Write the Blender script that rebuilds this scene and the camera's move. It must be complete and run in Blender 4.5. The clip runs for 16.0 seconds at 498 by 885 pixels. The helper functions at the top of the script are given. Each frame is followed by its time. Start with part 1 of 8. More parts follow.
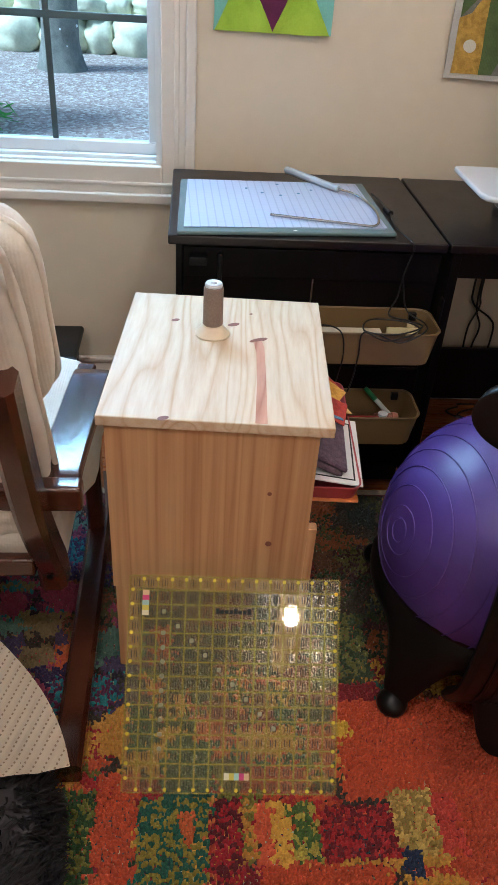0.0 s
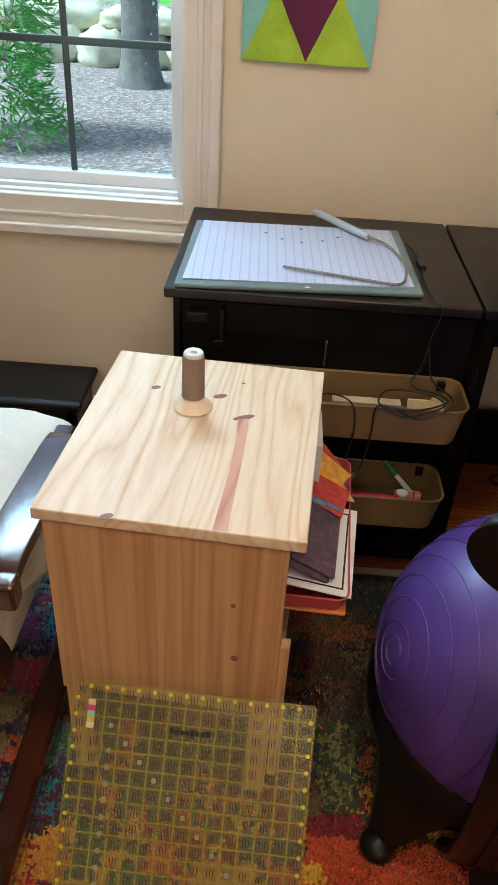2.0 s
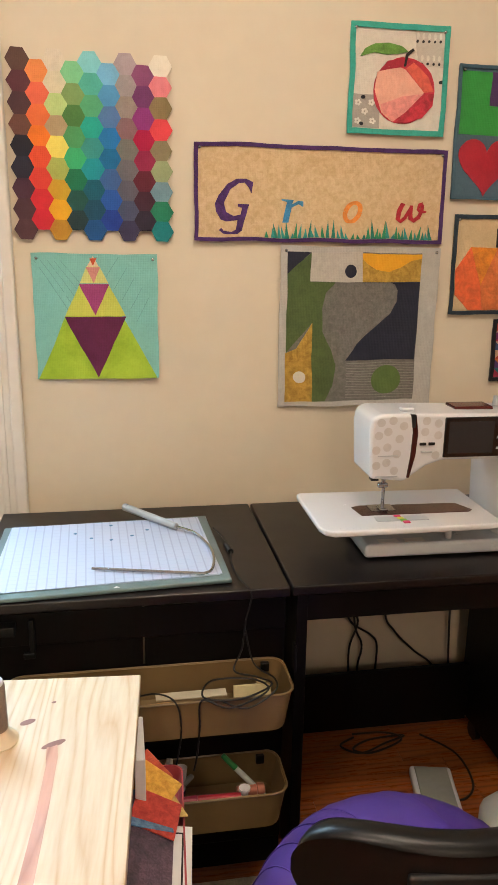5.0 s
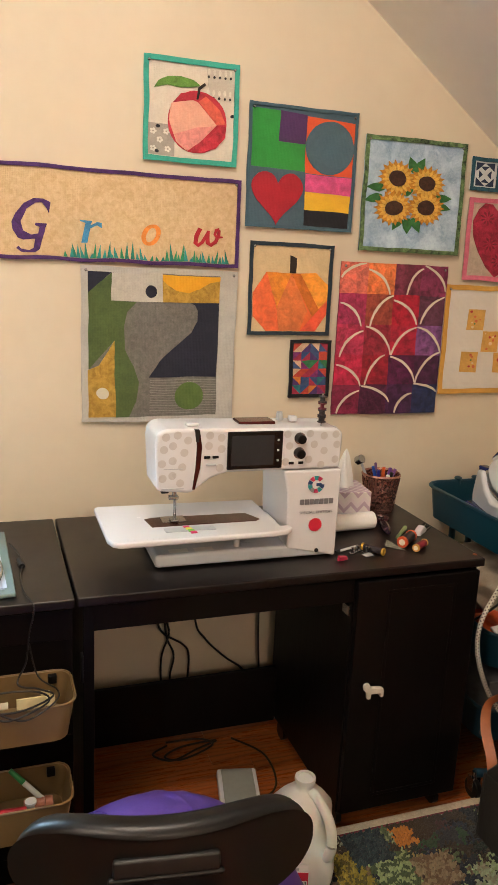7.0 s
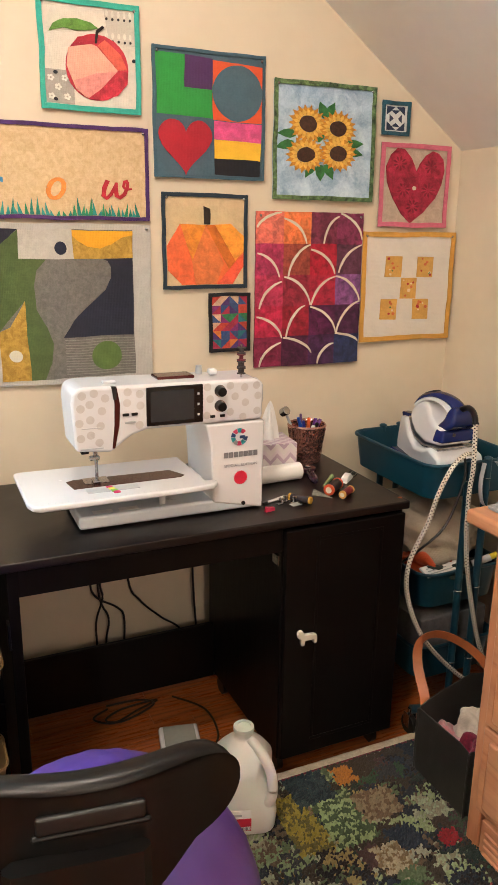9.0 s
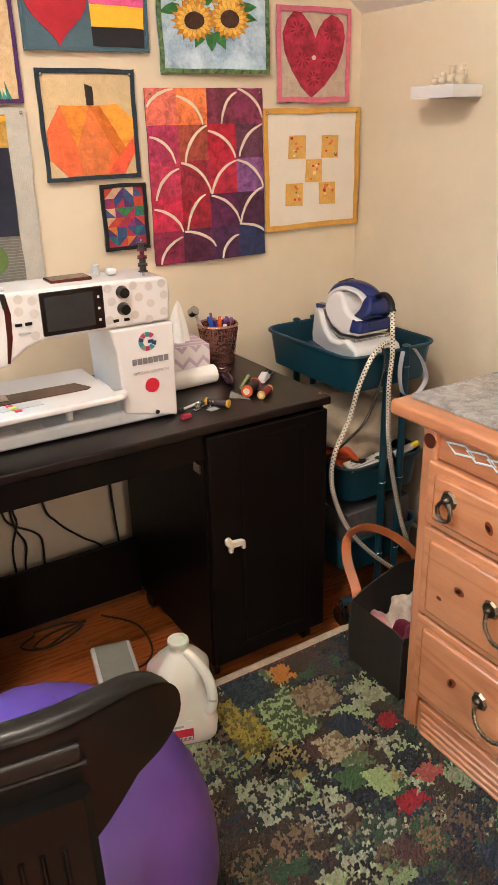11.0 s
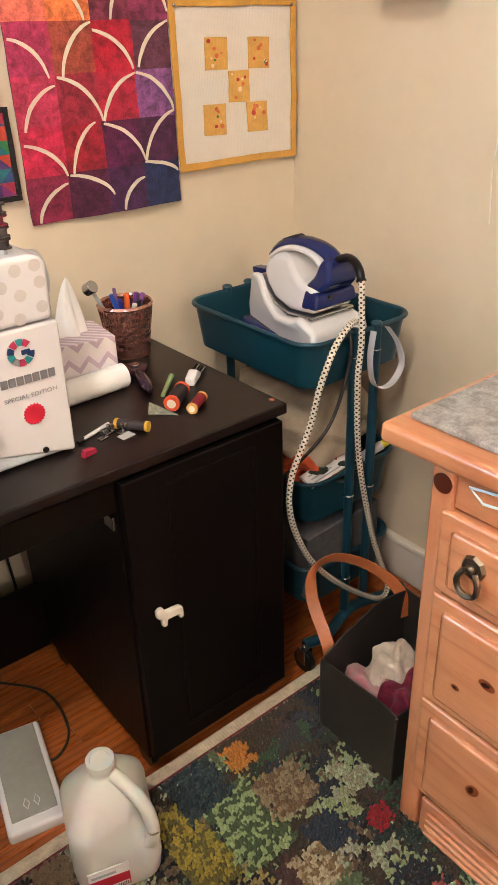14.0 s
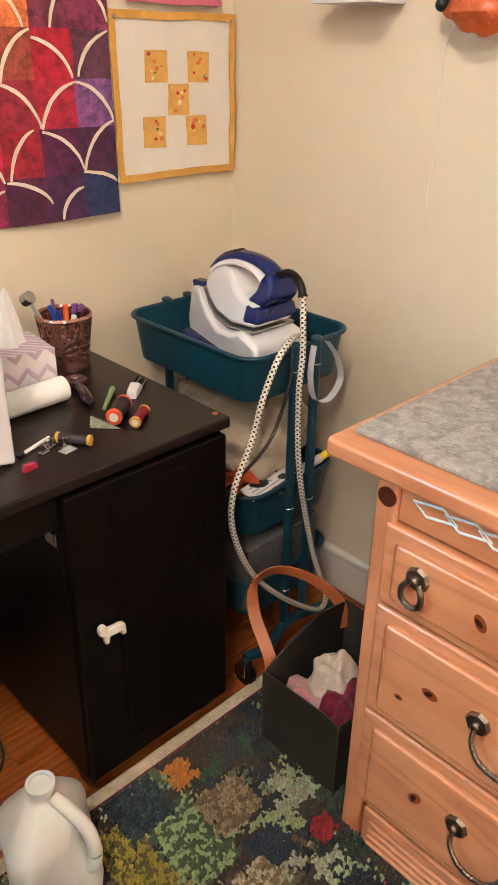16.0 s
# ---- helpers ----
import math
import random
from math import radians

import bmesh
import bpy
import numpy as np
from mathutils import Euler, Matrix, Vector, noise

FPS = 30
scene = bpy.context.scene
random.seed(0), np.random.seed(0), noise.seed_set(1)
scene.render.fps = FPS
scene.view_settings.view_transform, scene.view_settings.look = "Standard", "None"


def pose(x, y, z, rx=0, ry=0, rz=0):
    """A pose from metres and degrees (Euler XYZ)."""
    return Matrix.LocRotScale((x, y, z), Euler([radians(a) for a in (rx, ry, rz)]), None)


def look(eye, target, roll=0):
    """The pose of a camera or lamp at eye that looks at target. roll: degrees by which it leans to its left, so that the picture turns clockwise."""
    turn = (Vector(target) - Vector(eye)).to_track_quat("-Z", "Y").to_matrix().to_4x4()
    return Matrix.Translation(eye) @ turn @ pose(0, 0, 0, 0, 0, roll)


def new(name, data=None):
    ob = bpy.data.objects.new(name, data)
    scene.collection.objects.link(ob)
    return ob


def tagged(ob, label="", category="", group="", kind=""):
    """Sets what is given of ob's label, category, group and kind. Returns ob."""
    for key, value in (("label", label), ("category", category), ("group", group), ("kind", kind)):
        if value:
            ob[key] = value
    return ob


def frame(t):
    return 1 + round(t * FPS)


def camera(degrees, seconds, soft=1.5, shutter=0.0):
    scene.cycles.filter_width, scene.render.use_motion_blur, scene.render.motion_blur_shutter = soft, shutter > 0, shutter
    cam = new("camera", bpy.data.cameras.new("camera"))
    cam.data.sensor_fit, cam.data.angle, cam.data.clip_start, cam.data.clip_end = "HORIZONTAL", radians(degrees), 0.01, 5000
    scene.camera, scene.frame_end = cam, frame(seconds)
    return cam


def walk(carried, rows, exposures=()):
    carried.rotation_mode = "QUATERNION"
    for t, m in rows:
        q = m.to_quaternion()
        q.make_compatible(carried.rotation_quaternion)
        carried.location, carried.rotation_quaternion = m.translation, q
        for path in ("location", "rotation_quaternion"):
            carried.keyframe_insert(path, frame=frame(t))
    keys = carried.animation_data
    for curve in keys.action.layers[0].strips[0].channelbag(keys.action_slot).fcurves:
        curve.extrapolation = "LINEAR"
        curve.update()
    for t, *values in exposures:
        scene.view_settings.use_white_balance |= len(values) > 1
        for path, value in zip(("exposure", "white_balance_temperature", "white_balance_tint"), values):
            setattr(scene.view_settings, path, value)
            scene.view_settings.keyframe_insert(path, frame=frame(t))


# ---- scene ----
cam = camera(36.3, 16.0)
PATH = [
    (0, (-0.303, -2.195, 1.315), (-0.142, -0.565, 0.168), 4.0),
    (0.5, (-0.289, -2.199, 1.313), (-0.183, -0.558, 0.173), 3.4),
    (1, (-0.261, -2.197, 1.303), (-0.22, -0.565, 0.148), 2.1),
    (1.5, (-0.196, -2.114, 1.304), (-0.215, -0.495, 0.131), 2.9),
    (2, (-0.136, -1.966, 1.328), (-0.17, -0.318, 0.195), 3.6),
    (2.5, (-0.094, -1.908, 1.352), (-0.031, -0.161, 0.38), 3.0),
    (3, (-0.101, -1.896, 1.36), (0.058, -0.115, 0.464), 4.4),
    (3.2, (-0.099, -1.895, 1.36), (0.068, -0.099, 0.497), 4.4),
    (5.3, (-0.028, -1.968, 1.407), (0.322, -0.062, 0.914), 0.9),
    (5.5, (0.024, -1.982, 1.411), (0.368, -0.074, 0.92), 1.6),
    (6, (0.072, -2.016, 1.401), (0.51, -0.125, 0.922), 2.9),
    (6.5, (0.097, -2.045, 1.411), (0.663, -0.184, 0.946), 3.3),
    (7, (0.115, -2.054, 1.415), (0.769, -0.221, 0.957), 2.7),
    (7.5, (0.135, -2.059, 1.411), (0.863, -0.255, 0.946), 1.7),
    (8, (0.141, -2.07, 1.411), (0.929, -0.296, 0.929), 1.2),
    (8.2, (0.165, -2.079, 1.397), (0.943, -0.301, 0.916), 1.0),
    (10.3, (0.142, -2.011, 1.373), (1.041, -0.371, 0.664), -1.2),
    (10.5, (0.144, -2.012, 1.361), (1.066, -0.391, 0.639), -1.7),
    (11, (0.195, -1.966, 1.35), (1.155, -0.395, 0.571), -1.4),
    (11.5, (0.329, -1.919, 1.338), (1.252, -0.344, 0.522), -1.1),
    (12, (0.41, -1.903, 1.327), (1.275, -0.313, 0.476), -1.7),
    (12.5, (0.447, -1.888, 1.323), (1.284, -0.299, 0.444), -1.6),
    (13, (0.477, -1.804, 1.318), (1.341, -0.234, 0.43), -2.3),
    (13.5, (0.487, -1.611, 1.329), (1.49, -0.129, 0.436), -2.9),
    (14, (0.466, -1.502, 1.316), (1.552, -0.118, 0.365), -1.9),
    (14.5, (0.453, -1.469, 1.313), (1.574, -0.148, 0.312), 0.0),
    (15, (0.449, -1.456, 1.311), (1.598, -0.169, 0.299), 1.1),
    (15.5, (0.449, -1.46, 1.317), (1.633, -0.191, 0.323), 1.2),
    (16, (0.447, -1.481, 1.321), (1.684, -0.213, 0.393), 0.9),
]
walk(cam, [(t, look(eye, target, roll)) for t, eye, target, roll in PATH], [(0.0, 0.44, 5400, 10), (2.5, 0.36, 6350, 10), (5.5, 0.76, 6450, 10), (8.0, 1.12, 6250, 10), (10.5, 1.47, 6050, 10), (16.0, 1.60, 6050, 10)])

# ---- daylight, lamps ----
world = bpy.data.worlds.new("world")
scene.world = world
world.use_nodes = True
sky = world.node_tree.nodes.new("ShaderNodeTexSky")
sky.sky_type, sky.sun_disc = "NISHITA", False
sky.sun_elevation, sky.sun_rotation = radians(48), radians(-60)
world.node_tree.links.new(sky.outputs[0], world.node_tree.nodes["Background"].inputs[0])
world.node_tree.nodes["Background"].inputs[1].default_value = 0.15


def lamp(name, kind, m, energy, colour, **more):
    data = bpy.data.lights.new(name, kind)
    data.energy, data.color = energy, colour
    for key, value in more.items():
        if key == "size":
            data.size = value
        elif key == "size_y":
            data.shape, data.size_y = "RECTANGLE", value
        elif key == "angle":
            data.angle = value
        elif key == "radius":
            data.shadow_soft_size = value
    ob = new(name, data)
    ob.matrix_world = m
    return ob


lamp("sun", "SUN", look((-6, 4, 8), (0, 6, 0)), 5.0, (0.93, 0.97, 1.0), angle=radians(20))
lamp("window_daylight", "AREA", look((-0.79, 0.135, 1.80), (-0.50, -1.3, 0.55)), 16, (0.58, 0.82, 1.0), size=0.74, size_y=0.34)
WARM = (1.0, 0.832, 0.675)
lamp("unseen_ceiling_bulb", "POINT", pose(0.20, -1.32, 2.37), 17, WARM, radius=0.06)
# Added fill bulb, no such light known: brightens the floor, slope and knee wall.
lamp("unseen_ceiling_bulb", "POINT", pose(-0.75, -2.35, 2.37), 23, WARM, radius=0.06)
lamp("unseen_ceiling_bulb", "POINT", pose(0.21, -4.82, 2.37), 26, WARM, radius=0.06)


# ---- mesh helpers ----
def rgb(h, k=1.0):
    v = [int(h[i:i + 2], 16) / 255 for i in (0, 2, 4)]
    return tuple(k * (c / 12.92 if c <= 0.04045 else ((c + 0.055) / 1.055) ** 2.4) for c in v)


def thing(name, label, category, at=(0, 0, 0), rz=0, group="", kind="", rx=0, ry=0):
    ob = new(name)
    ob.matrix_world = pose(*at, rx, ry, rz)
    return tagged(ob, label, category, group, kind)


def mesh_of(name, bm, material, angle=38):
    """One mesh; where large faces meet narrow bevels the large ones keep their flatness."""
    me = bpy.data.meshes.new(name)
    bmesh.ops.recalc_face_normals(bm, faces=bm.faces)
    soft = None
    if 6 < len(bm.faces) < 2500 and angle < 100:
        areas = {f: f.calc_area() for f in bm.faces}
        if max(areas.values()) > 25 * (sorted(areas.values())[len(areas) // 4] + 1e-12):
            least, soft = math.cos(radians(angle + 14)), []
            for f in bm.faces:
                for v in f.verts:
                    total = Vector((0, 0, 0))
                    for g in v.link_faces:
                        if g.normal.dot(f.normal) > least:
                            total += g.normal * areas[g]
                    soft.append(total.normalized() if total.length > 1e-12 else f.normal.copy())
    bm.to_mesh(me)
    bm.free()
    me.materials.append(material)
    me.polygons.foreach_set("use_smooth", [True] * len(me.polygons))
    me.set_sharp_from_angle(angle=radians(angle))
    if soft and len(soft) == len(me.loops):
        me.normals_split_custom_set(soft)
    return me


def part(name, bm, material, parent, label="", angle=38):
    ob = new(name, mesh_of(name, bm, material, angle))
    ob.parent = parent
    return tagged(ob, label)


def solid(name, bm, material, label, category, kind="", group="", m=None, angle=38):
    ob = new(name, mesh_of(name, bm, material, angle))
    if m is not None:
        ob.matrix_world = m
    return tagged(ob, label, category, group, kind)


def box(x0, x1, y0, y1, z0, z1, bev=0.0, seg=2, bm=None, m=None):
    out = bmesh.new()
    bmesh.ops.create_cube(out, size=1, matrix=Matrix.Translation(((x0 + x1) / 2, (y0 + y1) / 2, (z0 + z1) / 2)) @ Matrix.Diagonal((x1 - x0, y1 - y0, z1 - z0, 1)))
    if bev:
        bmesh.ops.bevel(out, geom=out.edges[:], offset=bev, segments=seg, affect="EDGES", profile=0.5)
    if m is not None:
        out.transform(m)
    return merge(bm, out)


def merge(bm, out):
    if bm is None:
        return out
    me = bpy.data.meshes.new("joined")
    out.to_mesh(me)
    out.free()
    bm.from_mesh(me)
    bpy.data.meshes.remove(me)
    return bm


def rod(p, q, r0, r1=None, n=16, bm=None, bev=0.0):
    out = bmesh.new()
    p, q = Vector(p), Vector(q)
    turn = (q - p).to_track_quat("Z", "Y").to_matrix().to_4x4()
    bmesh.ops.create_cone(out, cap_ends=True, segments=n, radius1=r0, radius2=r0 if r1 is None else r1, depth=(q - p).length, matrix=Matrix.Translation((p + q) / 2) @ turn)
    if bev:
        bmesh.ops.bevel(out, geom=[e for e in out.edges if any(len(f.verts) > 4 for f in e.link_faces)], offset=bev, segments=2, affect="EDGES", profile=0.5)
    return merge(bm, out)


def spline(pts, per=8):
    pts = [Vector(p) for p in pts]
    out = []
    for i in range(len(pts) - 1):
        a, b, c, d = pts[max(i - 1, 0)], pts[i], pts[i + 1], pts[min(i + 2, len(pts) - 1)]
        for k in range(per):
            t = k / per
            out.append(0.5 * ((2 * b) + (c - a) * t + (2 * a - 5 * b + 4 * c - d) * t * t + (3 * b - a - 3 * c + d) * t ** 3))
    return out + [pts[-1]]


def sweep(pts, outline, bm=None, up=(0, 0, 1), closed=False, scales=None):
    """Carries a flat outline of (side, up) pairs along pts."""
    out, rings, pts = bmesh.new(), [], [Vector(p) for p in pts]
    for i, p in enumerate(pts):
        way = (pts[(i + 1) % len(pts)] - pts[i - 1]) if closed else (pts[min(i + 1, len(pts) - 1)] - pts[max(i - 1, 0)])
        way.normalize()
        side = way.cross(Vector(up))
        side = side.normalized() if side.length > 1e-4 else Vector((1, 0, 0))
        top = side.cross(way)
        k = scales[i] if scales else 1
        rings.append([out.verts.new(p + side * a * k + top * b * k) for a, b in outline])
    n = len(outline)
    for i in range(len(rings) if closed else len(rings) - 1):
        a, b = rings[i], rings[(i + 1) % len(rings)]
        for j in range(n):
            out.faces.new((a[j], a[(j + 1) % n], b[(j + 1) % n], b[j]))
    if not closed:
        out.faces.new(rings[0][::-1])
        out.faces.new(rings[-1])
    return merge(bm, out)


def ring(r, n=8, r2=None):
    return [(r * math.cos(2 * math.pi * k / n), (r2 or r) * math.sin(2 * math.pi * k / n)) for k in range(n)]


def slab(w, h, c=0.003):
    """Outline of a flat bar with eased corners."""
    a, b = w / 2, h / 2
    return [(a - c, -b), (a, c - b), (a, b - c), (a - c, b), (c - a, b), (-a, b - c), (-a, c - b), (c - a, -b)]


def tube(pts, r, n=8, bm=None, per=8, up=(0, 0, 1), closed=False):
    return sweep(spline(pts, per), ring(r, n), bm, up, closed)


def lathe(profile, n=32, bm=None, at=(0, 0, 0)):
    out, rings = bmesh.new(), []
    for r, z in profile:
        rings.append([out.verts.new((at[0] + r * math.cos(2 * math.pi * k / n), at[1] + r * math.sin(2 * math.pi * k / n), at[2] + z)) for k in range(n)])
    for a, b in zip(rings, rings[1:]):
        for k in range(n):
            out.faces.new((a[k], a[(k + 1) % n], b[(k + 1) % n], b[k]))
    if profile[0][0] > 0.0005:
        out.faces.new(rings[0][::-1])
    if profile[-1][0] > 0.0005:
        out.faces.new(rings[-1])
    bmesh.ops.remove_doubles(out, verts=out.verts, dist=1e-6)
    return merge(bm, out)


def prism(pts, y0, y1, bm=None, bev=0.0, seg=2, m=None):
    """A flat outline of (x, z) pairs made thick from y0 to y1."""
    out = bmesh.new()
    f = out.faces.new([out.verts.new((x, y0, z)) for x, z in pts])
    made = bmesh.ops.extrude_face_region(out, geom=[f])
    bmesh.ops.translate(out, verts=[v for v in made["geom"] if isinstance(v, bmesh.types.BMVert)], vec=(0, y1 - y0, 0))
    if bev:
        bmesh.ops.recalc_face_normals(out, faces=out.faces)
        bmesh.ops.bevel(out, geom=[e for e in out.edges if e.calc_face_angle(0) > 0.3], offset=bev, segments=seg, affect="EDGES", profile=0.5)
    if m is not None:
        out.transform(m)
    return merge(bm, out)


def blob(c, r, u=24, v=14, bm=None, p=2.0, wob=0.0, m=None):
    """A rounded body; p over 2 squares it off, wob makes it uneven."""
    out = bmesh.new()
    bmesh.ops.create_uvsphere(out, u_segments=u, v_segments=v, radius=1)
    for w in out.verts:
        d = w.co
        k = (abs(d.x) ** p + abs(d.y) ** p + abs(d.z) ** p) ** (-1 / p)
        k *= 1 + wob * noise.noise(Vector(c) * 7 + d * 2.2)
        w.co = Vector((c[0] + d.x * k * r[0], c[1] + d.y * k * r[1], c[2] + d.z * k * r[2]))
    if m is not None:
        out.transform(m)
    return merge(bm, out)


def rounded(w, h, r, n=5, cx=0.0, cy=0.0):
    out = []
    for sx, sy, a in ((1, 1, 0), (-1, 1, 90), (-1, -1, 180), (1, -1, 270)):
        for k in range(n + 1):
            t = radians(a + 90 * k / n)
            out.append((cx + sx * (w / 2 - r) + r * math.cos(t), cy + sy * (h / 2 - r) + r * math.sin(t)))
    return out


def loft(layers, bm=None, caps=True):
    """Joins outlines of equally many 3D points."""
    out = bmesh.new()
    rings = [[out.verts.new(p) for p in layer] for layer in layers]
    for a, b in zip(rings, rings[1:]):
        for k in range(len(a)):
            out.faces.new((a[k], a[(k + 1) % len(a)], b[(k + 1) % len(a)], b[k]))
    if caps:
        out.faces.new(rings[0][::-1])
        out.faces.new(rings[-1])
    return merge(bm, out)


# ---- materials ----
class Nodes:
    def __init__(self, name):
        self.mat = bpy.data.materials.new(name)
        self.mat.use_nodes = True
        self.t = self.mat.node_tree
        self.bsdf = self.t.nodes["Principled BSDF"]
        self.coord = self.t.nodes.new("ShaderNodeTexCoord").outputs["Object"]

    def add(self, kind, *links, **values):
        n = self.t.nodes.new(kind)
        for key, v in values.items():
            n.inputs[key.replace("_", " ")].default_value = v
        for key, v in links:
            self.t.links.new(v, n.inputs[key])
        return n

    def stretch(self, sx, sy, sz, rot=(0, 0, 0), loc=(0, 0, 0)):
        return self.add("ShaderNodeMapping", ("Vector", self.coord), Scale=(sx, sy, sz), Rotation=rot, Location=loc).outputs[0]

    def noise(self, scale, detail=3.0, vec=None, rough=0.55, dist=0.0):
        return self.add("ShaderNodeTexNoise", ("Vector", vec or self.coord), Scale=scale, Detail=detail, Roughness=rough, Distortion=dist).outputs["Fac"]

    def ramp(self, fac, stops, hard=False):
        n = self.add("ShaderNodeValToRGB", ("Fac", fac))
        r = n.color_ramp
        r.interpolation = "CONSTANT" if hard else "LINEAR"
        while len(r.elements) < len(stops):
            r.elements.new(0.5)
        for e, (p, c) in zip(r.elements, sorted(stops, key=lambda s: s[0])):
            e.position, e.color = p, (*c[:3], 1)
        return n.outputs[0]

    def mix(self, fac, a, b, kind="MIX"):
        n = self.t.nodes.new("ShaderNodeMix")
        n.data_type, n.blend_type = "RGBA", kind
        for i, v in ((0, fac), (6, a), (7, b)):
            if isinstance(v, (int, float)):
                n.inputs[i].default_value = v
            elif isinstance(v, tuple):
                n.inputs[i].default_value = (*v[:3], 1)
            else:
                self.t.links.new(v, n.inputs[i])
        return n.outputs[2]

    def math(self, op, a, b=0.0):
        n = self.t.nodes.new("ShaderNodeMath")
        n.operation = op
        for i, v in enumerate((a, b)):
            if isinstance(v, (int, float)):
                n.inputs[i].default_value = v
            else:
                self.t.links.new(v, n.inputs[i])
        return n.outputs[0]

    def bump(self, height, strength, dist=0.002):
        n = self.add("ShaderNodeBump", ("Height", height), Strength=strength, Distance=dist)
        self.t.links.new(n.outputs[0], self.bsdf.inputs["Normal"])

    def done(self, colour=None, rough=0.6, **values):
        for key, v in (("Base Color", colour), ("Roughness", rough)):
            if v is None:
                continue
            if isinstance(v, tuple):
                self.bsdf.inputs[key].default_value = (*v[:3], 1)
            elif isinstance(v, (int, float)):
                self.bsdf.inputs[key].default_value = v
            else:
                self.t.links.new(v, self.bsdf.inputs[key])
        for key, v in values.items():
            self.bsdf.inputs[key.replace("_", " ")].default_value = v
        return self.mat


def scaled(c, k):
    return tuple(min(1, v * k) for v in c[:3])


def plain(name, col, rough=0.5, var=0.1, scale=9, bump=0.08, bscale=180, **more):
    n = Nodes(name)
    f = n.mix(0.35, n.noise(scale, 4), n.noise(scale * 9, 2))
    n.bump(n.noise(bscale, 3), bump, 0.001)
    r = n.math("ADD", n.math("MULTIPLY", n.noise(scale * 2.3, 4), 0.16), rough - 0.08)
    return n.done(n.ramp(f, [(0.3, scaled(col, 1 - var)), (0.7, scaled(col, 1 + var))]), r, **more)


def cloth(name, col, var=0.16, scale=18, weave=700, bump=0.35, rough=0.9, second=None):
    n = Nodes(name)
    base = n.ramp(n.noise(scale, 4, dist=0.6), [(0.32, scaled(col, 1 - var)), (0.68, second or scaled(col, 1 + var))])
    w = n.math("ADD", n.math("SINE", n.math("MULTIPLY", n.add("ShaderNodeSeparateXYZ", ("Vector", n.coord)).outputs[0], weave * 3)), n.math("SINE", n.math("MULTIPLY", n.add("ShaderNodeSeparateXYZ", ("Vector", n.coord)).outputs[2], weave * 3)))
    h = n.math("ADD", n.math("MULTIPLY", w, 0.12), n.math("MULTIPLY", n.noise(55, 3), 1.6))
    n.bump(h, bump, 0.0016)
    batik = n.ramp(n.noise(scale * 6, 3, dist=1.2), [(0.38, (0.36, 0.36, 0.36)), (0.62, (0.64, 0.64, 0.64))])
    return n.done(n.mix(0.10, n.mix(min(1.0, var * 2.2), base, batik, "SOFT_LIGHT"), n.noise(240, 2), "OVERLAY"), rough, Sheen_Weight=0.15)


def wood(name, dark, light, along="y", lines=26, rough=0.45, bump=0.1, streak=0.5, coat=0.0, rings=5.0, spec=0.5, run=0.10):
    n = Nodes(name)
    s = {"x": (run, 1, 1), "y": (1, run, 1), "z": (1, 1, run)}[along]
    v = n.stretch(*s)
    warp = n.noise(rings, 2, v, dist=0.25)
    w = n.math("PINGPONG", n.math("MULTIPLY", warp, lines * 1.6), 1.0)
    w = n.math("POWER", w, 2.2)
    w = n.math("MULTIPLY", w, n.math("ADD", n.noise(rings * 1.7, 2, v), 0.25))
    fine = n.noise(160, 3, v)
    f = n.math("ADD", n.math("MULTIPLY", w, streak), n.math("MULTIPLY", fine, 0.5))
    col = n.ramp(f, [(0.12, light), (0.55, tuple((a + b) / 2 for a, b in zip(light, dark))), (0.95, dark)])
    n.bump(fine, bump, 0.0008)
    return n.done(col, n.math("ADD", n.math("MULTIPLY", fine, 0.15), rough - 0.07), Coat_Weight=coat, Coat_Roughness=0.16, Specular_IOR_Level=spec)


M_WALL = plain("cream_wall_paint", rgb("d6c9b2"), 0.75, 0.035, 2.5, 0.10, 330)
M_CEIL = plain("white_ceiling_paint", rgb("f0ede8"), 0.85, 0.03, 2.0, 0.1, 260)
M_TRIM = plain("white_trim_paint", rgb("dcd6cc"), 0.38, 0.03, 4, 0.04, 120)
M_SASH = plain("white_window_vinyl", rgb("dfe3e4"), 0.3, 0.02, 5, 0.02, 100)
# Grille grey-teal is lifted: backlight glare over the bars is in the colour.
M_BLACK_BAR = plain("grille_glare_grey", rgb("46575b"), 0.4, 0.1)
# Nightstand pine comes in a lit, paler flat copy and a shaded upright one.
M_PINE_LIT = wood("raw_pine_lit", rgb("b88d60"), rgb("d9c8ae"), "y", 19, 0.52, 0.12, 0.55, rings=7.0, spec=0.3)
M_PINE_SHADE = wood("raw_pine_upright_shaded", rgb("8c5830"), rgb("caa276"), "z", 9, 0.55, 0.12, 0.42, rings=16.0, run=0.016, spec=0.35)
M_KNOT = plain("pine_knot", rgb("7a4a38"), 0.5, 0.35, 60)
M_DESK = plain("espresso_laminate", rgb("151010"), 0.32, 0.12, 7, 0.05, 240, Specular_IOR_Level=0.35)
# Upright desk faces: near-black copy of the laminate, their shade put into colour.
M_DESK_SHADE = wood("espresso_panel_shaded", rgb("050404"), rgb("0b0807"), "z", 16, 0.42, 0.12, 0.4, spec=0.14)
M_HONEY = wood("honey_pine", rgb("9c5a38"), rgb("c6875e"), "y", 14, 0.30, 0.06, 0.5, 0.35)
M_HONEY_V = wood("honey_pine_upright", rgb("a05f3b"), rgb("c68760"), "z", 12, 0.30, 0.06, 0.45, 0.35)
M_WALNUT = wood("dark_cherry_frame", rgb("2a120b"), rgb("4a2315"), "y", 15, 0.20, 0.05, 0.5, 1.0)
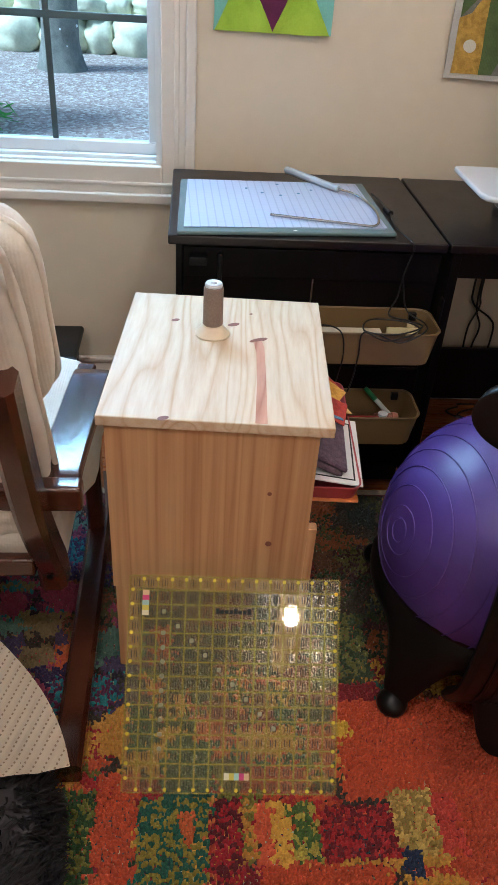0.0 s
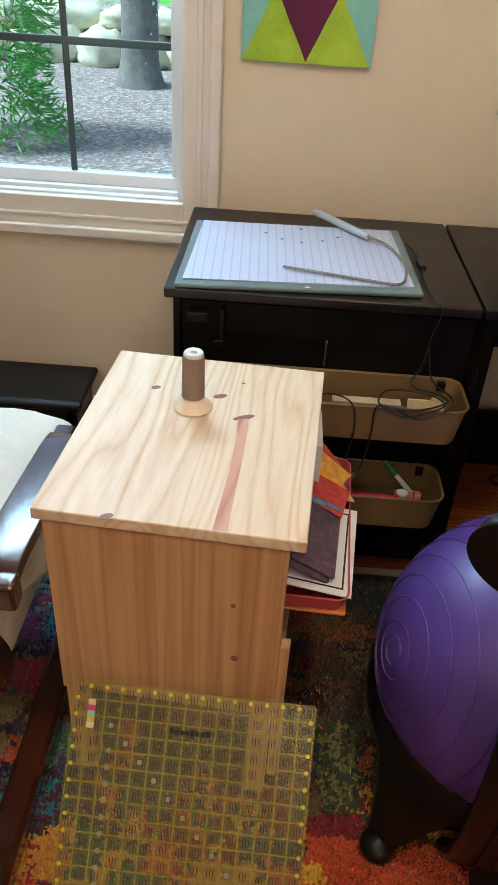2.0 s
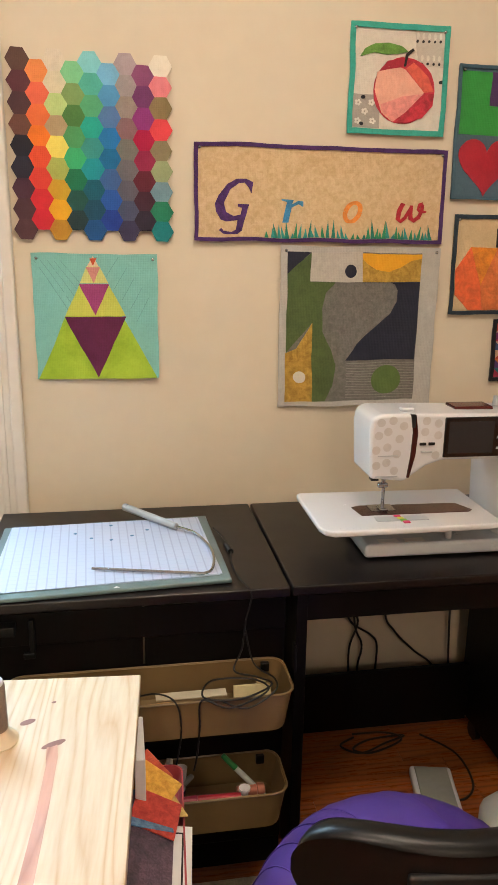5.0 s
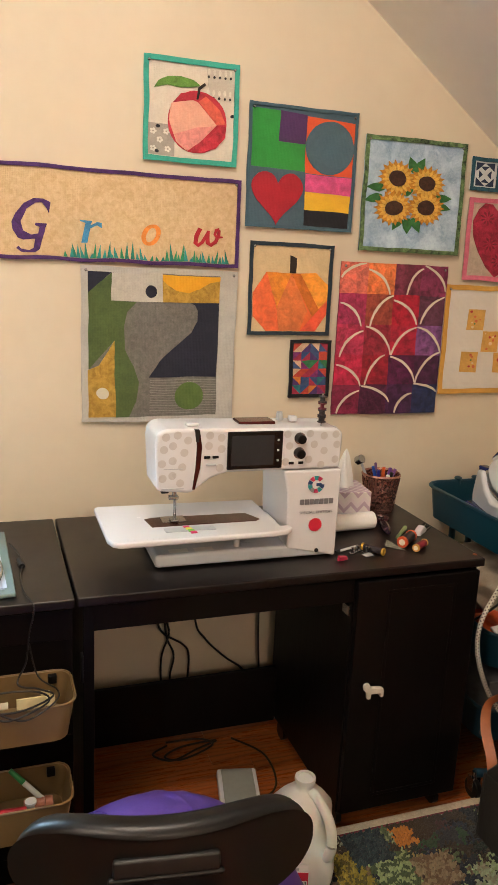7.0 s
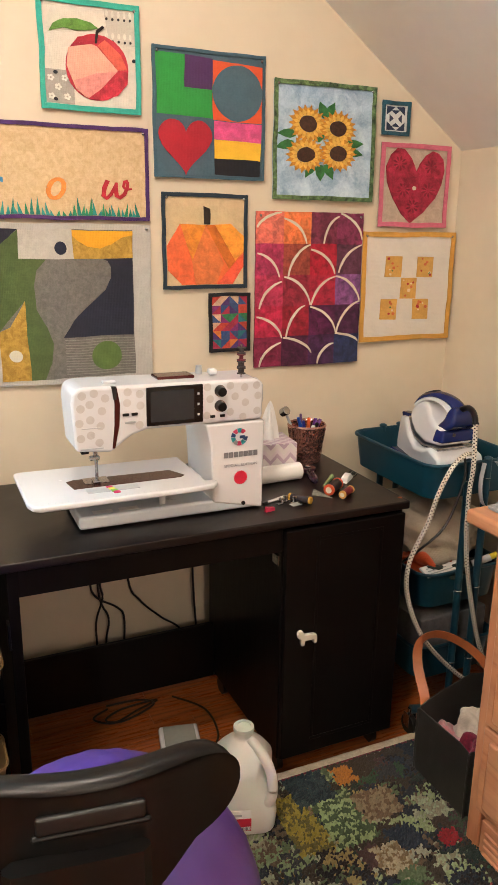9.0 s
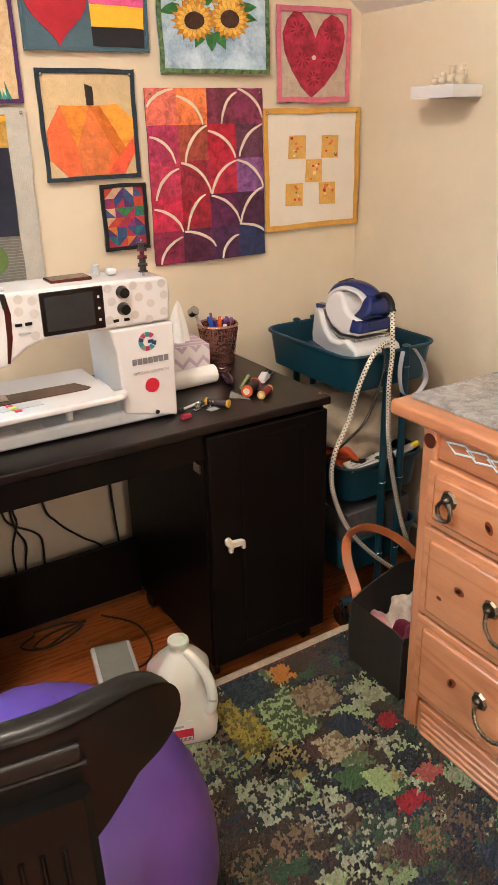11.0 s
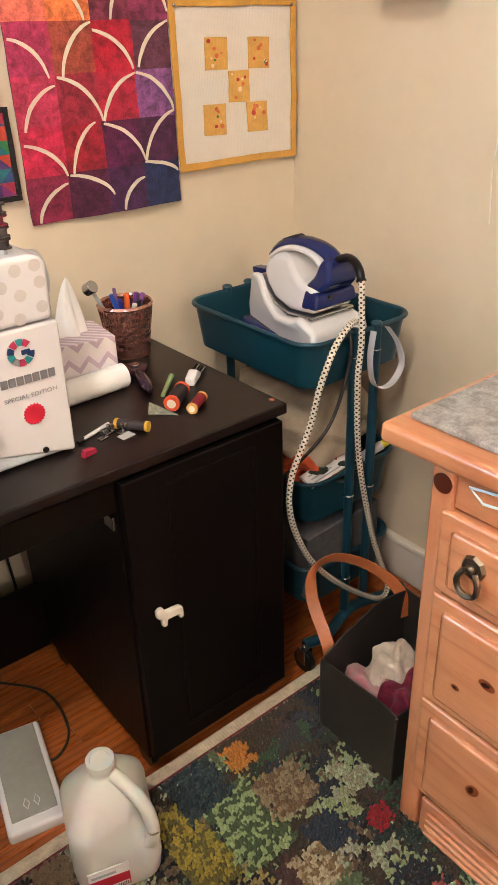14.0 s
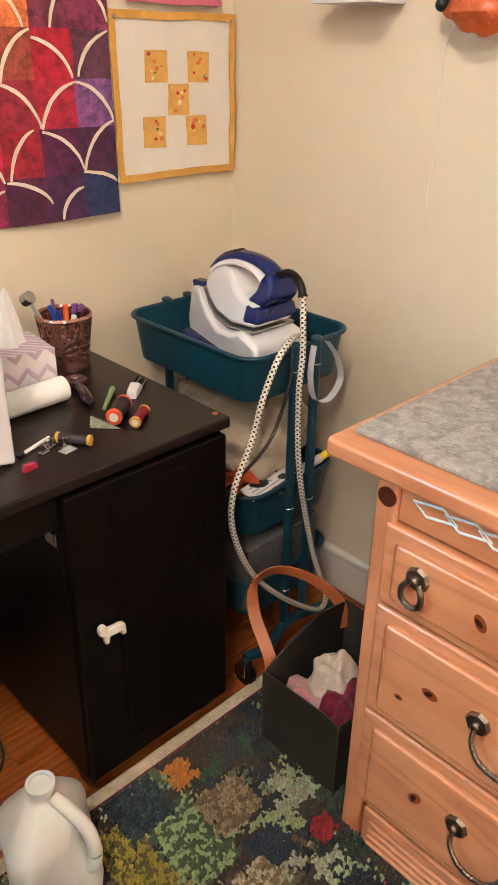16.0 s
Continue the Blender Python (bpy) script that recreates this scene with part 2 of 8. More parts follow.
M_FLOOR = wood("orange_oak_floor", rgb("66300f"), rgb("a05826"), "x", 20, 0.28, 0.08, 0.6, 0.3)
M_WHITE_PL = plain("white_plastic", rgb("d6d6d8"), 0.24, 0.015, 6, 0.02, 90)
M_GREY_PL = plain("grey_plastic", rgb("a9adb0"), 0.3, 0.04)
M_BLACK_PL = plain("black_plastic", rgb("090909"), 0.36, 0.2, 14, 0.12, 420, Specular_IOR_Level=0.3)
M_DARK = plain("dark_slot", rgb("0c0c0d"), 0.5)
M_STEEL = plain("brushed_steel", rgb("b9bcc0"), 0.22, 0.08, 30, 0.05, 300, Metallic=1.0)
M_BRASS = plain("antique_pewter", rgb("857b6d"), 0.34, 0.3, 50, 0.2, 150, Metallic=1.0)
M_TEAL = plain("teal_powder_coat", rgb("103a4a"), 0.36, 0.07, 8, 0.12, 500)
M_CREAM = cloth("cream_canvas", rgb("d8cfc0"), 0.06, 6, 420, 0.5)
M_LEATHER = plain("black_leather", rgb("2a2826"), 0.5, 0.25, 12, 0.4, 160)
M_TAN = plain("tan_leather", rgb("a55f36"), 0.5, 0.15, 14, 0.3, 160)
M_BIN = plain("translucent_tan_plastic", rgb("7a6340"), 0.35, 0.05, 6, 0.04, 80, Transmission_Weight=0.12)
M_CABLE = plain("black_cable", rgb("0d0d0e"), 0.45)
M_PAPER = plain("white_paper", rgb("e9e8e6"), 0.7, 0.02, 8, 0.05, 60)
M_NAVY_PL = plain("navy_gloss_plastic", rgb("16235c"), 0.16, 0.08, 6, 0.01, 60)

# Pane tint carries the daylight's bluer cast into the glass colour.
n = Nodes("daylight_blue_glass")
n.done((0.76, 0.94, 1.0), 0.0, Transmission_Weight=1.0, IOR=1.02)
M_GLASS = n.mat
n = Nodes("warm_bulb")
n.done((1, 1, 1), 0.5, Emission_Color=(1.0, 0.78, 0.52, 1), Emission_Strength=60.0)
M_BULB = n.mat


def rug_material():
    """Every knot takes the one colour of its patch; some patches are speckled knot by knot."""
    n = Nodes("patchwork_pile")
    knot = n.add("ShaderNodeTexVoronoi", ("Vector", n.stretch(1, 1, 0)), Scale=150.0, Randomness=0.9)
    at = knot.outputs["Position"]
    wob = n.add("ShaderNodeTexNoise", ("Vector", at), Scale=17.0, Detail=3.0).outputs["Color"]
    add = n.t.nodes.new("ShaderNodeVectorMath")
    add.operation = "MULTIPLY_ADD"
    n.t.links.new(wob, add.inputs[0])
    add.inputs[1].default_value = (0.075, 0.055, 0)
    jit = n.t.nodes.new("ShaderNodeVectorMath")
    jit.operation = "MULTIPLY_ADD"
    n.t.links.new(knot.outputs["Color"], jit.inputs[0])
    jit.inputs[1].default_value = (0.011, 0.011, 0)
    n.t.links.new(at, jit.inputs[2])
    n.t.links.new(jit.outputs[0], add.inputs[2])
    cell = n.add("ShaderNodeTexVoronoi", ("Vector", add.outputs[0]), Scale=9.0, Randomness=0.85)
    cell.distance = "CHEBYCHEV"
    sep = n.add("ShaderNodeSeparateColor", ("Color", cell.outputs["Color"]))
    cell2 = n.add("ShaderNodeTexVoronoi", ("Vector", add.outputs[0]), Scale=15.0, Randomness=0.85)
    cell2.distance = "CHEBYCHEV"
    sep2 = n.add("ShaderNodeSeparateColor", ("Color", cell2.outputs["Color"]))
    warm = [rgb(h) for h in ("c2462a", "c95428", "9c1c20", "c4922e", "1c4446", "7a1820", "cf6030", "b83a22", "5a6428", "a82220")]
    cool = [rgb(h) for h in ("18222e", "2f4634", "5f7350", "1c2a24", "6e5c46", "141a28", "5c6a48", "2c4a30", "2a3a30", "332a28", "6a1420", "8a6a2c", "1a2622", "22303c", "40573c", "54483a")]
    a = n.ramp(sep.outputs[0], [(i / len(warm), c) for i, c in enumerate(warm)], True)
    b = n.ramp(sep2.outputs[0], [(i / len(cool), c) for i, c in enumerate(cool)], True)
    x = n.add("ShaderNodeSeparateXYZ", ("Vector", at)).outputs
    side = n.math("ADD", n.math("MULTIPLY", x[0], 2.4), n.math("MULTIPLY", x[1], 1.1))
    side = n.math("ADD", side, n.math("MULTIPLY", n.math("SUBTRACT", n.noise(2.2, 1, at), 0.5), 1.2))
    col = n.mix(n.math("GREATER_THAN", side, 0.05), a, b)
    one = n.add("ShaderNodeSeparateColor", ("Color", knot.outputs["Color"])).outputs
    where = n.math("MULTIPLY", n.math("GREATER_THAN", sep2.outputs[1], 0.45), n.math("GREATER_THAN", one[0], 0.62))
    other = n.ramp(sep2.outputs[2], [(0, rgb("a9ad8c")), (0.3, rgb("0e1216")), (0.5, rgb("8d8a66")), (0.72, rgb("1a1414")), (0.86, rgb("9aa07c"))], True)
    col = n.mix(where, col, other)
    col = n.mix(n.math("MULTIPLY", one[1], 0.22), col, (0.02, 0.015, 0.012))
    n.bump(n.noise(400, 2), 0.3, 0.001)
    return n.done(col, 0.95, Sheen_Weight=0.25)


M_RUG = rug_material()


# ---- the room ----
RIGHT, LEFT, REAR, TOP = 1.818, -2.7, -5.2, 2.45
GLASS_X0, GLASS_X1, GLASS_Z0, GLASS_Z1 = -1.20, -0.385, 0.715, 2.02
bm = box(LEFT - 0.15, GLASS_X0, 0, 0.16, -0.02, 2.6)
box(GLASS_X1, RIGHT + 0.15, 0, 0.16, -0.02, 2.6, bm=bm)
box(GLASS_X0, GLASS_X1, 0, 0.16, -0.02, GLASS_Z0, bm=bm)
box(GLASS_X0, GLASS_X1, 0, 0.16, GLASS_Z1, 2.6, bm=bm)
solid("wall_north", bm, M_WALL, "cream painted gable wall with a window opening", "wall", "structure")
solid("wall_east", box(RIGHT, RIGHT + 0.15, REAR, 0, -0.02, 1.78), M_WALL, "low cream painted knee wall", "wall", "structure")
solid("wall_west", box(LEFT - 0.15, LEFT, REAR, 0, -0.02, 2.6), M_WALL, "cream painted side wall", "wall", "structure")
solid("wall_south", box(LEFT - 0.15, RIGHT + 0.15, REAR - 0.15, REAR, -0.02, 2.6), M_WALL, "cream painted end wall", "wall", "structure")
slope = (TOP - 1.63) / 0.712
bm = prism([(RIGHT + 0.05, 1.63 - 0.0356), (RIGHT - slope, TOP), (LEFT, TOP), (LEFT, TOP + 0.1), (RIGHT - slope + 0.06, TOP + 0.1), (RIGHT + 0.15, 1.70)], REAR, 0)
solid("ceiling", bm, M_CEIL, "white ceiling sloping down to the knee wall", "ceiling", "structure")

floor = solid("floor", box(LEFT, RIGHT, REAR, 0, -0.06, -0.016), M_FLOOR, "orange-stained oak strip floor", "floor", "structure")
for side, bm in (("north", box(LEFT, RIGHT, -0.018, 0, -0.016, 0.105, 0.004)), ("east", box(RIGHT - 0.018, RIGHT, REAR, -0.018, -0.016, 0.105, 0.004))):
    if side == "north":
        box(LEFT, RIGHT, -0.024, -0.002, 0.092, 0.112, 0.006, bm=bm)
        box(LEFT, RIGHT, -0.034, -0.016, -0.016, 0.006, 0.006, bm=bm)
    else:
        box(RIGHT - 0.024, RIGHT - 0.002, REAR, -0.024, 0.092, 0.112, 0.006, bm=bm)
    solid("baseboard", bm, M_TRIM, "white moulded baseboard along the wall", "baseboard", "structure")

# window: casing, jamb, sash, grille, panes
win = thing("window_1", "white double-hung window with dark grilles", "window", kind="structure")
CW = 0.092
for nm, bm in (("side_casing", box(GLASS_X1, GLASS_X1 + CW, -0.018, 0, 0.618, GLASS_Z1 + CW, 0.004)), ("side_casing", box(GLASS_X0 - CW, GLASS_X0, -0.018, 0, 0.618, GLASS_Z1 + CW, 0.004)), ("head_casing", box(GLASS_X0, GLASS_X1, -0.018, 0, GLASS_Z1, GLASS_Z1 + CW, 0.004))):
    c = part(nm, bm, M_TRIM, win)
for x in (GLASS_X1 + CW - 0.014, GLASS_X0 - CW + 0.014):
    part("casing_bead", box(x - 0.014, x + 0.014, -0.032, -0.016, 0.618, GLASS_Z1 + CW, 0.006, 3), M_TRIM, win)
    part("casing_bead", box(x - 0.044 if x > -0.8 else x + 0.03, x - 0.030 if x > -0.8 else x + 0.044, -0.024, -0.016, 0.618, GLASS_Z1 + CW, 0.003), M_TRIM, win)
part("window_sill", box(GLASS_X0, GLASS_X1, -0.018, 0.004, 0.618, GLASS_Z0, 0.004), M_TRIM, win)
part("sill_bead", box(GLASS_X0 - CW, GLASS_X1 + CW, -0.034, -0.016, 0.614, 0.642, 0.006, 3), M_TRIM, win)
part("sill_bead", box(GLASS_X0 - CW + 0.04, GLASS_X1 + CW - 0.04, -0.024, -0.016, 0.662, 0.672, 0.003), M_TRIM, win)
for x0, x1 in ((GLASS_X1 - 0.016, GLASS_X1), (GLASS_X0, GLASS_X0 + 0.016)):
    part("jamb", box(x0, x1, 0.0, 0.13, GLASS_Z0, GLASS_Z1), M_SASH, win)
part("jamb", box(GLASS_X0 + 0.016, GLASS_X1 - 0.016, 0.0, 0.13, GLASS_Z1 - 0.016, GLASS_Z1), M_SASH, win)
for k in range(4):
    part("sill_track", box(GLASS_X0 + 0.016, GLASS_X1 - 0.016, 0.004 + 0.028 * k, 0.026 + 0.028 * k, GLASS_Z0, GLASS_Z0 + 0.006 + 0.008 * k, 0.002), M_SASH, win)
sx0, sx1 = GLASS_X0 + 0.016, GLASS_X1 - 0.016
sash = part("sash", box(sx0, sx1, 0.055, 0.090, GLASS_Z0 + 0.012, GLASS_Z0 + 0.045, 0.004), M_SASH, win)
for a, b in ((sx0, sx0 + 0.022), (sx1 - 0.022, sx1)):
    part("stile", box(a, b, 0.055, 0.090, GLASS_Z0 + 0.045, GLASS_Z1 - 0.016, 0.003), M_SASH, sash)
part("top_rail", box(sx0 + 0.022, sx1 - 0.022, 0.055, 0.09, GLASS_Z1 - 0.05, GLASS_Z1 - 0.016, 0.003), M_SASH, sash)
px0, px1, pz0, pz1 = sx0 + 0.022, sx1 - 0.022, GLASS_Z0 + 0.045, GLASS_Z1 - 0.05
part("pane", box(px0, px1, 0.070, 0.074, pz0, pz1), M_GLASS, sash).visible_shadow = False
for x in (-0.682, -0.945):
    part("grille_bar", box(x - 0.008, x + 0.008, 0.062, 0.069, pz0, pz1, 0.002), M_BLACK_BAR, sash)
for z in (1.066, 1.38, 1.69):
    part("grille_bar", box(px0, px1, 0.0615, 0.0685, z - 0.009, z + 0.009, 0.002), M_BLACK_BAR, sash)

# recessed ceiling lights behind the walk; the second is made up for the fill
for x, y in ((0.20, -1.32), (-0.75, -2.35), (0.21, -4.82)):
    can = thing("unseen_ceiling_light", "round white recessed ceiling light out of view, lit warm", "ceiling light", (x, y, TOP))
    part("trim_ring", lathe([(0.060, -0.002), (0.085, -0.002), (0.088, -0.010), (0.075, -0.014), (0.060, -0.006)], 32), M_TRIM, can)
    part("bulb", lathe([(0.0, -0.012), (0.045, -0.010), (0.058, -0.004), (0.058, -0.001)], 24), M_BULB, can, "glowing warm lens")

# ---- outside ----
def soil():
    n = Nodes("bark_mulch")
    v = n.add("ShaderNodeTexVoronoi", ("Vector", n.stretch(1, 0.8, 1)), Scale=42.0)
    c = n.add("ShaderNodeSeparateColor", ("Color", v.outputs["Color"])).outputs[0]
    col = n.ramp(c, [(0.1, rgb("84756c")), (0.45, rgb("988b84")), (0.75, rgb("a59c95")), (0.95, rgb("bdb9b0"))])
    y = n.add("ShaderNodeSeparateXYZ", ("Vector", n.coord)).outputs[1]
    lawn = n.ramp(n.noise(14, 5), [(0.3, rgb("4f9a3a")), (0.7, rgb("7cc95a"))])
    edge = n.math("ADD", y, n.math("MULTIPLY", n.noise(1.2, 4), 2.0))
    col = n.mix(n.math("GREATER_THAN", edge, 9.3), col, lawn)
    n.bump(n.math("ADD", v.outputs["Distance"], n.noise(60, 3)), 0.45, 0.02)
    return n.done(col, 0.9)


M_SOIL = soil()
M_STONE = plain("fieldstone", rgb("d3d2b6"), 0.85, 0.20, 4, 0.5, 30)
M_BARK = plain("lichen_bark", rgb("7a7a72"), 0.9, 0.4, 12, 0.9, 35)
M_NEEDLE = plain("bright_green_foliage", rgb("62ac50"), 0.6, 0.3, 8)
bm = bmesh.new()
xs = [-60, -30, -16, -10, -7, -5, -4, -3, -2, -1, 0, 1, 2, 4, 8, 20, 60]
ys = [0.17, 1, 2, 3, 4, 5, 6, 6.6, 7.0, 7.4, 8, 9, 11, 14, 18, 24, 35, 60, 150]


def land(x, y):
    z = -0.02 + 0.06 * noise.noise(Vector((x * 0.6, y * 0.6, 0))) * min(1, y / 3)
    if y > 7.0:
        z += min(0.45, (y - 7.0) * 0.9) + 0.045 * max(0, y - 8)
    return z


grid = [[bm.verts.new((x, y, land(x, y))) for x in xs] for y in ys]
for a, b in zip(grid, grid[1:]):
    for k in range(len(xs) - 1):
        bm.faces.new((a[k], a[k + 1], b[k + 1], b[k]))
solid("ground", bm, M_SOIL, "garden ground of bark mulch rising to a green lawn", "ground", "structure")
rnd = random.Random(4)
x = -6.5
while x < 1.5:
    w = rnd.uniform(0.30, 0.85)
    for row, (z, h) in enumerate(((0.12, 0.24), (0.42, 0.15))):
        c = (x + w / 2 + row * 0.2, 7.0 + rnd.uniform(-0.12, 0.1) + 0.15 * row, land(x, 6.8) + z)
        solid("boulder", blob((0, 0, 0), (w * 0.55, 0.28, h * rnd.uniform(0.8, 1.15)), 26, 18, p=2.7, wob=0.22), M_STONE, "pale grey fieldstone boulder in a garden wall", "boulder", group="garden wall boulders", m=pose(*c, rnd.uniform(-8, 8), rnd.uniform(-10, 10), rnd.uniform(-20, 20)), angle=180)
    x += w * 0.96
tree = thing("tree", "grey tree trunk with white lichen spots", "tree", (-1.52, 5.75, -0.03))
trunk = [(0.0, 0.0, -0.1), (0.0, 0.0, 0.1), (0.01, 0, 0.5), (0.0, 0, 1.5), (0.06, 0, 3.0), (0.1, 0, 6.0)]
pts = spline(trunk, 6)
bm = sweep(pts, ring(0.165, 18), up=(0, 1, 0), scales=[1.55 - min(0.5, 1.1 * max(0, p.z) ** 0.6) - 0.07 * p.z for p in pts])
for v in bm.verts:
    k = 1 + 0.10 * noise.noise(Vector((v.co.x * 9, v.co.y * 9, v.co.z * 1.5)))
    v.co.x, v.co.y = v.co.x * k, v.co.y * k
part("trunk", bm, M_BARK, tree)
bm = bmesh.new()
for k in range(70):
    a, z = rnd.uniform(0, 6.28), rnd.uniform(0.05, 2.2)
    blob((0.168 * math.cos(a), 0.168 * math.sin(a), z), (rnd.uniform(0.006, 0.02),) * 3, 6, 4, bm)
tagged(part("lichen", bm, M_PAPER, tree, "white lichen spots"), kind="stuff")
for k in range(6):
    a = k * 1.05
    bm = sweep(spline([(0.05, 0, 3.2 + 0.4 * k), (0.5 * math.cos(a), 0.5 * math.sin(a), 3.9 + 0.4 * k), (1.6 * math.cos(a), 1.6 * math.sin(a), 4.6 + 0.5 * k)], 5), ring(0.05, 8))
    part("limb", bm, M_BARK, tree)
bm = bmesh.new()
for k in range(1700):
    a, r, z = rnd.uniform(0, 6.28), rnd.uniform(0.2, 2.2), rnd.uniform(4.2, 7.4)
    c = Vector((r * math.cos(a), r * math.sin(a), z))
    d = Vector((rnd.gauss(0, 1), rnd.gauss(0, 1), rnd.gauss(0, 1))).normalized() * 0.09
    e = d.cross(Vector((rnd.random(), rnd.random(), rnd.random()))).normalized() * 0.05
    bm.faces.new([bm.verts.new(c + q) for q in (-d, e, d, -e)])
part("crown", bm, M_NEEDLE, tree)
bush = thing("shrub", "bright green feathery evergreen shrub in mulch", "shrub", (-2.15, 3.5, -0.02))
bm = bmesh.new()
part("stem", sweep(spline([(0, 0, 0), (0.02, 0, 0.6), (0, 0, 1.5)], 5), ring(0.03, 8), up=(0, 1, 0)), M_BARK, bush)
for k in range(5200):
    z = rnd.uniform(0.04, 2.0)
    a, r = rnd.uniform(0, 6.28), (0.62 - 0.22 * z) * (0.55 + 0.5 * rnd.random()) * (1 + 0.25 * math.sin(5 * z + 3))
    c = Vector((r * math.cos(a), r * math.sin(a), z))
    d = (Vector((math.cos(a), math.sin(a), rnd.uniform(-0.7, 0.4))) + 0.4 * Vector((rnd.gauss(0, 1), rnd.gauss(0, 1), rnd.gauss(0, 1)))).normalized() * rnd.uniform(0.04, 0.09)
    e = d.cross(Vector((rnd.gauss(0, 1), rnd.gauss(0, 1), rnd.gauss(0, 1)))).normalized() * 0.008
    bm.faces.new([bm.verts.new(c + q) for q in (-d, e, d, -e)])
part("foliage", bm, M_NEEDLE, bush)
fence = thing("fence", "dark metal mesh fence far behind the lawn", "fence", (0, 17.5, 1.1))
part("rail", box(-14, 6, -0.02, 0.02, 0.72, 0.80), M_BLACK_BAR, fence)
for k in range(11):
    part("post", box(-14 + 2 * k, -13.92 + 2 * k, -0.03, 0.03, -0.4, 0.85), M_BLACK_BAR, fence)

# ---- rug ----
rug = thing("area_rug", "multicoloured patchwork pile rug with a cream edge", "rug", (0, 0, -0.016))
bm = box(-1.9, 1.72, -3.4, -0.588, 0.0, 0.024, 0.004)
part("rug_field", bm, M_RUG, rug)

YARNS = {
    "warm": ("b4461e", "a83a1c", "8f1820", "c2662c", "b88a2c", "1f5548", "7a1420", "6b6a24", "a02020", "ba5228", "2c4a2c", "c08a34"),
    "plum": ("5a2046", "7a2f4e", "1c6a74", "30204a", "9a3a56", "2a7a80", "4a3a5a", "a85a3a", "5a7a6a", "241c2a", "84704a"),
    "cool": ("1b2733", "324a38", "7d906a", "20322c", "75614a", "18202e", "8d9c72", "2f4d36", "32353a", "3a2c2e", "56684a", "223040", "8f8050", "4c3434", "9aa588", "5f5040"),
    "dusk": ("5c3a20", "7a2a1e", "33401f", "20301c", "8a4a22", "3c1c1c", "5f5a2a", "6f3a24", "23302c", "4a4a24")}
# large blocks that stand out in the weave: x0, x1, y0, y1, yarn, second yarn
BLOCKS = ((-0.01, 0.30, -1.46, -1.25, "b8491f", ""), (0.16, 0.34, -1.60, -1.30, "b0451e", ""), (-0.53, -0.45, -1.65, -1.43, "6f6f24", "2c4a20"), (-0.455, -0.382, -1.70, -1.40, "b5481e", ""),
          (-0.382, -0.258, -1.605, -1.449, "1f5a48", "8a7a24"), (-0.309, -0.282, -1.53, -1.474, "ba5a24", ""), (-0.258, -0.20, -1.603, -1.452, "9c1220", "5c0c18"), (-0.199, -0.172, -1.567, -1.456, "7a7428", "b8862c"),
          (-0.176, -0.144, -1.574, -1.46, "c85a34", ""), (-0.148, -0.113, -1.566, -1.459, "d0a238", ""), (-0.113, -0.066, -1.566, -1.462, "4f6a2e", "a89a3a"), (-0.062, 0.076, -1.565, -1.47, "a01c20", "6a101c"),
          (0.067, 0.147, -1.563, -1.442, "bfa050", "98803a"), (0.146, 0.19, -1.563, -1.45, "bc4030", ""), (0.073, 0.104, -1.60, -1.549, "1c2c4a", ""), (-0.171, 0.048, -1.64, -1.573, "b4481f", ""),
          (-0.015, 0.021, -1.333, -1.298, "c9a52a", ""), (0.02, 0.09, -1.20, -1.02, "34452a", "6a6a34"), (0.862, 0.95, -0.837, -0.649, "93852f", "5f5a2a"), (0.951, 1.067, -0.853, -0.676, "8fa272", "46583c"),
          (1.059, 1.117, -0.671, -0.607, "b8762a", ""), (1.184, 1.232, -0.942, -0.895, "8e1424", ""), (1.06, 1.129, -1.145, -1.102, "8e1626", ""), (1.151, 1.206, -1.107, -1.065, "9a4a44", ""),
          (0.996, 1.059, -1.038, -0.98, "3c5a34", ""), (0.927, 1.039, -0.701, -0.581, "1d2f38", "2c3f44"), (1.059, 1.168, -0.806, -0.71, "6f5a44", "8a7a60"), (1.045, 1.099, -1.088, -1.01, "93a470", ""), (1.011, 1.086, -0.955, -0.875, "7d6a4c", "a59a80"))


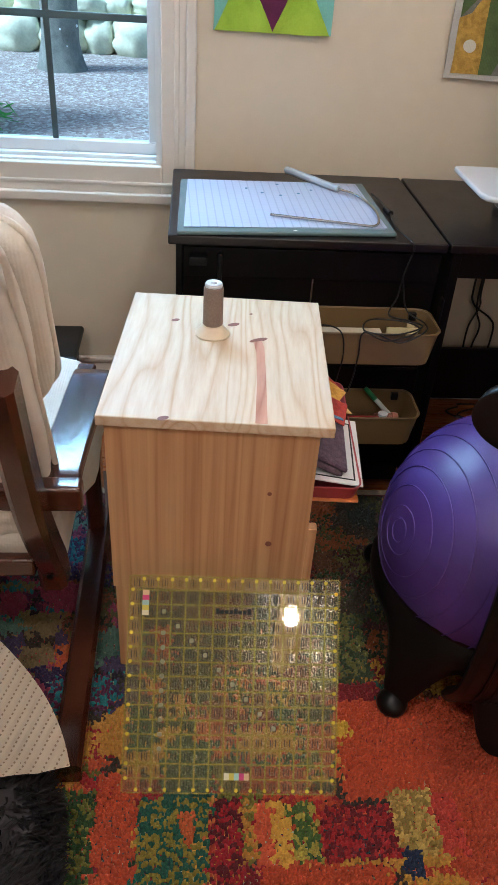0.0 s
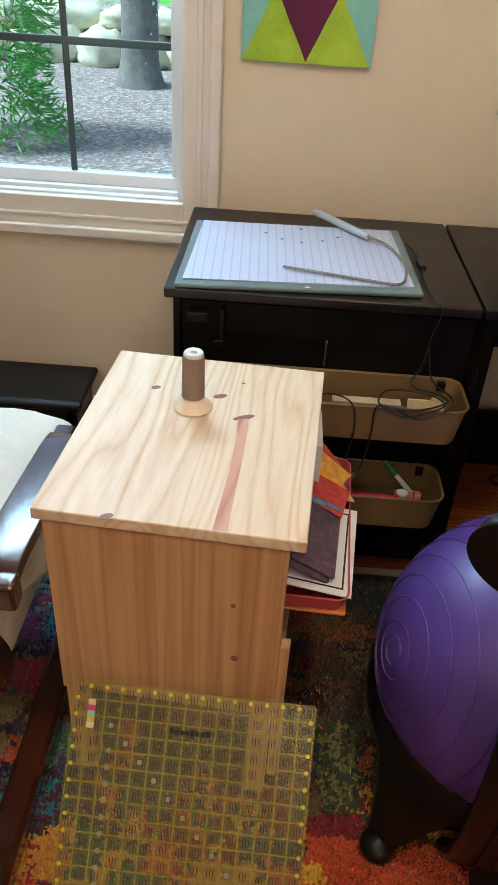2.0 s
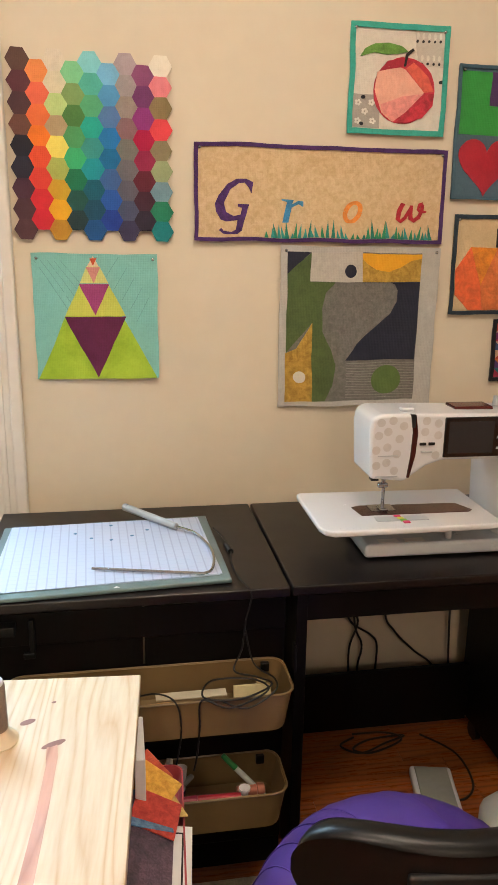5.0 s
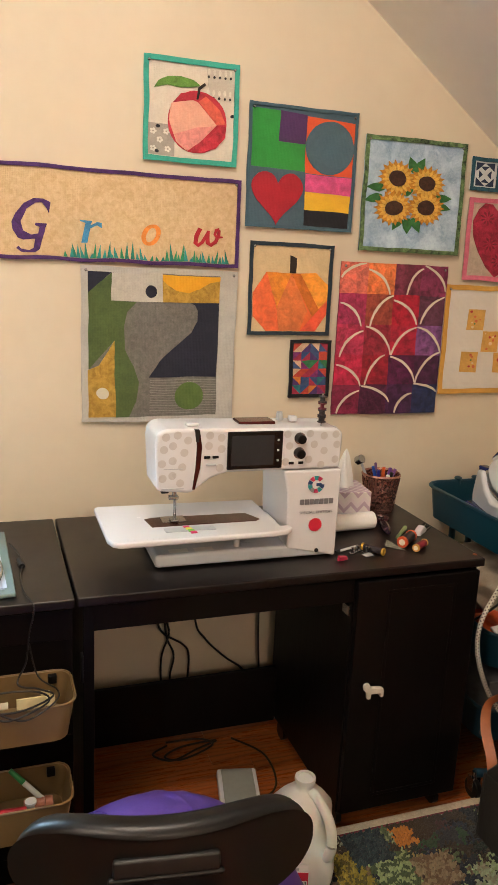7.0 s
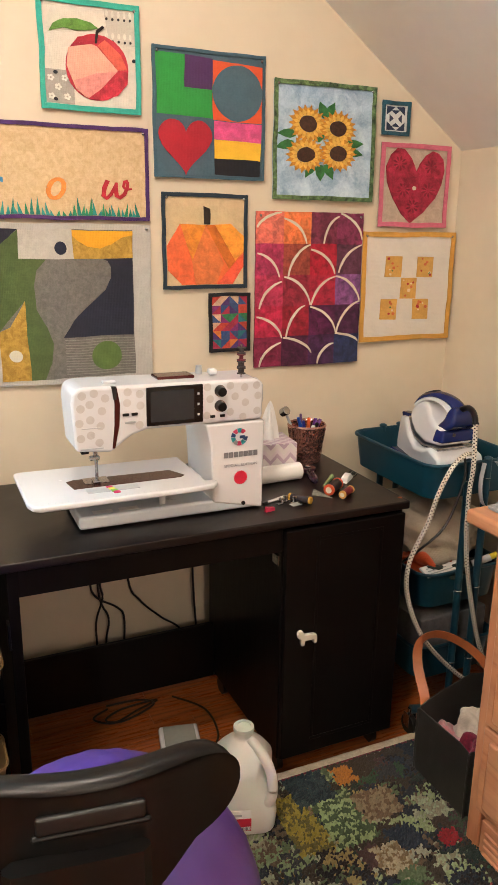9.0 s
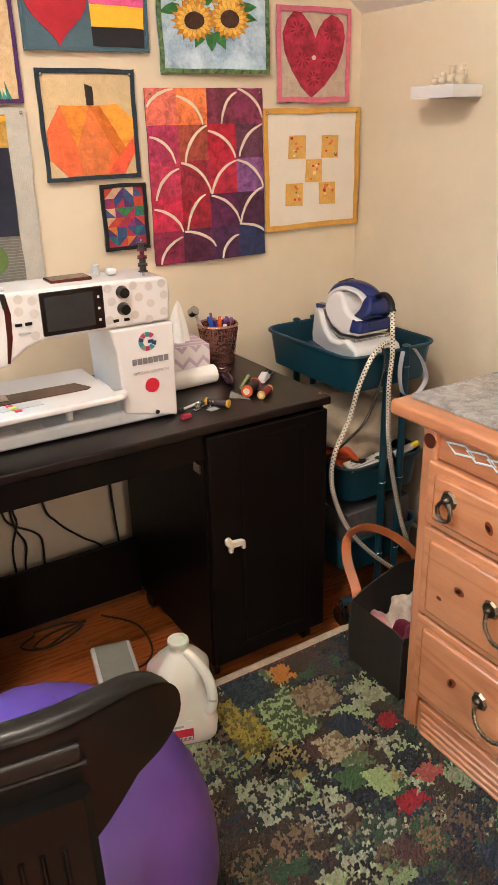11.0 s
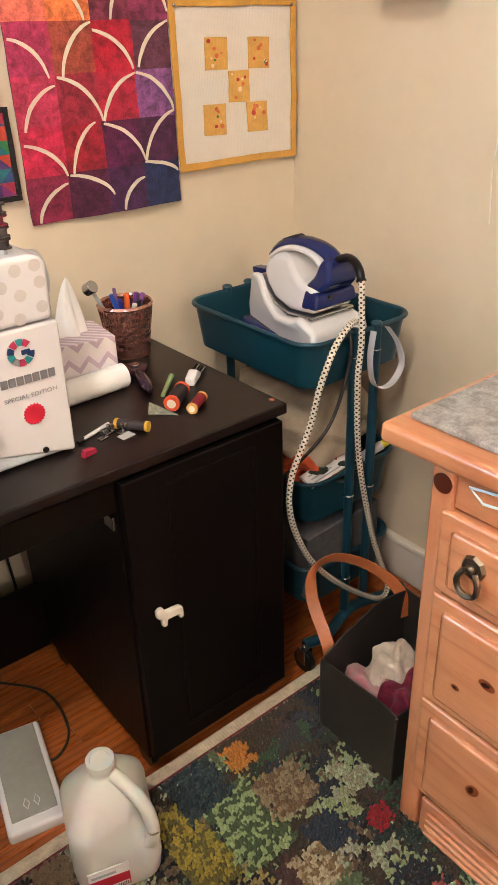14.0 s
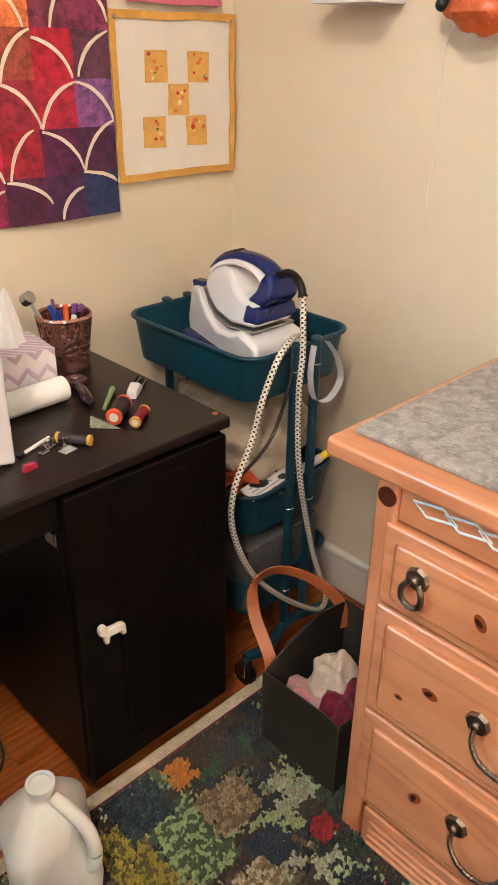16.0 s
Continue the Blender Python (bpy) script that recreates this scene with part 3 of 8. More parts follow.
def pile_colours(px, py, gen):
    """A colour for every knot: woven blocks with stepped edges, some of two yarns in short dashes."""
    row = np.round(py / 0.0056).astype(int)
    col = np.floor((px + 0.0037 * (row % 3)) / 0.0112).astype(int)
    out = np.zeros((px.size, 3))
    rows, low = row - row.min(), col - col.min()
    dash = gen.random((rows.max() + 1, low.max() + 2))
    speck = dash[rows, low]

    order = np.argsort(py)
    sorted_y = py[order]

    def lay(x0, x1, y0, y1, one, two, ragged):
        jag = gen.normal(0, ragged, (rows.max() + 1, 2)).round(2)
        wave = gen.normal(0, ragged * 0.7, (low.max() + 2, 2)).round(2)
        some = order[np.searchsorted(sorted_y, y0 - 0.04):np.searchsorted(sorted_y, y1 + 0.04)]
        x, y, r, c = px[some], py[some], rows[some], low[some]
        some = some[(x > x0 + jag[r, 0]) & (x < x1 + jag[r, 1]) & (y > y0 + wave[c, 0]) & (y < y1 + wave[c, 1])]
        out[some] = rgb(one)
        if two:
            out[some[speck[some] > 0.50]] = rgb(two)

    out[:] = rgb("3a3026")
    for k in range(1500):
        x, y = gen.uniform(px.min(), px.max()), gen.uniform(py.min(), py.max())
        zone = 2.4 * x + 1.0 * y + gen.normal(0, 0.22)
        w, h = gen.uniform(0.014, 0.048, 2) if zone > 0 else gen.uniform(0.018, 0.062, 2)
        kind = "cool" if zone > 0.0 else "plum" if x < -0.5 + gen.normal(0, 0.06) and y > -1.32 else "warm" if y < -1.2 + gen.normal(0, 0.08) else "dusk"
        tones = YARNS[kind]
        one, two = tones[gen.integers(len(tones))], tones[gen.integers(len(tones))]
        if kind == "cool" and gen.random() < 0.55:
            two = ("979b86", "0f1418", "8b8972", "1a1618")[gen.integers(4)]
        lay(x - w, x + w, y - h, y + h, one, two if gen.random() < (0.74 if kind == "cool" else 0.45) else "", 0.007)
    for x0, x1, y0, y1, one, two in BLOCKS:
        lay(x0, x1, y0, y1, one, two, 0.004)
    return out * gen.uniform(0.86, 1.12, (px.size, 1))


# the pile: short knots standing on the field where the walk looks down on it
gen = np.random.default_rng(5)
step = 0.0056
gx, gy = np.meshgrid(np.arange(-1.05, 1.55, step), np.arange(-1.98, -0.594, step))
cx, cy = (g.ravel() + gen.uniform(-0.0022, 0.0022, g.size) for g in (gx, gy))
tilt, tall, wide = gen.normal(0, 0.0020, (2, cx.size)), gen.uniform(0.007, 0.0115, cx.size), gen.uniform(0.0028, 0.0040, cx.size)
corner = np.stack([np.stack([cx + dx * wide, cy + dy * wide, np.full(cx.size, 0.0225)], 1) for dx, dy in ((-1, -1), (1, -1), (1, 1), (-1, 1))], 1)
top = np.stack([np.stack([cx + tilt[0] + dx * wide * 0.55, cy + tilt[1] + dy * wide * 0.55, 0.0225 + tall], 1) for dx, dy in ((-1, -1), (1, -1), (1, 1), (-1, 1))], 1)
verts = np.concatenate([corner, top], 1).reshape(-1, 3)
quad = np.array([[0, 1, 5, 4], [1, 2, 6, 5], [2, 3, 7, 6], [3, 0, 4, 7], [4, 5, 6, 7]])
faces = (quad[None] + 8 * np.arange(cx.size)[:, None, None]).reshape(-1, 4)
me = bpy.data.meshes.new("pile")
me.vertices.add(len(verts))
me.vertices.foreach_set("co", verts.ravel())
me.loops.add(faces.size)
me.loops.foreach_set("vertex_index", faces.ravel())
me.polygons.add(len(faces))
me.polygons.foreach_set("loop_start", np.arange(0, faces.size, 4))
me.update(calc_edges=True)
tint = np.repeat(pile_colours(cx, cy, gen), 8, 0)
layer = me.color_attributes.new("yarn", "FLOAT_COLOR", "POINT")
layer.data.foreach_set("color", np.concatenate([tint, np.ones((len(tint), 1))], 1).astype(np.float32).ravel())
n = Nodes("dyed_wool_pile")
yarn = n.t.nodes.new("ShaderNodeAttribute")
yarn.attribute_name = "yarn"
n.bump(n.noise(420, 2), 0.3, 0.001)
me.materials.append(n.done(n.mix(n.math("MULTIPLY", n.noise(330, 2), 0.35), yarn.outputs["Color"], (0.03, 0.022, 0.018)), 0.95, Sheen_Weight=0.04))
pile = new("pile", me)
pile.parent = rug
tagged(pile, "dense wool pile", kind="stuff")
part("border", box(-1.9, 1.72, -0.586, -0.550, 0.0, 0.018, 0.004), cloth("cream_rug_edge", rgb("b9ac95"), 0.2, 40, 300, 0.8), rug, "cream woven edge band")
part("edge_cord", box(-1.9, 1.72, -0.589, -0.5855, 0.0, 0.027, 0.001), cloth("dark_red_cord", rgb("6a1f2c")), rug, "thin dark red cord")

# ---- sewing desk: fixed table with cabinet, and a leaf with a door below ----
DT = 0.724
desk = thing("sewing_desk", "espresso-brown laminate sewing desk with a cabinet and shallow apron", "desk", (0.284, -0.57, 0))
W, D = 1.005, 0.515
part("tabletop", box(0.0, W, 0.0, D, DT - 0.022, DT, 0.004), M_DESK, desk)
part("apron", box(0.035, 0.648, 0.012, 0.030, DT - 0.085, DT - 0.022, 0.002), M_DESK_SHADE, desk)
part("leg_panel", box(0.012, 0.036, 0.012, D - 0.03, 0.03, DT - 0.022, 0.002), M_DESK_SHADE, desk)
part("back_panel", box(0.036, 0.648, D - 0.06, D - 0.045, 0.040, 0.222, 0.002), M_DESK_SHADE, desk)
cab = part("cabinet_side", box(0.648, 0.666, 0.016, D - 0.02, 0.05, DT - 0.022, 0.002), M_DESK_SHADE, desk)
part("cabinet_side", box(W - 0.030, W - 0.012, 0.016, D - 0.02, 0.05, DT - 0.022, 0.002), M_DESK_SHADE, desk)
part("cabinet_back", box(0.666, W - 0.03, D - 0.035, D - 0.02, 0.05, DT - 0.022), M_DESK_SHADE, desk)
part("cabinet_floor", box(0.666, W - 0.03, 0.016, D - 0.035, 0.05, 0.07), M_DESK_SHADE, desk)
door = part("door", box(0.652, W - 0.014, -0.003, 0.0155, 0.058, DT - 0.030, 0.003), M_DESK_SHADE, desk)
part("door_bead", box(0.735, 0.925, -0.006, -0.0025, 0.098, 0.106, 0.0015), M_DESK_SHADE, door)
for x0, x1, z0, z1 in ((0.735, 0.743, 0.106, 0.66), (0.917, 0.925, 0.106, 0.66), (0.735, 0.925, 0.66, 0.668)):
    part("door_bead", box(x0, x1, -0.0048, -0.0025, z0, z1, 0.001), M_DESK_SHADE, door)
# small dog-shaped pull
dog = [(-0.026, 0.016), (-0.020, 0.021), (-0.012, 0.020), (-0.009, 0.010), (0.018, 0.008), (0.026, 0.004), (0.027, -0.016), (0.018, -0.017), (0.016, -0.007), (-0.006, -0.006), (-0.007, -0.018), (-0.016, -0.018), (-0.017, -0.002), (-0.025, 0.004)]
part("door_knob", prism([(0.708 + x * 1.05, 0.410 + z * 1.1) for x, z in dog], -0.022, -0.010, bev=0.003), plain("cream_ceramic", rgb("d9d2c4"), 0.25), door, "cream ceramic animal-shaped knob")
part("knob_stem", rod((0.705, -0.012, 0.40), (0.705, -0.002, 0.40), 0.005), M_STEEL, door)
for x in (0.67, 0.965):
    for y in (0.06, D - 0.08):
        foot = part("caster", rod((x - 0.008, y, 0.012), (x + 0.008, y, 0.012), 0.027, n=18), M_BLACK_PL, desk)
        part("stem", rod((x, y, 0.03), (x, y, 0.052), 0.007), M_STEEL, foot)
for x in (0.024,):
    for y in (0.05, D - 0.1):
        part("foot", box(x - 0.015, x + 0.015, y - 0.02, y + 0.02, -0.016, 0.03, 0.003), M_BLACK_PL, desk)
part("magnet_catch", box(0.640, 0.648, 0.02, 0.05, 0.60, 0.625, 0.001), M_STEEL, desk)
part("hinge", box(0.006, 0.012, -0.004, 0.02, 0.53, 0.59, 0.002), M_BLACK_PL, desk)
part("screw_cap", lathe([(0, 0.0012), (0.005, 0.001), (0.006, 0.0)], 12, at=(W - 0.012, 0.03, DT)), M_TAN, desk)

leaf = thing("desk_leaf", "espresso-brown drop leaf held up by a swung-out cabinet door", "desk leaf", (0.28, -0.57, 0))
part("leaf_top", box(-0.632, -0.0015, -0.002, 0.515, DT - 0.022, DT, 0.004), M_DESK, leaf)
fd = part("swing_door", box(-0.60, -0.004, 0.030, 0.050, 0.03, DT - 0.024, 0.002), M_DESK_SHADE, leaf)
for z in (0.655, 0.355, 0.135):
    part("door_rail", box(-0.60, -0.004, 0.024, 0.0305, z - 0.035, z + 0.035, 0.002), M_DESK_SHADE, fd)
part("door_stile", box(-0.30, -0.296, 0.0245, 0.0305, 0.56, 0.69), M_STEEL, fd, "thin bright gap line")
part("leaf_stay", box(-0.615, -0.600, 0.012, 0.42, 0.03, DT - 0.024, 0.002), M_DESK_SHADE, leaf)
part("hinge", box(-0.585, -0.545, -0.003, 0.030, 0.655, 0.675, 0.002), M_BLACK_PL, leaf)
part("latch_bar", box(-0.520, -0.510, 0.010, 0.024, 0.60, 0.68, 0.002), M_BLACK_PL, leaf)
part("latch_hook", box(-0.532, -0.510, 0.006, 0.016, 0.600, 0.612, 0.002), M_BLACK_PL, leaf)


def door_bin(z, x0, x1, depth, h):
    b = thing("door_bin", "translucent tan plastic storage bin fixed to the leaf door", "storage bin", (0.28, -0.57, z), group="bins on the leaf door")
    out, inn = [], []
    for k, (s, zz) in enumerate(((0.90, 0.0), (1.0, h))):
        out.append([(x, y, zz) for x, y in rounded((x1 - x0) * (0.5 + s / 2), depth, 0.03, 4, (x0 + x1) / 2, 0.024 - depth / 2)])
    for s, zz in ((1.0, h), (0.91, 0.004)):
        inn.append([(x, y, zz) for x, y in rounded((x1 - x0) * (0.5 + s / 2) - 0.005, depth - 0.005, 0.028, 4, (x0 + x1) / 2, 0.024 - depth / 2)])
    bm = loft(out + inn)
    part("bin_body", bm, M_BIN, b)
    part("rim", sweep([(x, y, h) for x, y in rounded(x1 - x0 + 0.002, depth + 0.002, 0.03, 4, (x0 + x1) / 2, 0.024 - depth / 2)], ring(0.0025, 6), closed=True), M_BIN, b)
    part("clip", box(x1 - 0.045, x1 - 0.027, 0.012, 0.026, h - 0.025, h - 0.005, 0.002), M_BLACK_PL, b)
    return b


door_bin(0.474, -0.565, -0.012, 0.135, 0.078)
door_bin(0.250, -0.565, -0.018, 0.135, 0.077)

# ---- pine nightstand turned side-on ----
ns = thing("nightstand", "unfinished pine nightstand with an open shelf side", "nightstand", (-0.241, -0.937, 0.012), -4.2)
HX, HY, H = 0.195, 0.241, 0.626
part("top", box(-HX, HX, -HY, HY, H - 0.020, H, 0.0025), M_PINE_LIT, ns)
sp = part("side_panel", box(-HX + 0.012, HX - 0.022, -HY + 0.008, -HY + 0.024, 0.232, H - 0.020, 0.0015), M_PINE_SHADE, ns)
part("side_panel", box(-HX + 0.012, HX - 0.022, HY - 0.024, HY - 0.008, 0.232, H - 0.020, 0.0015), M_PINE_SHADE, ns)
part("back_panel", box(-HX + 0.012, -HX + 0.020, -HY + 0.024, HY - 0.024, 0.235, H - 0.02), M_PINE_SHADE, ns)
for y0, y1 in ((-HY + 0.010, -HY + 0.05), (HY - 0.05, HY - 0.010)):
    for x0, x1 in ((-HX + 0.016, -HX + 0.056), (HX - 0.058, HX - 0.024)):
        part("leg", box(x0, x1, y0 + 0.0, y1, 0.0, 0.232, 0.002), M_PINE_SHADE, ns)
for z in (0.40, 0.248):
    part("shelf", box(-HX + 0.020, HX - 0.030, -HY + 0.024, HY - 0.024, z - 0.016, z, 0.001), M_PINE_LIT, ns)
part("drawer_front", box(HX - 0.030, HX - 0.014, -HY + 0.03, HY - 0.03, 0.22, 0.34, 0.002), M_PINE_SHADE, ns)
part("front_stile", box(HX - 0.022, HX - 0.006, -HY + 0.010, -HY + 0.030, 0.06, 0.40, 0.002), M_PINE_SHADE, ns)
for x, y, rx, ry in ((-0.098, 0.118, 0.009, 0.006), (0.018, 0.112, 0.013, 0.007), (0.052, 0.165, 0.004, 0.003), (0.068, 0.052, 0.020, 0.007), (-0.085, -0.238, 0.010, 0.006)):
    part("knot", lathe([(0, 0.0006), (1, 0.0003)], 14), M_KNOT, ns).matrix_local = pose(x, y, H, 0, 0, 30) @ Matrix.Diagonal((rx, ry, 1, 1))
part("knot_streak", prism([(0.058, 0.05), (0.074, 0.052), (0.079, 0.02), (0.082, -0.08), (0.084, -0.238), (0.064, -0.238), (0.066, -0.10), (0.064, 0.0)], H, H + 0.0004, m=Matrix(((1, 0, 0, 0), (0, 0, 1, 0), (0, 1, 0, 0), (0, 0, 0, 1)))), wood("pine_heart_streak", rgb("98583c"), rgb("c99478"), "y", 30, 0.45, 0.1, 0.7), ns)
for x, z, r in ((0.098, 0.478, 0.004), (0.104, 0.362, 0.006)):
    part("knot", rod((x, -HY + 0.0095, z), (x, -HY + 0.0075, z), r, n=12), M_KNOT, sp)

# thread cone on the nightstand
cone = thing("thread_cone", "taupe thread spool on a cream plastic base", "thread spool", (-0.258, -0.868, 0.638))
part("base", lathe([(0.033, 0), (0.034, 0.003), (0.030, 0.008), (0.020, 0.018), (0.019, 0.022)], 28), plain("cream_plastic", rgb("d8c6aa"), 0.4), cone)
n = Nodes("taupe_thread")
z = n.add("ShaderNodeSeparateXYZ", ("Vector", n.coord)).outputs[2]
n.bump(n.math("SINE", n.math("MULTIPLY", z, 5200)), 0.5, 0.0008)
n.done(n.mix(n.noise(300, 2), rgb("7a6456"), rgb("9a8474")), 0.6)
part("thread", lathe([(0.018, 0.021), (0.0195, 0.024), (0.0185, 0.096), (0.016, 0.099)], 28), n.mat, cone)
part("cap", lathe([(0.016, 0.099), (0.017, 0.103), (0.015, 0.106), (0.006, 0.105), (0.006, 0.100)], 24), M_WHITE_PL, cone)

# ---- stability-ball chair ----
chair = thing("ball_chair", "black plastic chair base and backrest holding a purple exercise ball", "ball chair", (0.30, -1.07, 0.0), -8)
n = Nodes("purple_vinyl")
n.bump(n.noise(260, 2), 0.06, 0.001)
n.done(n.ramp(n.noise(5, 3), [(0.3, rgb("432c74")), (0.7, rgb("533a86"))]), n.math("ADD", n.math("MULTIPLY", n.noise(40, 3), 0.12), 0.36), Coat_Weight=0.15, Coat_Roughness=0.35)
ball = blob((0, 0, 0), (0.264, 0.264, 0.264), 64, 40)
for k in range(13):
    a = math.acos(-0.93 + k * 0.155)
    for v in ball.verts:
        d = v.co.normalized()
        off = abs(math.acos(max(-1, min(1, d.x))) - a)
        if off < 0.030:
            v.co = d * (v.co.length + 0.0022 * (1 - off / 0.030))
bo = part("ball", ball, n.mat, chair, "purple exercise ball with moulded rings", 180)
bo.matrix_local = pose(0.055, 0.0, 0.296, 0, 14, 18)
for a in (0.09, 0.18, 0.34, 0.50, 0.66, 0.82, 0.98, 1.14):
    r, h = 0.2648 * math.sin(a), 0.2648 * math.cos(a)
    part("moulded_ring", sweep([(-h, r * math.cos(t * math.pi / 32), r * math.sin(t * math.pi / 32)) for t in range(64)], ring(0.0013, 6), up=(1, 0, 0), closed=True), n.mat, bo)
bx, by = 0.055, 0.0
part("base_ring", sweep([(bx + 0.243 * math.cos(t * math.pi / 28), by + 0.243 * math.sin(t * math.pi / 28), 0.222) for t in range(56)], slab(0.024, 0.040, 0.01), closed=True), M_BLACK_PL, chair)
# skirt under the ring: its hem arches up between five feet
TOES = (226, 316, 44, 136, 270)
bm, rings, NS = bmesh.new(), [], 120
for j in range(9):
    row = []
    for i in range(NS):
        a = 360 * i / NS
        near = max(math.exp(-((((a - t + 180) % 360) - 180) / (16 if t == 270 else 11)) ** (4 if t == 270 else 2)) for t in TOES)
        v = j / 8
        hem_r, hem_z = 0.262 + 0.052 * near, 0.160 - 0.142 * near
        r = 0.252 + (hem_r - 0.252) * v ** 1.4 + 0.012 * math.sin(math.pi * v)
        row.append(bm.verts.new((bx + r * math.cos(radians(a)), by + r * math.sin(radians(a)), 0.225 + (hem_z - 0.225) * v)))
    rings.append(row)
for a, b in zip(rings, rings[1:]):
    for i in range(NS):
        bm.faces.new((a[i], a[(i + 1) % NS], b[(i + 1) % NS], b[i]))
bmesh.ops.recalc_face_normals(bm, faces=bm.faces)
bmesh.ops.solidify(bm, geom=bm.faces[:], thickness=0.014)
part("base_skirt", bm, M_BLACK_PL, chair, "moulded black skirt with arched hem", 60)
for a in TOES[:4]:
    c, q = math.cos(radians(a)), math.sin(radians(a))
    part("foot", blob((bx + 0.305 * c, by + 0.305 * q, 0.026), (0.032, 0.032, 0.026), 16, 10), M_BLACK_PL, chair)
pts = spline([(0.015, -0.22, 0.07), (0.015, -0.295, 0.20), (0.015, -0.315, 0.42), (0.015, -0.285, 0.62), (0.015, -0.275, 0.70)], 8)
part("back_stem", sweep(pts, slab(0.165, 0.028, 0.010), up=(0, 1, 0)), M_BLACK_PL, chair)
for x in (-0.045, -0.022, 0.0, 0.022, 0.045):
    part("stem_rib", sweep([p + Vector((x, -0.0165, 0)) for p in pts[4:27]], slab(0.006, 0.006, 0.002), up=(0, 1, 0)), M_BLACK_PL, chair)


def backrest():
    bm = bmesh.new()
    half, n1, n2 = 0.187, 36, 16
    rows = []
    for j in range(n2 + 1):
        v = -1 + 2 * j / n2
        row = []
        for i in range(n1 + 1):
            u = math.sin(math.pi * (i / n1 - 0.5))
            x = u * half
            edge = max(0.0, 1 - abs(u) ** 5) ** 0.5
            drop = max(0.0, 1 - (abs(u) / 0.66) ** 2) ** 1.3
            low, high = -0.060 * edge - 0.075 * drop, 0.066 * edge
            z = low + (high - low) * (v + 1) / 2 + 0.007 * u * u
            row.append((x, 0.055 * u * u, z))
        rows.append(row)
    f = [[bm.verts.new(p) for p in r] for r in rows]
    for a, b in zip(f, f[1:]):
        for i in range(n1):
            bm.faces.new((a[i], a[i + 1], b[i + 1], b[i]))
    bmesh.ops.remove_doubles(bm, verts=bm.verts, dist=1e-5)
    bmesh.ops.solidify(bm, geom=bm.faces[:], thickness=0.040)
    bmesh.ops.bevel(bm, geom=[e for e in bm.edges if e.is_manifold and e.calc_face_angle(0) > 0.9], offset=0.015, segments=4, affect="EDGES", profile=0.5)
    return bm


back = part("backrest", backrest(), M_BLACK_PL, chair, "wide curved black backrest", 60)
back.matrix_local = pose(0.037, -0.265, 0.716, -6, 0, 0)
part("grip_slot", box(-0.062, 0.062, -0.002, 0.008, -0.052, -0.030, 0.0035), M_DARK, back, "moulded grip slot").matrix_local = pose(-0.004, -0.0025, 0.064)
part("slot_lip", box(-0.068, 0.068, -0.004, 0.004, -0.060, -0.052, 0.0035), M_BLACK_PL, back).matrix_local = pose(-0.004, 0.0005, 0.064)

# ---- honey pine dresser ----
dr = thing("dresser", "honey-stained knotty pine dresser with antique drop pulls", "dresser", (1.245, -0.930, 0))
L, DP = 1.15, 0.555
part("carcass", box(0.022, DP, -L + 0.01, -0.022, 0.02, 0.765, 0.002), M_HONEY_V, dr)
part("corner_post", box(0.0, 0.05, -0.040, 0.0, 0.0, 0.771, 0.005), M_HONEY_V, dr)
part("corner_post", box(0.0, 0.05, -L, -L + 0.046, 0.0, 0.765, 0.005), M_HONEY_V, dr)
part("side_rail", box(0.05, DP, -0.022, -0.002, 0.69, 0.765, 0.003), M_HONEY, dr)
part("side_rail", box(0.05, DP, -0.022, -0.002, 0.04, 0.12, 0.003), M_HONEY, dr)
part("cap", box(-0.012, DP + 0.005, -L - 0.03, 0.093, 0.772, 0.806, 0.010, 4), M_HONEY, dr)
part("frieze", box(0.006, 0.03, -L + 0.046, -0.040, 0.712, 0.770, 0.002), M_HONEY, dr)
# Flat disc: the hollow's shade and red-brown inside are put into its colour.
part("cutout_disc", rod((-0.0012, -0.021, 0.746), (0.004, -0.021, 0.746), 0.016, n=28), plain("recess_shade_brown", rgb("451d10"), 0.3), dr, "dark disc drawn as the shaded round recess beside the frieze")
M_CHALK = plain("pale_blue_paint_line", rgb("c9d6da"), 0.6)
for k in range(3):
    cy, cz = -0.098 - 0.052 * k, 0.752
    out = [(cy - 0.036, cz - 0.004), (cy - 0.012, cz + 0.012), (cy + 0.036, cz + 0.004), (cy + 0.012, cz - 0.012)]
    part("diamond_outline", sweep([(0.0045, a, b) for a, b in out], slab(0.004, 0.003, 0.0008), up=(1, 0, 0), closed=True), M_CHALK, dr, "pale painted diamond outline")


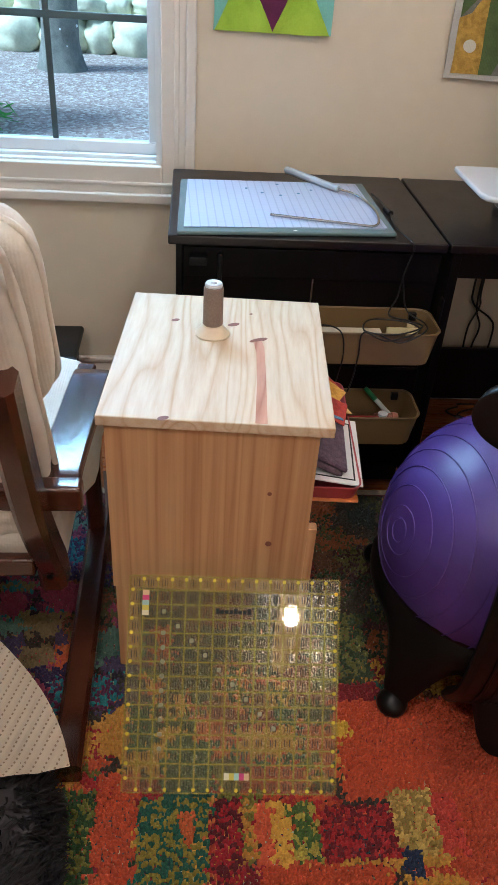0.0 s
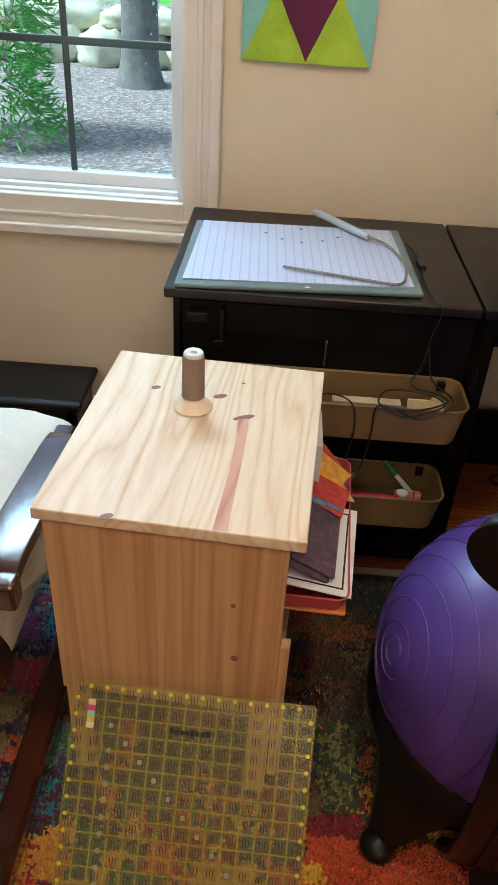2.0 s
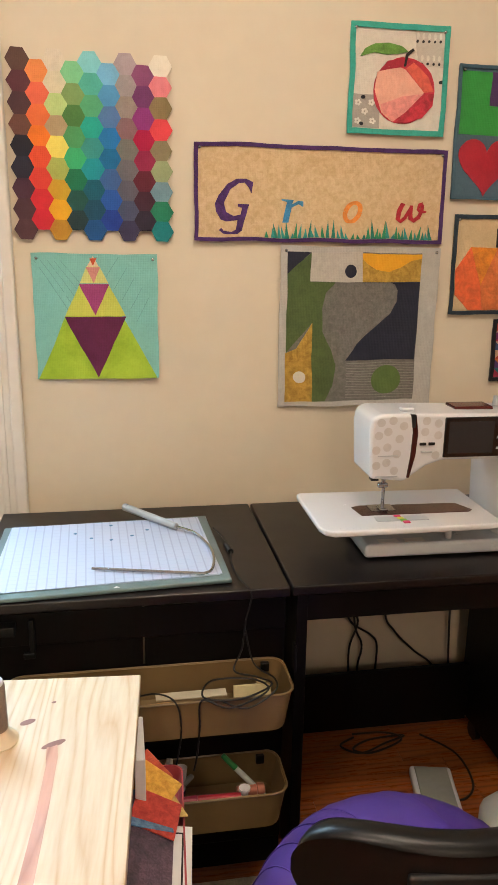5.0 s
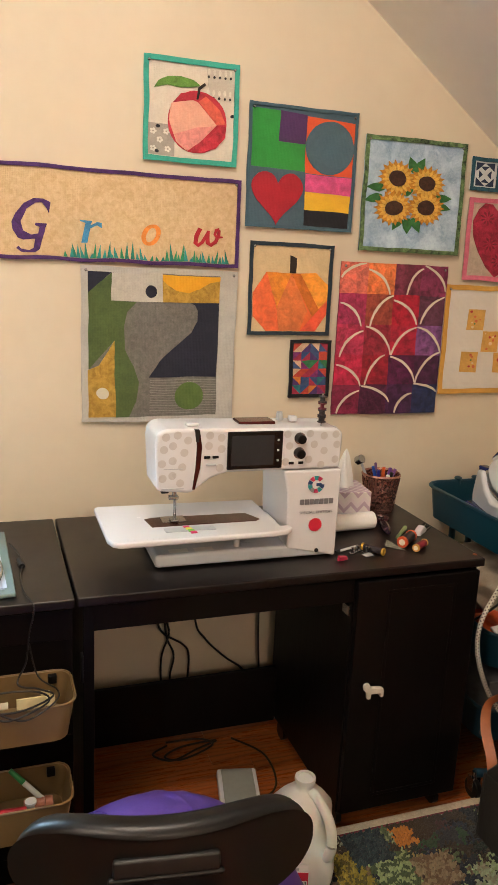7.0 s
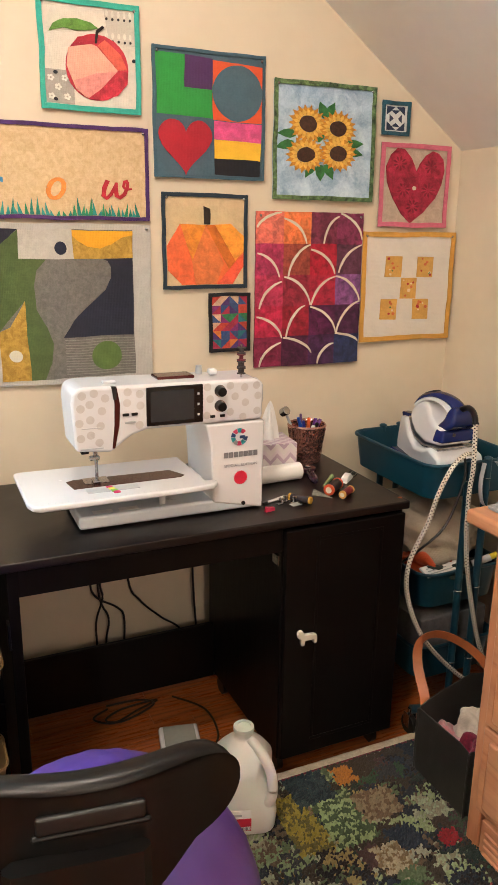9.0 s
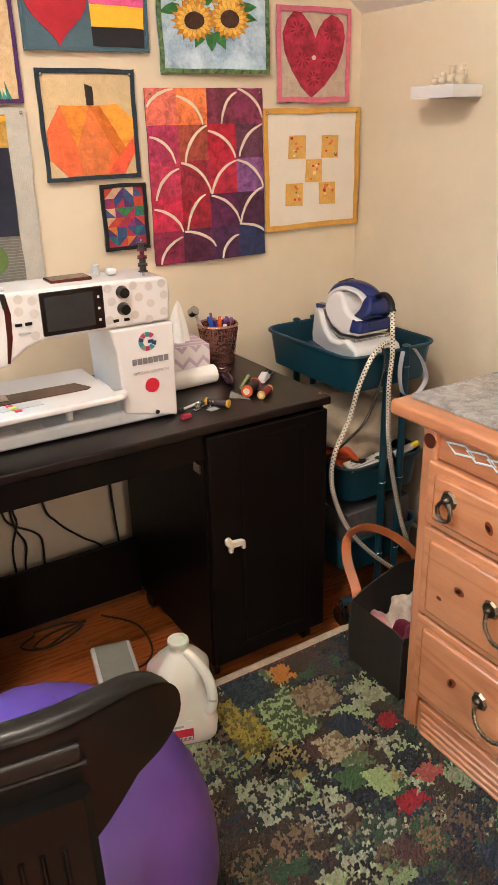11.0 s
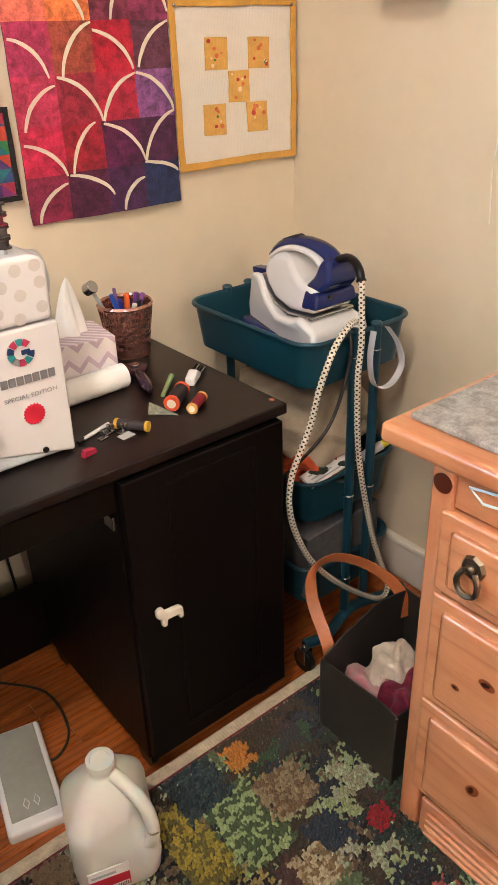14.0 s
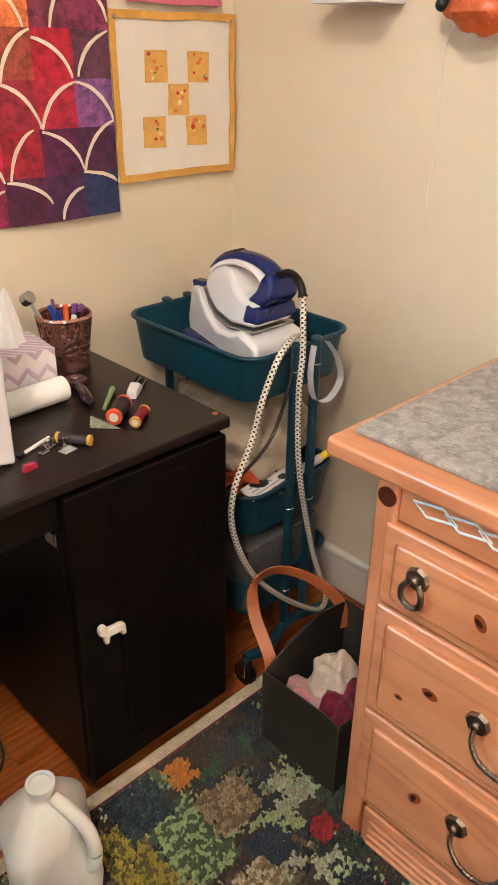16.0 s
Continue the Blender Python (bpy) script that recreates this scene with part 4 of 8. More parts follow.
def pull(y, z, bail, parent):
    p = part("pull", rod((-0.0115, y, z + 0.012), (-0.018, y, z + 0.012), 0.021, 0.017, n=8), M_BRASS, parent, "antique metal drop pull")
    part("boss", blob((-0.020, y, z + 0.012), (0.006, 0.007, 0.007), 12, 8), M_BRASS, p)
    if bail < 0.03:
        pts = [(-0.022, y + 0.008, z + 0.010), (-0.025, y + 0.017, z - 0.006), (-0.025, y + 0.014, z - 0.024), (-0.026, y, z - 0.030), (-0.025, y - 0.014, z - 0.024), (-0.025, y - 0.017, z - 0.006), (-0.022, y - 0.008, z + 0.010)]
        part("drop_ring", tube(pts, 0.0047, 8, up=(1, 0, 0)), M_BRASS, p)
    else:
        p2 = part("plate", rod((-0.0115, y - 2 * bail, z + 0.004), (-0.0175, y - 2 * bail, z + 0.004), 0.014, 0.012, n=8), M_BRASS, parent)
        pts = [(-0.022, y, z + 0.008), (-0.030, y - 0.004, z - 0.014), (-0.036, y - bail * 0.6, z - 0.034), (-0.036, y - bail * 1.4, z - 0.036), (-0.030, y - 2 * bail + 0.004, z - 0.018), (-0.022, y - 2 * bail, z + 0.004)]
        part("bail", tube(pts, 0.0042, 8, up=(1, 0, 0)), M_BRASS, p)
        for k in range(9):
            q = spline(pts, 8)[6 + 3 * k]
            part("twist", blob(tuple(q), (0.0052, 0.0036, 0.0052), 8, 6), M_BRASS, p)


M_KNOT_HONEY, M_KNOT_HEART = plain("honey_knot", rgb("7c3c1c"), 0.3, 0.35, 120), plain("dark_knot_heart", rgb("2e120c"), 0.35, 0.3, 150)
KNOTS = {0: ((-0.20, 0.63, 0.013),), 1: ((-0.092, 0.412, 0.007), (-0.144, 0.456, 0.013)), 2: ((-0.148, 0.226, 0.014),)}
for k, (z0, z1) in enumerate(((0.562, 0.706), (0.338, 0.556), (0.112, 0.332))):
    for y0, y1 in ((-0.56, -0.024), (-1.112, -0.565)):
        d = part("drawer", box(-0.004, 0.03, y0, y1, z0, z1, 0.006, 3), M_HONEY, dr)
        part("raised_panel", box(-0.012, -0.002, y0 + 0.024, y1 - 0.026, z0 + 0.020, z1 - 0.022, 0.0075, 3), M_HONEY, d)
        if y0 > -0.6:
            for y, z, r in KNOTS[k]:
                part("knot", lathe([(0, 0.0), (1, -0.0004)], 20), M_KNOT_HONEY, d).matrix_local = pose(-0.0128, y, z, 0, -90, 0) @ Matrix.Rotation(0.5 + k, 4, "Z") @ Matrix.Diagonal((r * 1.1, r * 0.72, 1, 1))
                part("knot_heart", lathe([(0, 0.0), (1, -0.0003)], 14), M_KNOT_HEART, d).matrix_local = pose(-0.0134, y + r * 0.15, z, 0, -90, 0) @ Matrix.Rotation(0.9 + k, 4, "Z") @ Matrix.Diagonal((r * 0.6, r * 0.34, 1, 1))
        if k == 0:
            pull((y1 - 0.072) if y0 > -0.6 else (y0 + 0.08), 0.634, 0.02, d)
        else:
            pull((y1 - 0.202) if y0 > -0.6 else (y0 + 0.25), z0 + 0.112, 0.045, d)
part("plinth", box(-0.002, 0.03, -L + 0.05, -0.048, 0.004, 0.100, 0.003), M_HONEY, dr)
for k in range(4):
    part("flute", box(-0.007, 0.0, -L + 0.06, -0.062, 0.014 + 0.018 * k, 0.024 + 0.018 * k, 0.0045, 3), M_HONEY, dr)
felt = solid("felt_mat", box(1.272, 1.79, -2.03, -0.862, 0.8065, 0.8165, 0.003), cloth("grey_wool_felt", rgb("8a847f"), 0.34, 45, 250, 0.9), "mottled grey wool felt pressing mat on the dresser", "felt mat")

# ---- teal trolley ----
cart = thing("utility_cart", "teal metal three-tier rolling cart", "utility cart", (1.555, -0.300, 0))


def tray(zt, h, w, d, parent):
    lay = []
    for s, z in ((-0.020, zt - h), (0.0, zt)):
        lay.append([(x, y, z) for x, y in rounded(w + s, d + s, 0.045, 6)])
    for s, z in ((-0.005, zt), (-0.025, zt - h + 0.004)):
        lay.append([(x, y, z) for x, y in rounded(w + s, d + s, 0.043, 6)])
    t = part("tray", loft(lay), M_TEAL, parent)
    part("rim", sweep([(x, y, zt) for x, y in rounded(w + 0.006, d + 0.006, 0.047, 6)], ring(0.005, 8), closed=True), M_TEAL, t)
    return t


CW2, CD2 = 0.305, 0.405
tray(0.778, 0.098, CW2, CD2, cart)
tray(0.452, 0.105, CW2 - 0.02, CD2 - 0.02, cart)
tray(0.222, 0.105, CW2 - 0.02, CD2 - 0.02, cart)
for y in (-CD2 / 2 - 0.006, CD2 / 2 + 0.006):
    for x in (-0.032, 0.032):
        p = part("post", rod((x, y, 0.062), (x, y, 0.785), 0.0105, n=14), M_TEAL, cart)
        part("post_cap", blob((x, y, 0.786), (0.0125, 0.0125, 0.006), 12, 6), M_TEAL, p)
        for z in (0.73, 0.40, 0.17):
            part("bolt", blob((x, y - math.copysign(0.0, y), z), (0.0125, 0.0125, 0.004), 10, 6), M_STEEL, p)
    s = 1 if y > 0 else -1
    part("base_bar", tube([(-0.18, y + s * 0.02, 0.062), (-0.12, y + s * 0.03, 0.062), (0, y, 0.062), (0.12, y + s * 0.03, 0.062), (0.15, y + s * 0.02, 0.062)], 0.013, 10), M_TEAL, cart)
    for x in (-0.180, 0.150):
        q = y + s * 0.02
        w = part("caster", rod((x - 0.009, q, 0.014), (x + 0.009, q, 0.014), 0.030, n=20, bev=0.003), M_BLACK_PL, cart)
        part("fork", box(x - 0.013, x - 0.0105, q - 0.012, q + 0.014, 0.010, 0.052, 0.001), M_STEEL, w)
        part("fork", box(x + 0.0105, x + 0.013, q - 0.012, q + 0.014, 0.010, 0.052, 0.001), M_STEEL, w)
        part("stem", rod((x, q, 0.045), (x, q, 0.066), 0.008), M_STEEL, w)

# ---- sewing machine ----
sm = thing("sewing_machine", "white computerised sewing machine with grey dots on an extension table", "sewing machine", (0.47, -0.470, DT), -0.8)
M_BED = plain("pale_grey_bed", rgb("c9cfd6"), 0.3, 0.03)
part("base_plate", box(0.0, 0.44, 0.006, 0.19, 0.004, 0.036, 0.008, 3), M_BED, sm)
part("free_arm", box(0.005, 0.36, 0.075, 0.165, 0.036, 0.074, 0.010, 3), M_BED, sm)
part("pillar", prism([(0.318, 0.030), (0.446, 0.002), (0.449, 0.2235), (0.300, 0.2235), (0.312, 0.17)], 0.002, 0.185, bev=0.006, seg=3), M_WHITE_PL, sm)
head = part("head", prism([(0.000, 0.188), (0.078, 0.180), (0.098, 0.196), (0.125, 0.214), (0.160, 0.2255), (0.443, 0.2255), (0.446, 0.312), (0.430, 0.324), (0.10, 0.329), (0.014, 0.330), (-0.002, 0.320), (-0.006, 0.295)], 0.003, 0.130, bev=0.009, seg=4), M_WHITE_PL, sm, "white head with grey dots")
face_y = 0.0034
rnd = random.Random(9)
M_DOT = plain("pale_grey_print", rgb("bcb8b6"), 0.3)
for x, z in ((0.018, 0.312), (0.044, 0.316), (0.068, 0.304), (0.014, 0.284), (0.034, 0.292), (0.060, 0.276), (0.010, 0.252), (0.034, 0.258), (0.056, 0.243), (0.012, 0.218), (0.034, 0.224), (0.052, 0.206), (0.118, 0.314), (0.145, 0.308), (0.146, 0.282), (0.116, 0.290), (0.143, 0.238), (0.304, 0.312), (0.310, 0.284), (0.302, 0.246), (0.360, 0.312), (0.372, 0.286), (0.360, 0.250), (0.396, 0.306), (0.398, 0.270), (0.392, 0.236), (0.426, 0.309), (0.430, 0.284), (0.428, 0.248)):
    part("printed_dot", rod((x, face_y + 0.002, z), (x, face_y - 0.0006, z), 0.0092, n=20), M_DOT, head)
part("screen", box(0.159, 0.292, -0.0010, 0.01, 0.233, 0.321, 0.002), plain("black_glass", rgb("0b0c0e"), 0.10, 0.05, 5, 0.0), head, "dark glossy touch screen")
part("screen_image", box(0.168, 0.270, -0.0016, 0.0, 0.242, 0.312, 0.0003), plain("dim_display", rgb("26292d"), 0.2), head)
for z in (0.300, 0.276, 0.252):
    part("screen_icon", box(0.278, 0.283, -0.0015, 0.0, z - 0.0025, z + 0.0025), M_GREY_PL, head)
for z in (0.302, 0.267):
    k = part("knob", rod((0.334, 0.004, z), (0.334, -0.016, z), 0.0118, 0.0108, n=24, bev=0.002), M_BLACK_PL, head)
    part("knob_ring", rod((0.334, 0.006, z), (0.334, 0.0005, z), 0.0138, n=24), M_STEEL, k)
for x in (0.318, 0.342):
    part("button", box(x - 0.008, x + 0.004, -0.0005, 0.008, 0.240, 0.246, 0.001), M_BLACK_PL, head)
for x in (0.112, 0.132):
    part("button", box(x - 0.007, x + 0.007, -0.0005, 0.008, 0.261, 0.267, 0.001), M_BLACK_PL, head)
part("speed_slider", box(0.110, 0.134, -0.0005, 0.008, 0.244, 0.248, 0.001), M_GREY_PL, head)
part("thread_slot", prism([(0.084, 0.327), (0.094, 0.325), (0.100, 0.288), (0.097, 0.240), (0.086, 0.190), (0.080, 0.190), (0.086, 0.240), (0.088, 0.29)], 0.0, 0.02, bev=0.001), plain("burgundy_gloss", rgb("3d1512"), 0.15), head, "burgundy threading channel")
part("thread_slot_dark", prism([(0.082, 0.329), (0.093, 0.328), (0.092, 0.300), (0.086, 0.300)], -0.0008, 0.012), M_DARK, head)
part("name_bar", box(0.010, 0.060, 0.0016, 0.010, 0.192, 0.195), M_GREY_PL, head)
part("model_bar", box(0.014, 0.058, 0.0016, 0.010, 0.2385, 0.2405), M_GREY_PL, head)
part("handwheel", rod((0.448, 0.09, 0.270), (0.468, 0.09, 0.270), 0.042, 0.038, n=32, bev=0.005), M_GREY_PL, sm)
part("top_handle_slot", box(0.20, 0.29, 0.05, 0.105, 0.324, 0.333, 0.003), plain("burgundy_well", rgb("4b1a16"), 0.2), sm)
part("bobbin_winder", rod((0.31, 0.08, 0.330), (0.31, 0.08, 0.350), 0.009, 0.007, n=16), M_GREY_PL, sm)
part("winder_stop", box(0.330, 0.350, 0.06, 0.08, 0.328, 0.342, 0.004), M_WHITE_PL, sm)
part("thread_guide", box(0.07, 0.10, 0.03, 0.05, 0.329, 0.337, 0.003), M_WHITE_PL, sm)
pin = part("spool_pin", rod((0.398, 0.030, 0.320), (0.398, 0.030, 0.402), 0.0025), M_STEEL, sm)
for k, (c, r) in enumerate((("2b2324", 0.012), ("3a3536", 0.012), ("6a2030", 0.008), ("3a3536", 0.010))):
    z = 0.333 + 0.016 * k
    part("bobbin", lathe([(0.0105, z), (0.0105, z + 0.002), (r * 0.6, z + 0.003), (r * 0.6, z + 0.011), (0.0105, z + 0.012), (0.0105, z + 0.0145)], 20, at=(0.398, 0.030, 0)), plain("bobbin_thread", rgb(c), 0.5), pin)
needle = part("needle_bar", rod((0.055, 0.075, 0.178), (0.055, 0.075, 0.148), 0.004), M_STEEL, sm)
part("needle_clamp", box(0.042, 0.066, 0.068, 0.082, 0.146, 0.156, 0.003), M_STEEL, needle)
part("needle", rod((0.055, 0.075, 0.15), (0.055, 0.075, 0.098), 0.0012, 0.0006, n=8), M_STEEL, needle)
part("presser_foot", box(0.046, 0.064, 0.055, 0.085, 0.095, 0.101, 0.002), M_STEEL, sm)
part("presser_shank", rod((0.060, 0.085, 0.178), (0.060, 0.085, 0.100), 0.004), M_STEEL, sm)
part("threader_lever", box(0.022, 0.040, 0.06, 0.08, 0.165, 0.172, 0.002), M_BLACK_PL, sm)
ext = [(-0.105, 0.215), (-0.114, 0.205), (-0.112, -0.010), (-0.104, -0.036), (-0.086, -0.048), (0.268, -0.040), (0.306, -0.034), (0.322, -0.018), (0.322, 0.0005), (0.298, 0.0005), (0.296, 0.205)]
tb = part("extension_table", prism(ext, 0.078, 0.092, bev=0.005, seg=3, m=Matrix(((1, 0, 0, 0), (0, 0, 1, 0), (0, 1, 0, 0), (0, 0, 0, 1)))), M_WHITE_PL, sm, "white slide-on extension table")
part("needle_plate", prism([(-0.002, 0.040), (0.250, 0.040), (0.262, 0.050), (0.240, 0.098), (0.01, 0.104), (-0.010, 0.095)], 0.0905, 0.0935, m=Matrix(((1, 0, 0, 0), (0, 0, 1, 0), (0, 1, 0, 0), (0, 0, 0, 1)))), plain("burgundy_plate", rgb("43211c"), 0.2, 0.15, 20), tb, "burgundy printed bed strip")
part("steel_plate", box(0.028, 0.085, 0.062, 0.105, 0.0935, 0.0945, 0.0003), M_STEEL, tb)
part("clear_cover", box(0.022, 0.140, 0.000, 0.026, 0.0915, 0.0935, 0.0005), M_GREY_PL, tb)
for k, c in enumerate(("c8285a", "d9d84a", "6fb53c", "c8285a")):
    part("guide_tape", box(0.068 + 0.003 * k, 0.082 + 0.003 * k, 0.020 - 0.012 * k, 0.031 - 0.012 * k, 0.0922, 0.0946), plain("tape_stripe", rgb(c), 0.6), tb)
for k in range(26):
    part("ruler_tick", box(-0.07 + 0.014 * k, -0.0688 + 0.014 * k, -0.036, -0.030 if k % 5 else -0.026, 0.0915, 0.0923), M_GREY_PL, tb)
part("table_foot", rod((0.20, 0.03, 0.036), (0.20, 0.03, 0.079), 0.008), M_WHITE_PL, sm)
for x in (0.035, 0.095):
    part("base_label", box(x, x + 0.045, 0.016, 0.036, 0.0355, 0.0368), M_PAPER, sm)
# printed emblem, plain bars for the maker's lettering, and a seal
cols = ("1d3a66", "b03052", "2f8a8e", "b03052", "1d3a66", "2f8a8e", "888888", "b03052", "2f8a8e", "1d3a66")
for k in range(10):
    a0, a1 = radians(36 * k + 3), radians(36 * k + 34)
    if k == 0:
        continue
    q = [(0.383 + r * math.cos(a), 0.188 + r * math.sin(a)) for r, a in ((0.021, a0), (0.021, (a0 + a1) / 2), (0.021, a1), (0.011, a1), (0.011, a0))]
    part("emblem_piece", prism(q, -0.0002, 0.006), plain("emblem_print", rgb(cols[k]), 0.4), sm)
part("emblem_piece", box(0.384, 0.397, -0.0002, 0.006, 0.184, 0.191), plain("emblem_print", rgb("1d3a66"), 0.4), sm)
M_PRINT = plain("grey_print", rgb("77777b"), 0.4)
for k in range(7):
    part("maker_bar", box(0.344 + 0.0126 * k, 0.3542 + 0.0126 * k, -0.0002, 0.006, 0.139, 0.152), M_PRINT, sm, "plain grey printed bar")
cu = bpy.data.curves.new("edition", "FONT")
cu.body, cu.size, cu.extrude = "SPECIAL EDITION", 0.0094, 0.0003
tmp = bpy.data.objects.new("edition", cu)
me = bpy.data.meshes.new_from_object(tmp)
bpy.data.objects.remove(tmp)
bm = bmesh.new()
bm.from_mesh(me)
bpy.data.meshes.remove(me)
wide = max(v.co.x for v in bm.verts)
bm.transform(pose(0.344, -0.0002, 0.116, 90) @ Matrix.Diagonal((0.085 / wide, 1, 1, 1)))
part("edition_lettering", bm, plain("light_grey_print", rgb("8f8f94"), 0.4), sm, "thin grey printed lettering")
star = [(0.387 + (0.0175 if k % 2 else 0.0155) * math.cos(k * math.pi / 20), 0.087 + (0.0175 if k % 2 else 0.0155) * math.sin(k * math.pi / 20)) for k in range(40)]
part("red_seal", prism(star, -0.0003, 0.006), plain("red_sticker", rgb("c8243c"), 0.4), sm, "round red seal sticker")
part("socket", rod((0.395, 0.006, 0.021), (0.395, -0.0004, 0.021), 0.005, n=16), M_DARK, sm)

# boards of the oak floor where it shows below the desk
rnd = random.Random(2)
boards = {}
for row in range(12):
    y1 = -0.035 - row * 0.0572
    x = -1.3 - rnd.uniform(0, 0.5)
    while x < RIGHT - 0.03:
        w = rnd.choice((0.45, 0.7, 0.95))
        if w not in boards:
            boards[w] = mesh_of("floor_board", box(0, w - 0.0012, -0.0562, 0, 0, 0.0035, 0.0006, 1), M_FLOOR)
        x0 = max(x, -1.3)
        if x + w <= RIGHT - 0.018:
            o = new("floor_board", boards[w])
            o.parent = floor
            o.location = (x, y1, -0.0155)
        x += w

# ---- quilts on the gable wall ----
FABRICS = {}


def fabric(h, var=0.14, scale=22, second=None):
    key = (h, var, scale, second)
    if key not in FABRICS:
        FABRICS[key] = cloth("cotton_" + h, rgb(h), var, scale, 500, 0.45, 0.9, rgb(second) if second else None)
    return FABRICS[key]


CELL = 0.022


class Quilt:
    def __init__(self, name, label, x0, x1, z0, z1, ref, seed, tilt=0.0, sag=0.006):
        self.ob = thing(name, label, "quilt", (x0, -0.0035, z0), group="mini quilts on the wall", ry=tilt)
        self.w, self.h, self.ref, self.seed, self.sag = x1 - x0, z1 - z0, ref, seed, sag

    def lift(self, u, v):
        e = noise.noise(Vector((u * 7 + self.seed, v * 7, self.seed))) + 0.6 * noise.noise(Vector((u * 26, v * 26, self.seed)))
        low = max(0.0, 1 - v / self.h)
        return self.sag * (0.35 * e + 0.7 * low * low * (0.6 + 0.5 * math.sin(u * 14 + self.seed))) + 0.35 * self.sag

    def to(self, x, y):
        a, b, c, d = self.ref
        return ((x - a) / (c - a) * self.w, (d - y) / (d - b) * self.h)

    def patch(self, name, pts, layer, material, local=False, label="", parent=None):
        pts = pts if local else [self.to(*p) for p in pts]
        bm = bmesh.new()
        f = bm.faces.new([bm.verts.new((u, 0, v)) for u, v in pts])
        us, vs = [p[0] for p in pts], [p[1] for p in pts]
        for lo, hi, no in ((min(us), max(us), (1, 0, 0)), (min(vs), max(vs), (0, 0, 1))):
            k = math.floor(lo / CELL) + 1
            while k * CELL < hi - 0.002:
                bmesh.ops.bisect_plane(bm, geom=bm.verts[:] + bm.edges[:] + bm.faces[:], plane_co=(k * CELL if no[0] else 0, 0, k * CELL if no[2] else 0), plane_no=no)
                k += 1
        edges = [e for e in bm.edges if len(e.link_faces) == 1]
        back = bmesh.ops.extrude_edge_only(bm, edges=edges)["geom"]
        moved = {v for v in back if isinstance(v, bmesh.types.BMVert)}
        front = 0.0045 + 0.0013 * layer
        for v in bm.verts:
            y = self.lift(v.co.x, v.co.z) + (0.0012 if layer == 0 else front - 0.003 if v in moved else front)
            if layer == 0 and v not in moved:
                y = self.lift(v.co.x, v.co.z) + front
            v.co.y = -y
            p = Vector((v.co.x * 11 + self.seed, v.co.z * 11, 3.0))
            v.co.x += 0.0030 * noise.noise(p) + 0.0011 * noise.noise(p * 5)
            v.co.z += 0.0030 * noise.noise(p + Vector((9, 5, 0))) + 0.0011 * noise.noise(p * 5 + Vector((4, 0, 7)))
        return part(name, bm, material, parent or self.ob, label, 60)

    def base(self, material, name="backing"):
        return self.patch(name, [(0, 0), (self.w, 0), (self.w, self.h), (0, self.h)], 0, material, True)

    def binding(self, material, t, layer=4):
        w, h = self.w, self.h
        for q in (((-0.001, -0.001), (w + 0.001, -0.001), (w + 0.001, t), (-0.001, t)), ((-0.001, h - t), (w + 0.001, h - t), (w + 0.001, h + 0.001), (-0.001, h + 0.001)), ((-0.001, t), (t, t), (t, h - t), (-0.001, h - t)), ((w - t, t), (w + 0.001, t), (w + 0.001, h - t), (w - t, h - t))):
            self.patch("binding", list(q), layer, material, True)

    def pins(self):
        for u in (0.012, self.w - 0.012):
            y = self.lift(u, self.h - 0.012) + 0.010
            part("push_pin", blob((u, -y, self.h - 0.012), (0.004, 0.003, 0.004), 10, 6), M_STEEL, self.ob)


def disc(cx, cy, rx, ry=None, n=26, a0=0):
    return [(cx + rx * math.cos(a0 + 2 * math.pi * k / n), cy + (ry or rx) * math.sin(a0 + 2 * math.pi * k / n)) for k in range(n)]


def heart(cx, cy, w, h):
    out = []
    for k in range(44):
        t = 2 * math.pi * k / 44
        out.append((cx + w / 32 * 16 * math.sin(t) ** 3, cy - h / 30 * (13 * math.cos(t) - 5 * math.cos(2 * t) - 2 * math.cos(3 * t) - math.cos(4 * t) + 2)))
    return out


# hexagon quilt
S = 0.0272
hx = Quilt("hexagon_quilt", "hanging quilt of rainbow hexagons with a zigzag edge", -0.286, 0.104, 1.392, 1.815, (0, 0, 1, 1), 3, sag=0.005)
COLS = [["5b4038", "5a3038", "4d3236", "6a453c", "23222c", "2c2a38", "4a2c3c", "4a3038", "50343a"],
        ["e58a4c", "e2684a", "e5703e", "ea7a24", "de5030", "d94034", "cf2a34", "cb2436"],
        ["d8ccb8", "d6cbb0", "b8cf86", "b39a78", "ead968", "a9b45c", "c9a02c", "e2a922", "b5852a"],
        ["7fc890", "7d9a5c", "4f7f42", "4f9a60", "3cae72", "17704c", "1f5148", "22393c"],
        ["82cdd2", "4fae9c", "55a878", "1fa592", "3a8f88", "148d96", "11596c", "164a62", "174f86"],
        ["76b4d8", "4f94c6", "5276aa", "1f74b4", "0f679a", "3f5f98", "2456a8", "1c3a92"],
        ["a9989c", "9b9190", "95877c", "866466", "71706a", "69666c", "5c5a66", "4a4f68", "38334f"],
        ["86486f", "713768", "8a3378", "a90f40", "8d2146", "5e1e2e", "43202f", "2a1f30"],
        ["e4dccb", "de7f86", "86754f", "d9434a", "857b5c", "93a177", "6f91a0", "1f7a58", "12797c"]]
dx, dy = 1.5 * S * 0.985, math.sqrt(3) * S * 0.985
for i, col in enumerate(COLS):
    for j, h in enumerate(col):
        cu = S + i * dx
        cv = hx.h - dy / 2 - j * dy - (dy / 2 if i % 2 else 0) - 0.0
        hx.patch("hexagon", [(cu + S * math.cos(k * math.pi / 3), cv + S * math.sin(k * math.pi / 3)) for k in range(6)], 0.6 + 0.15 * ((i * 3 + j) % 3), fabric(h, 0.07, 30), True)

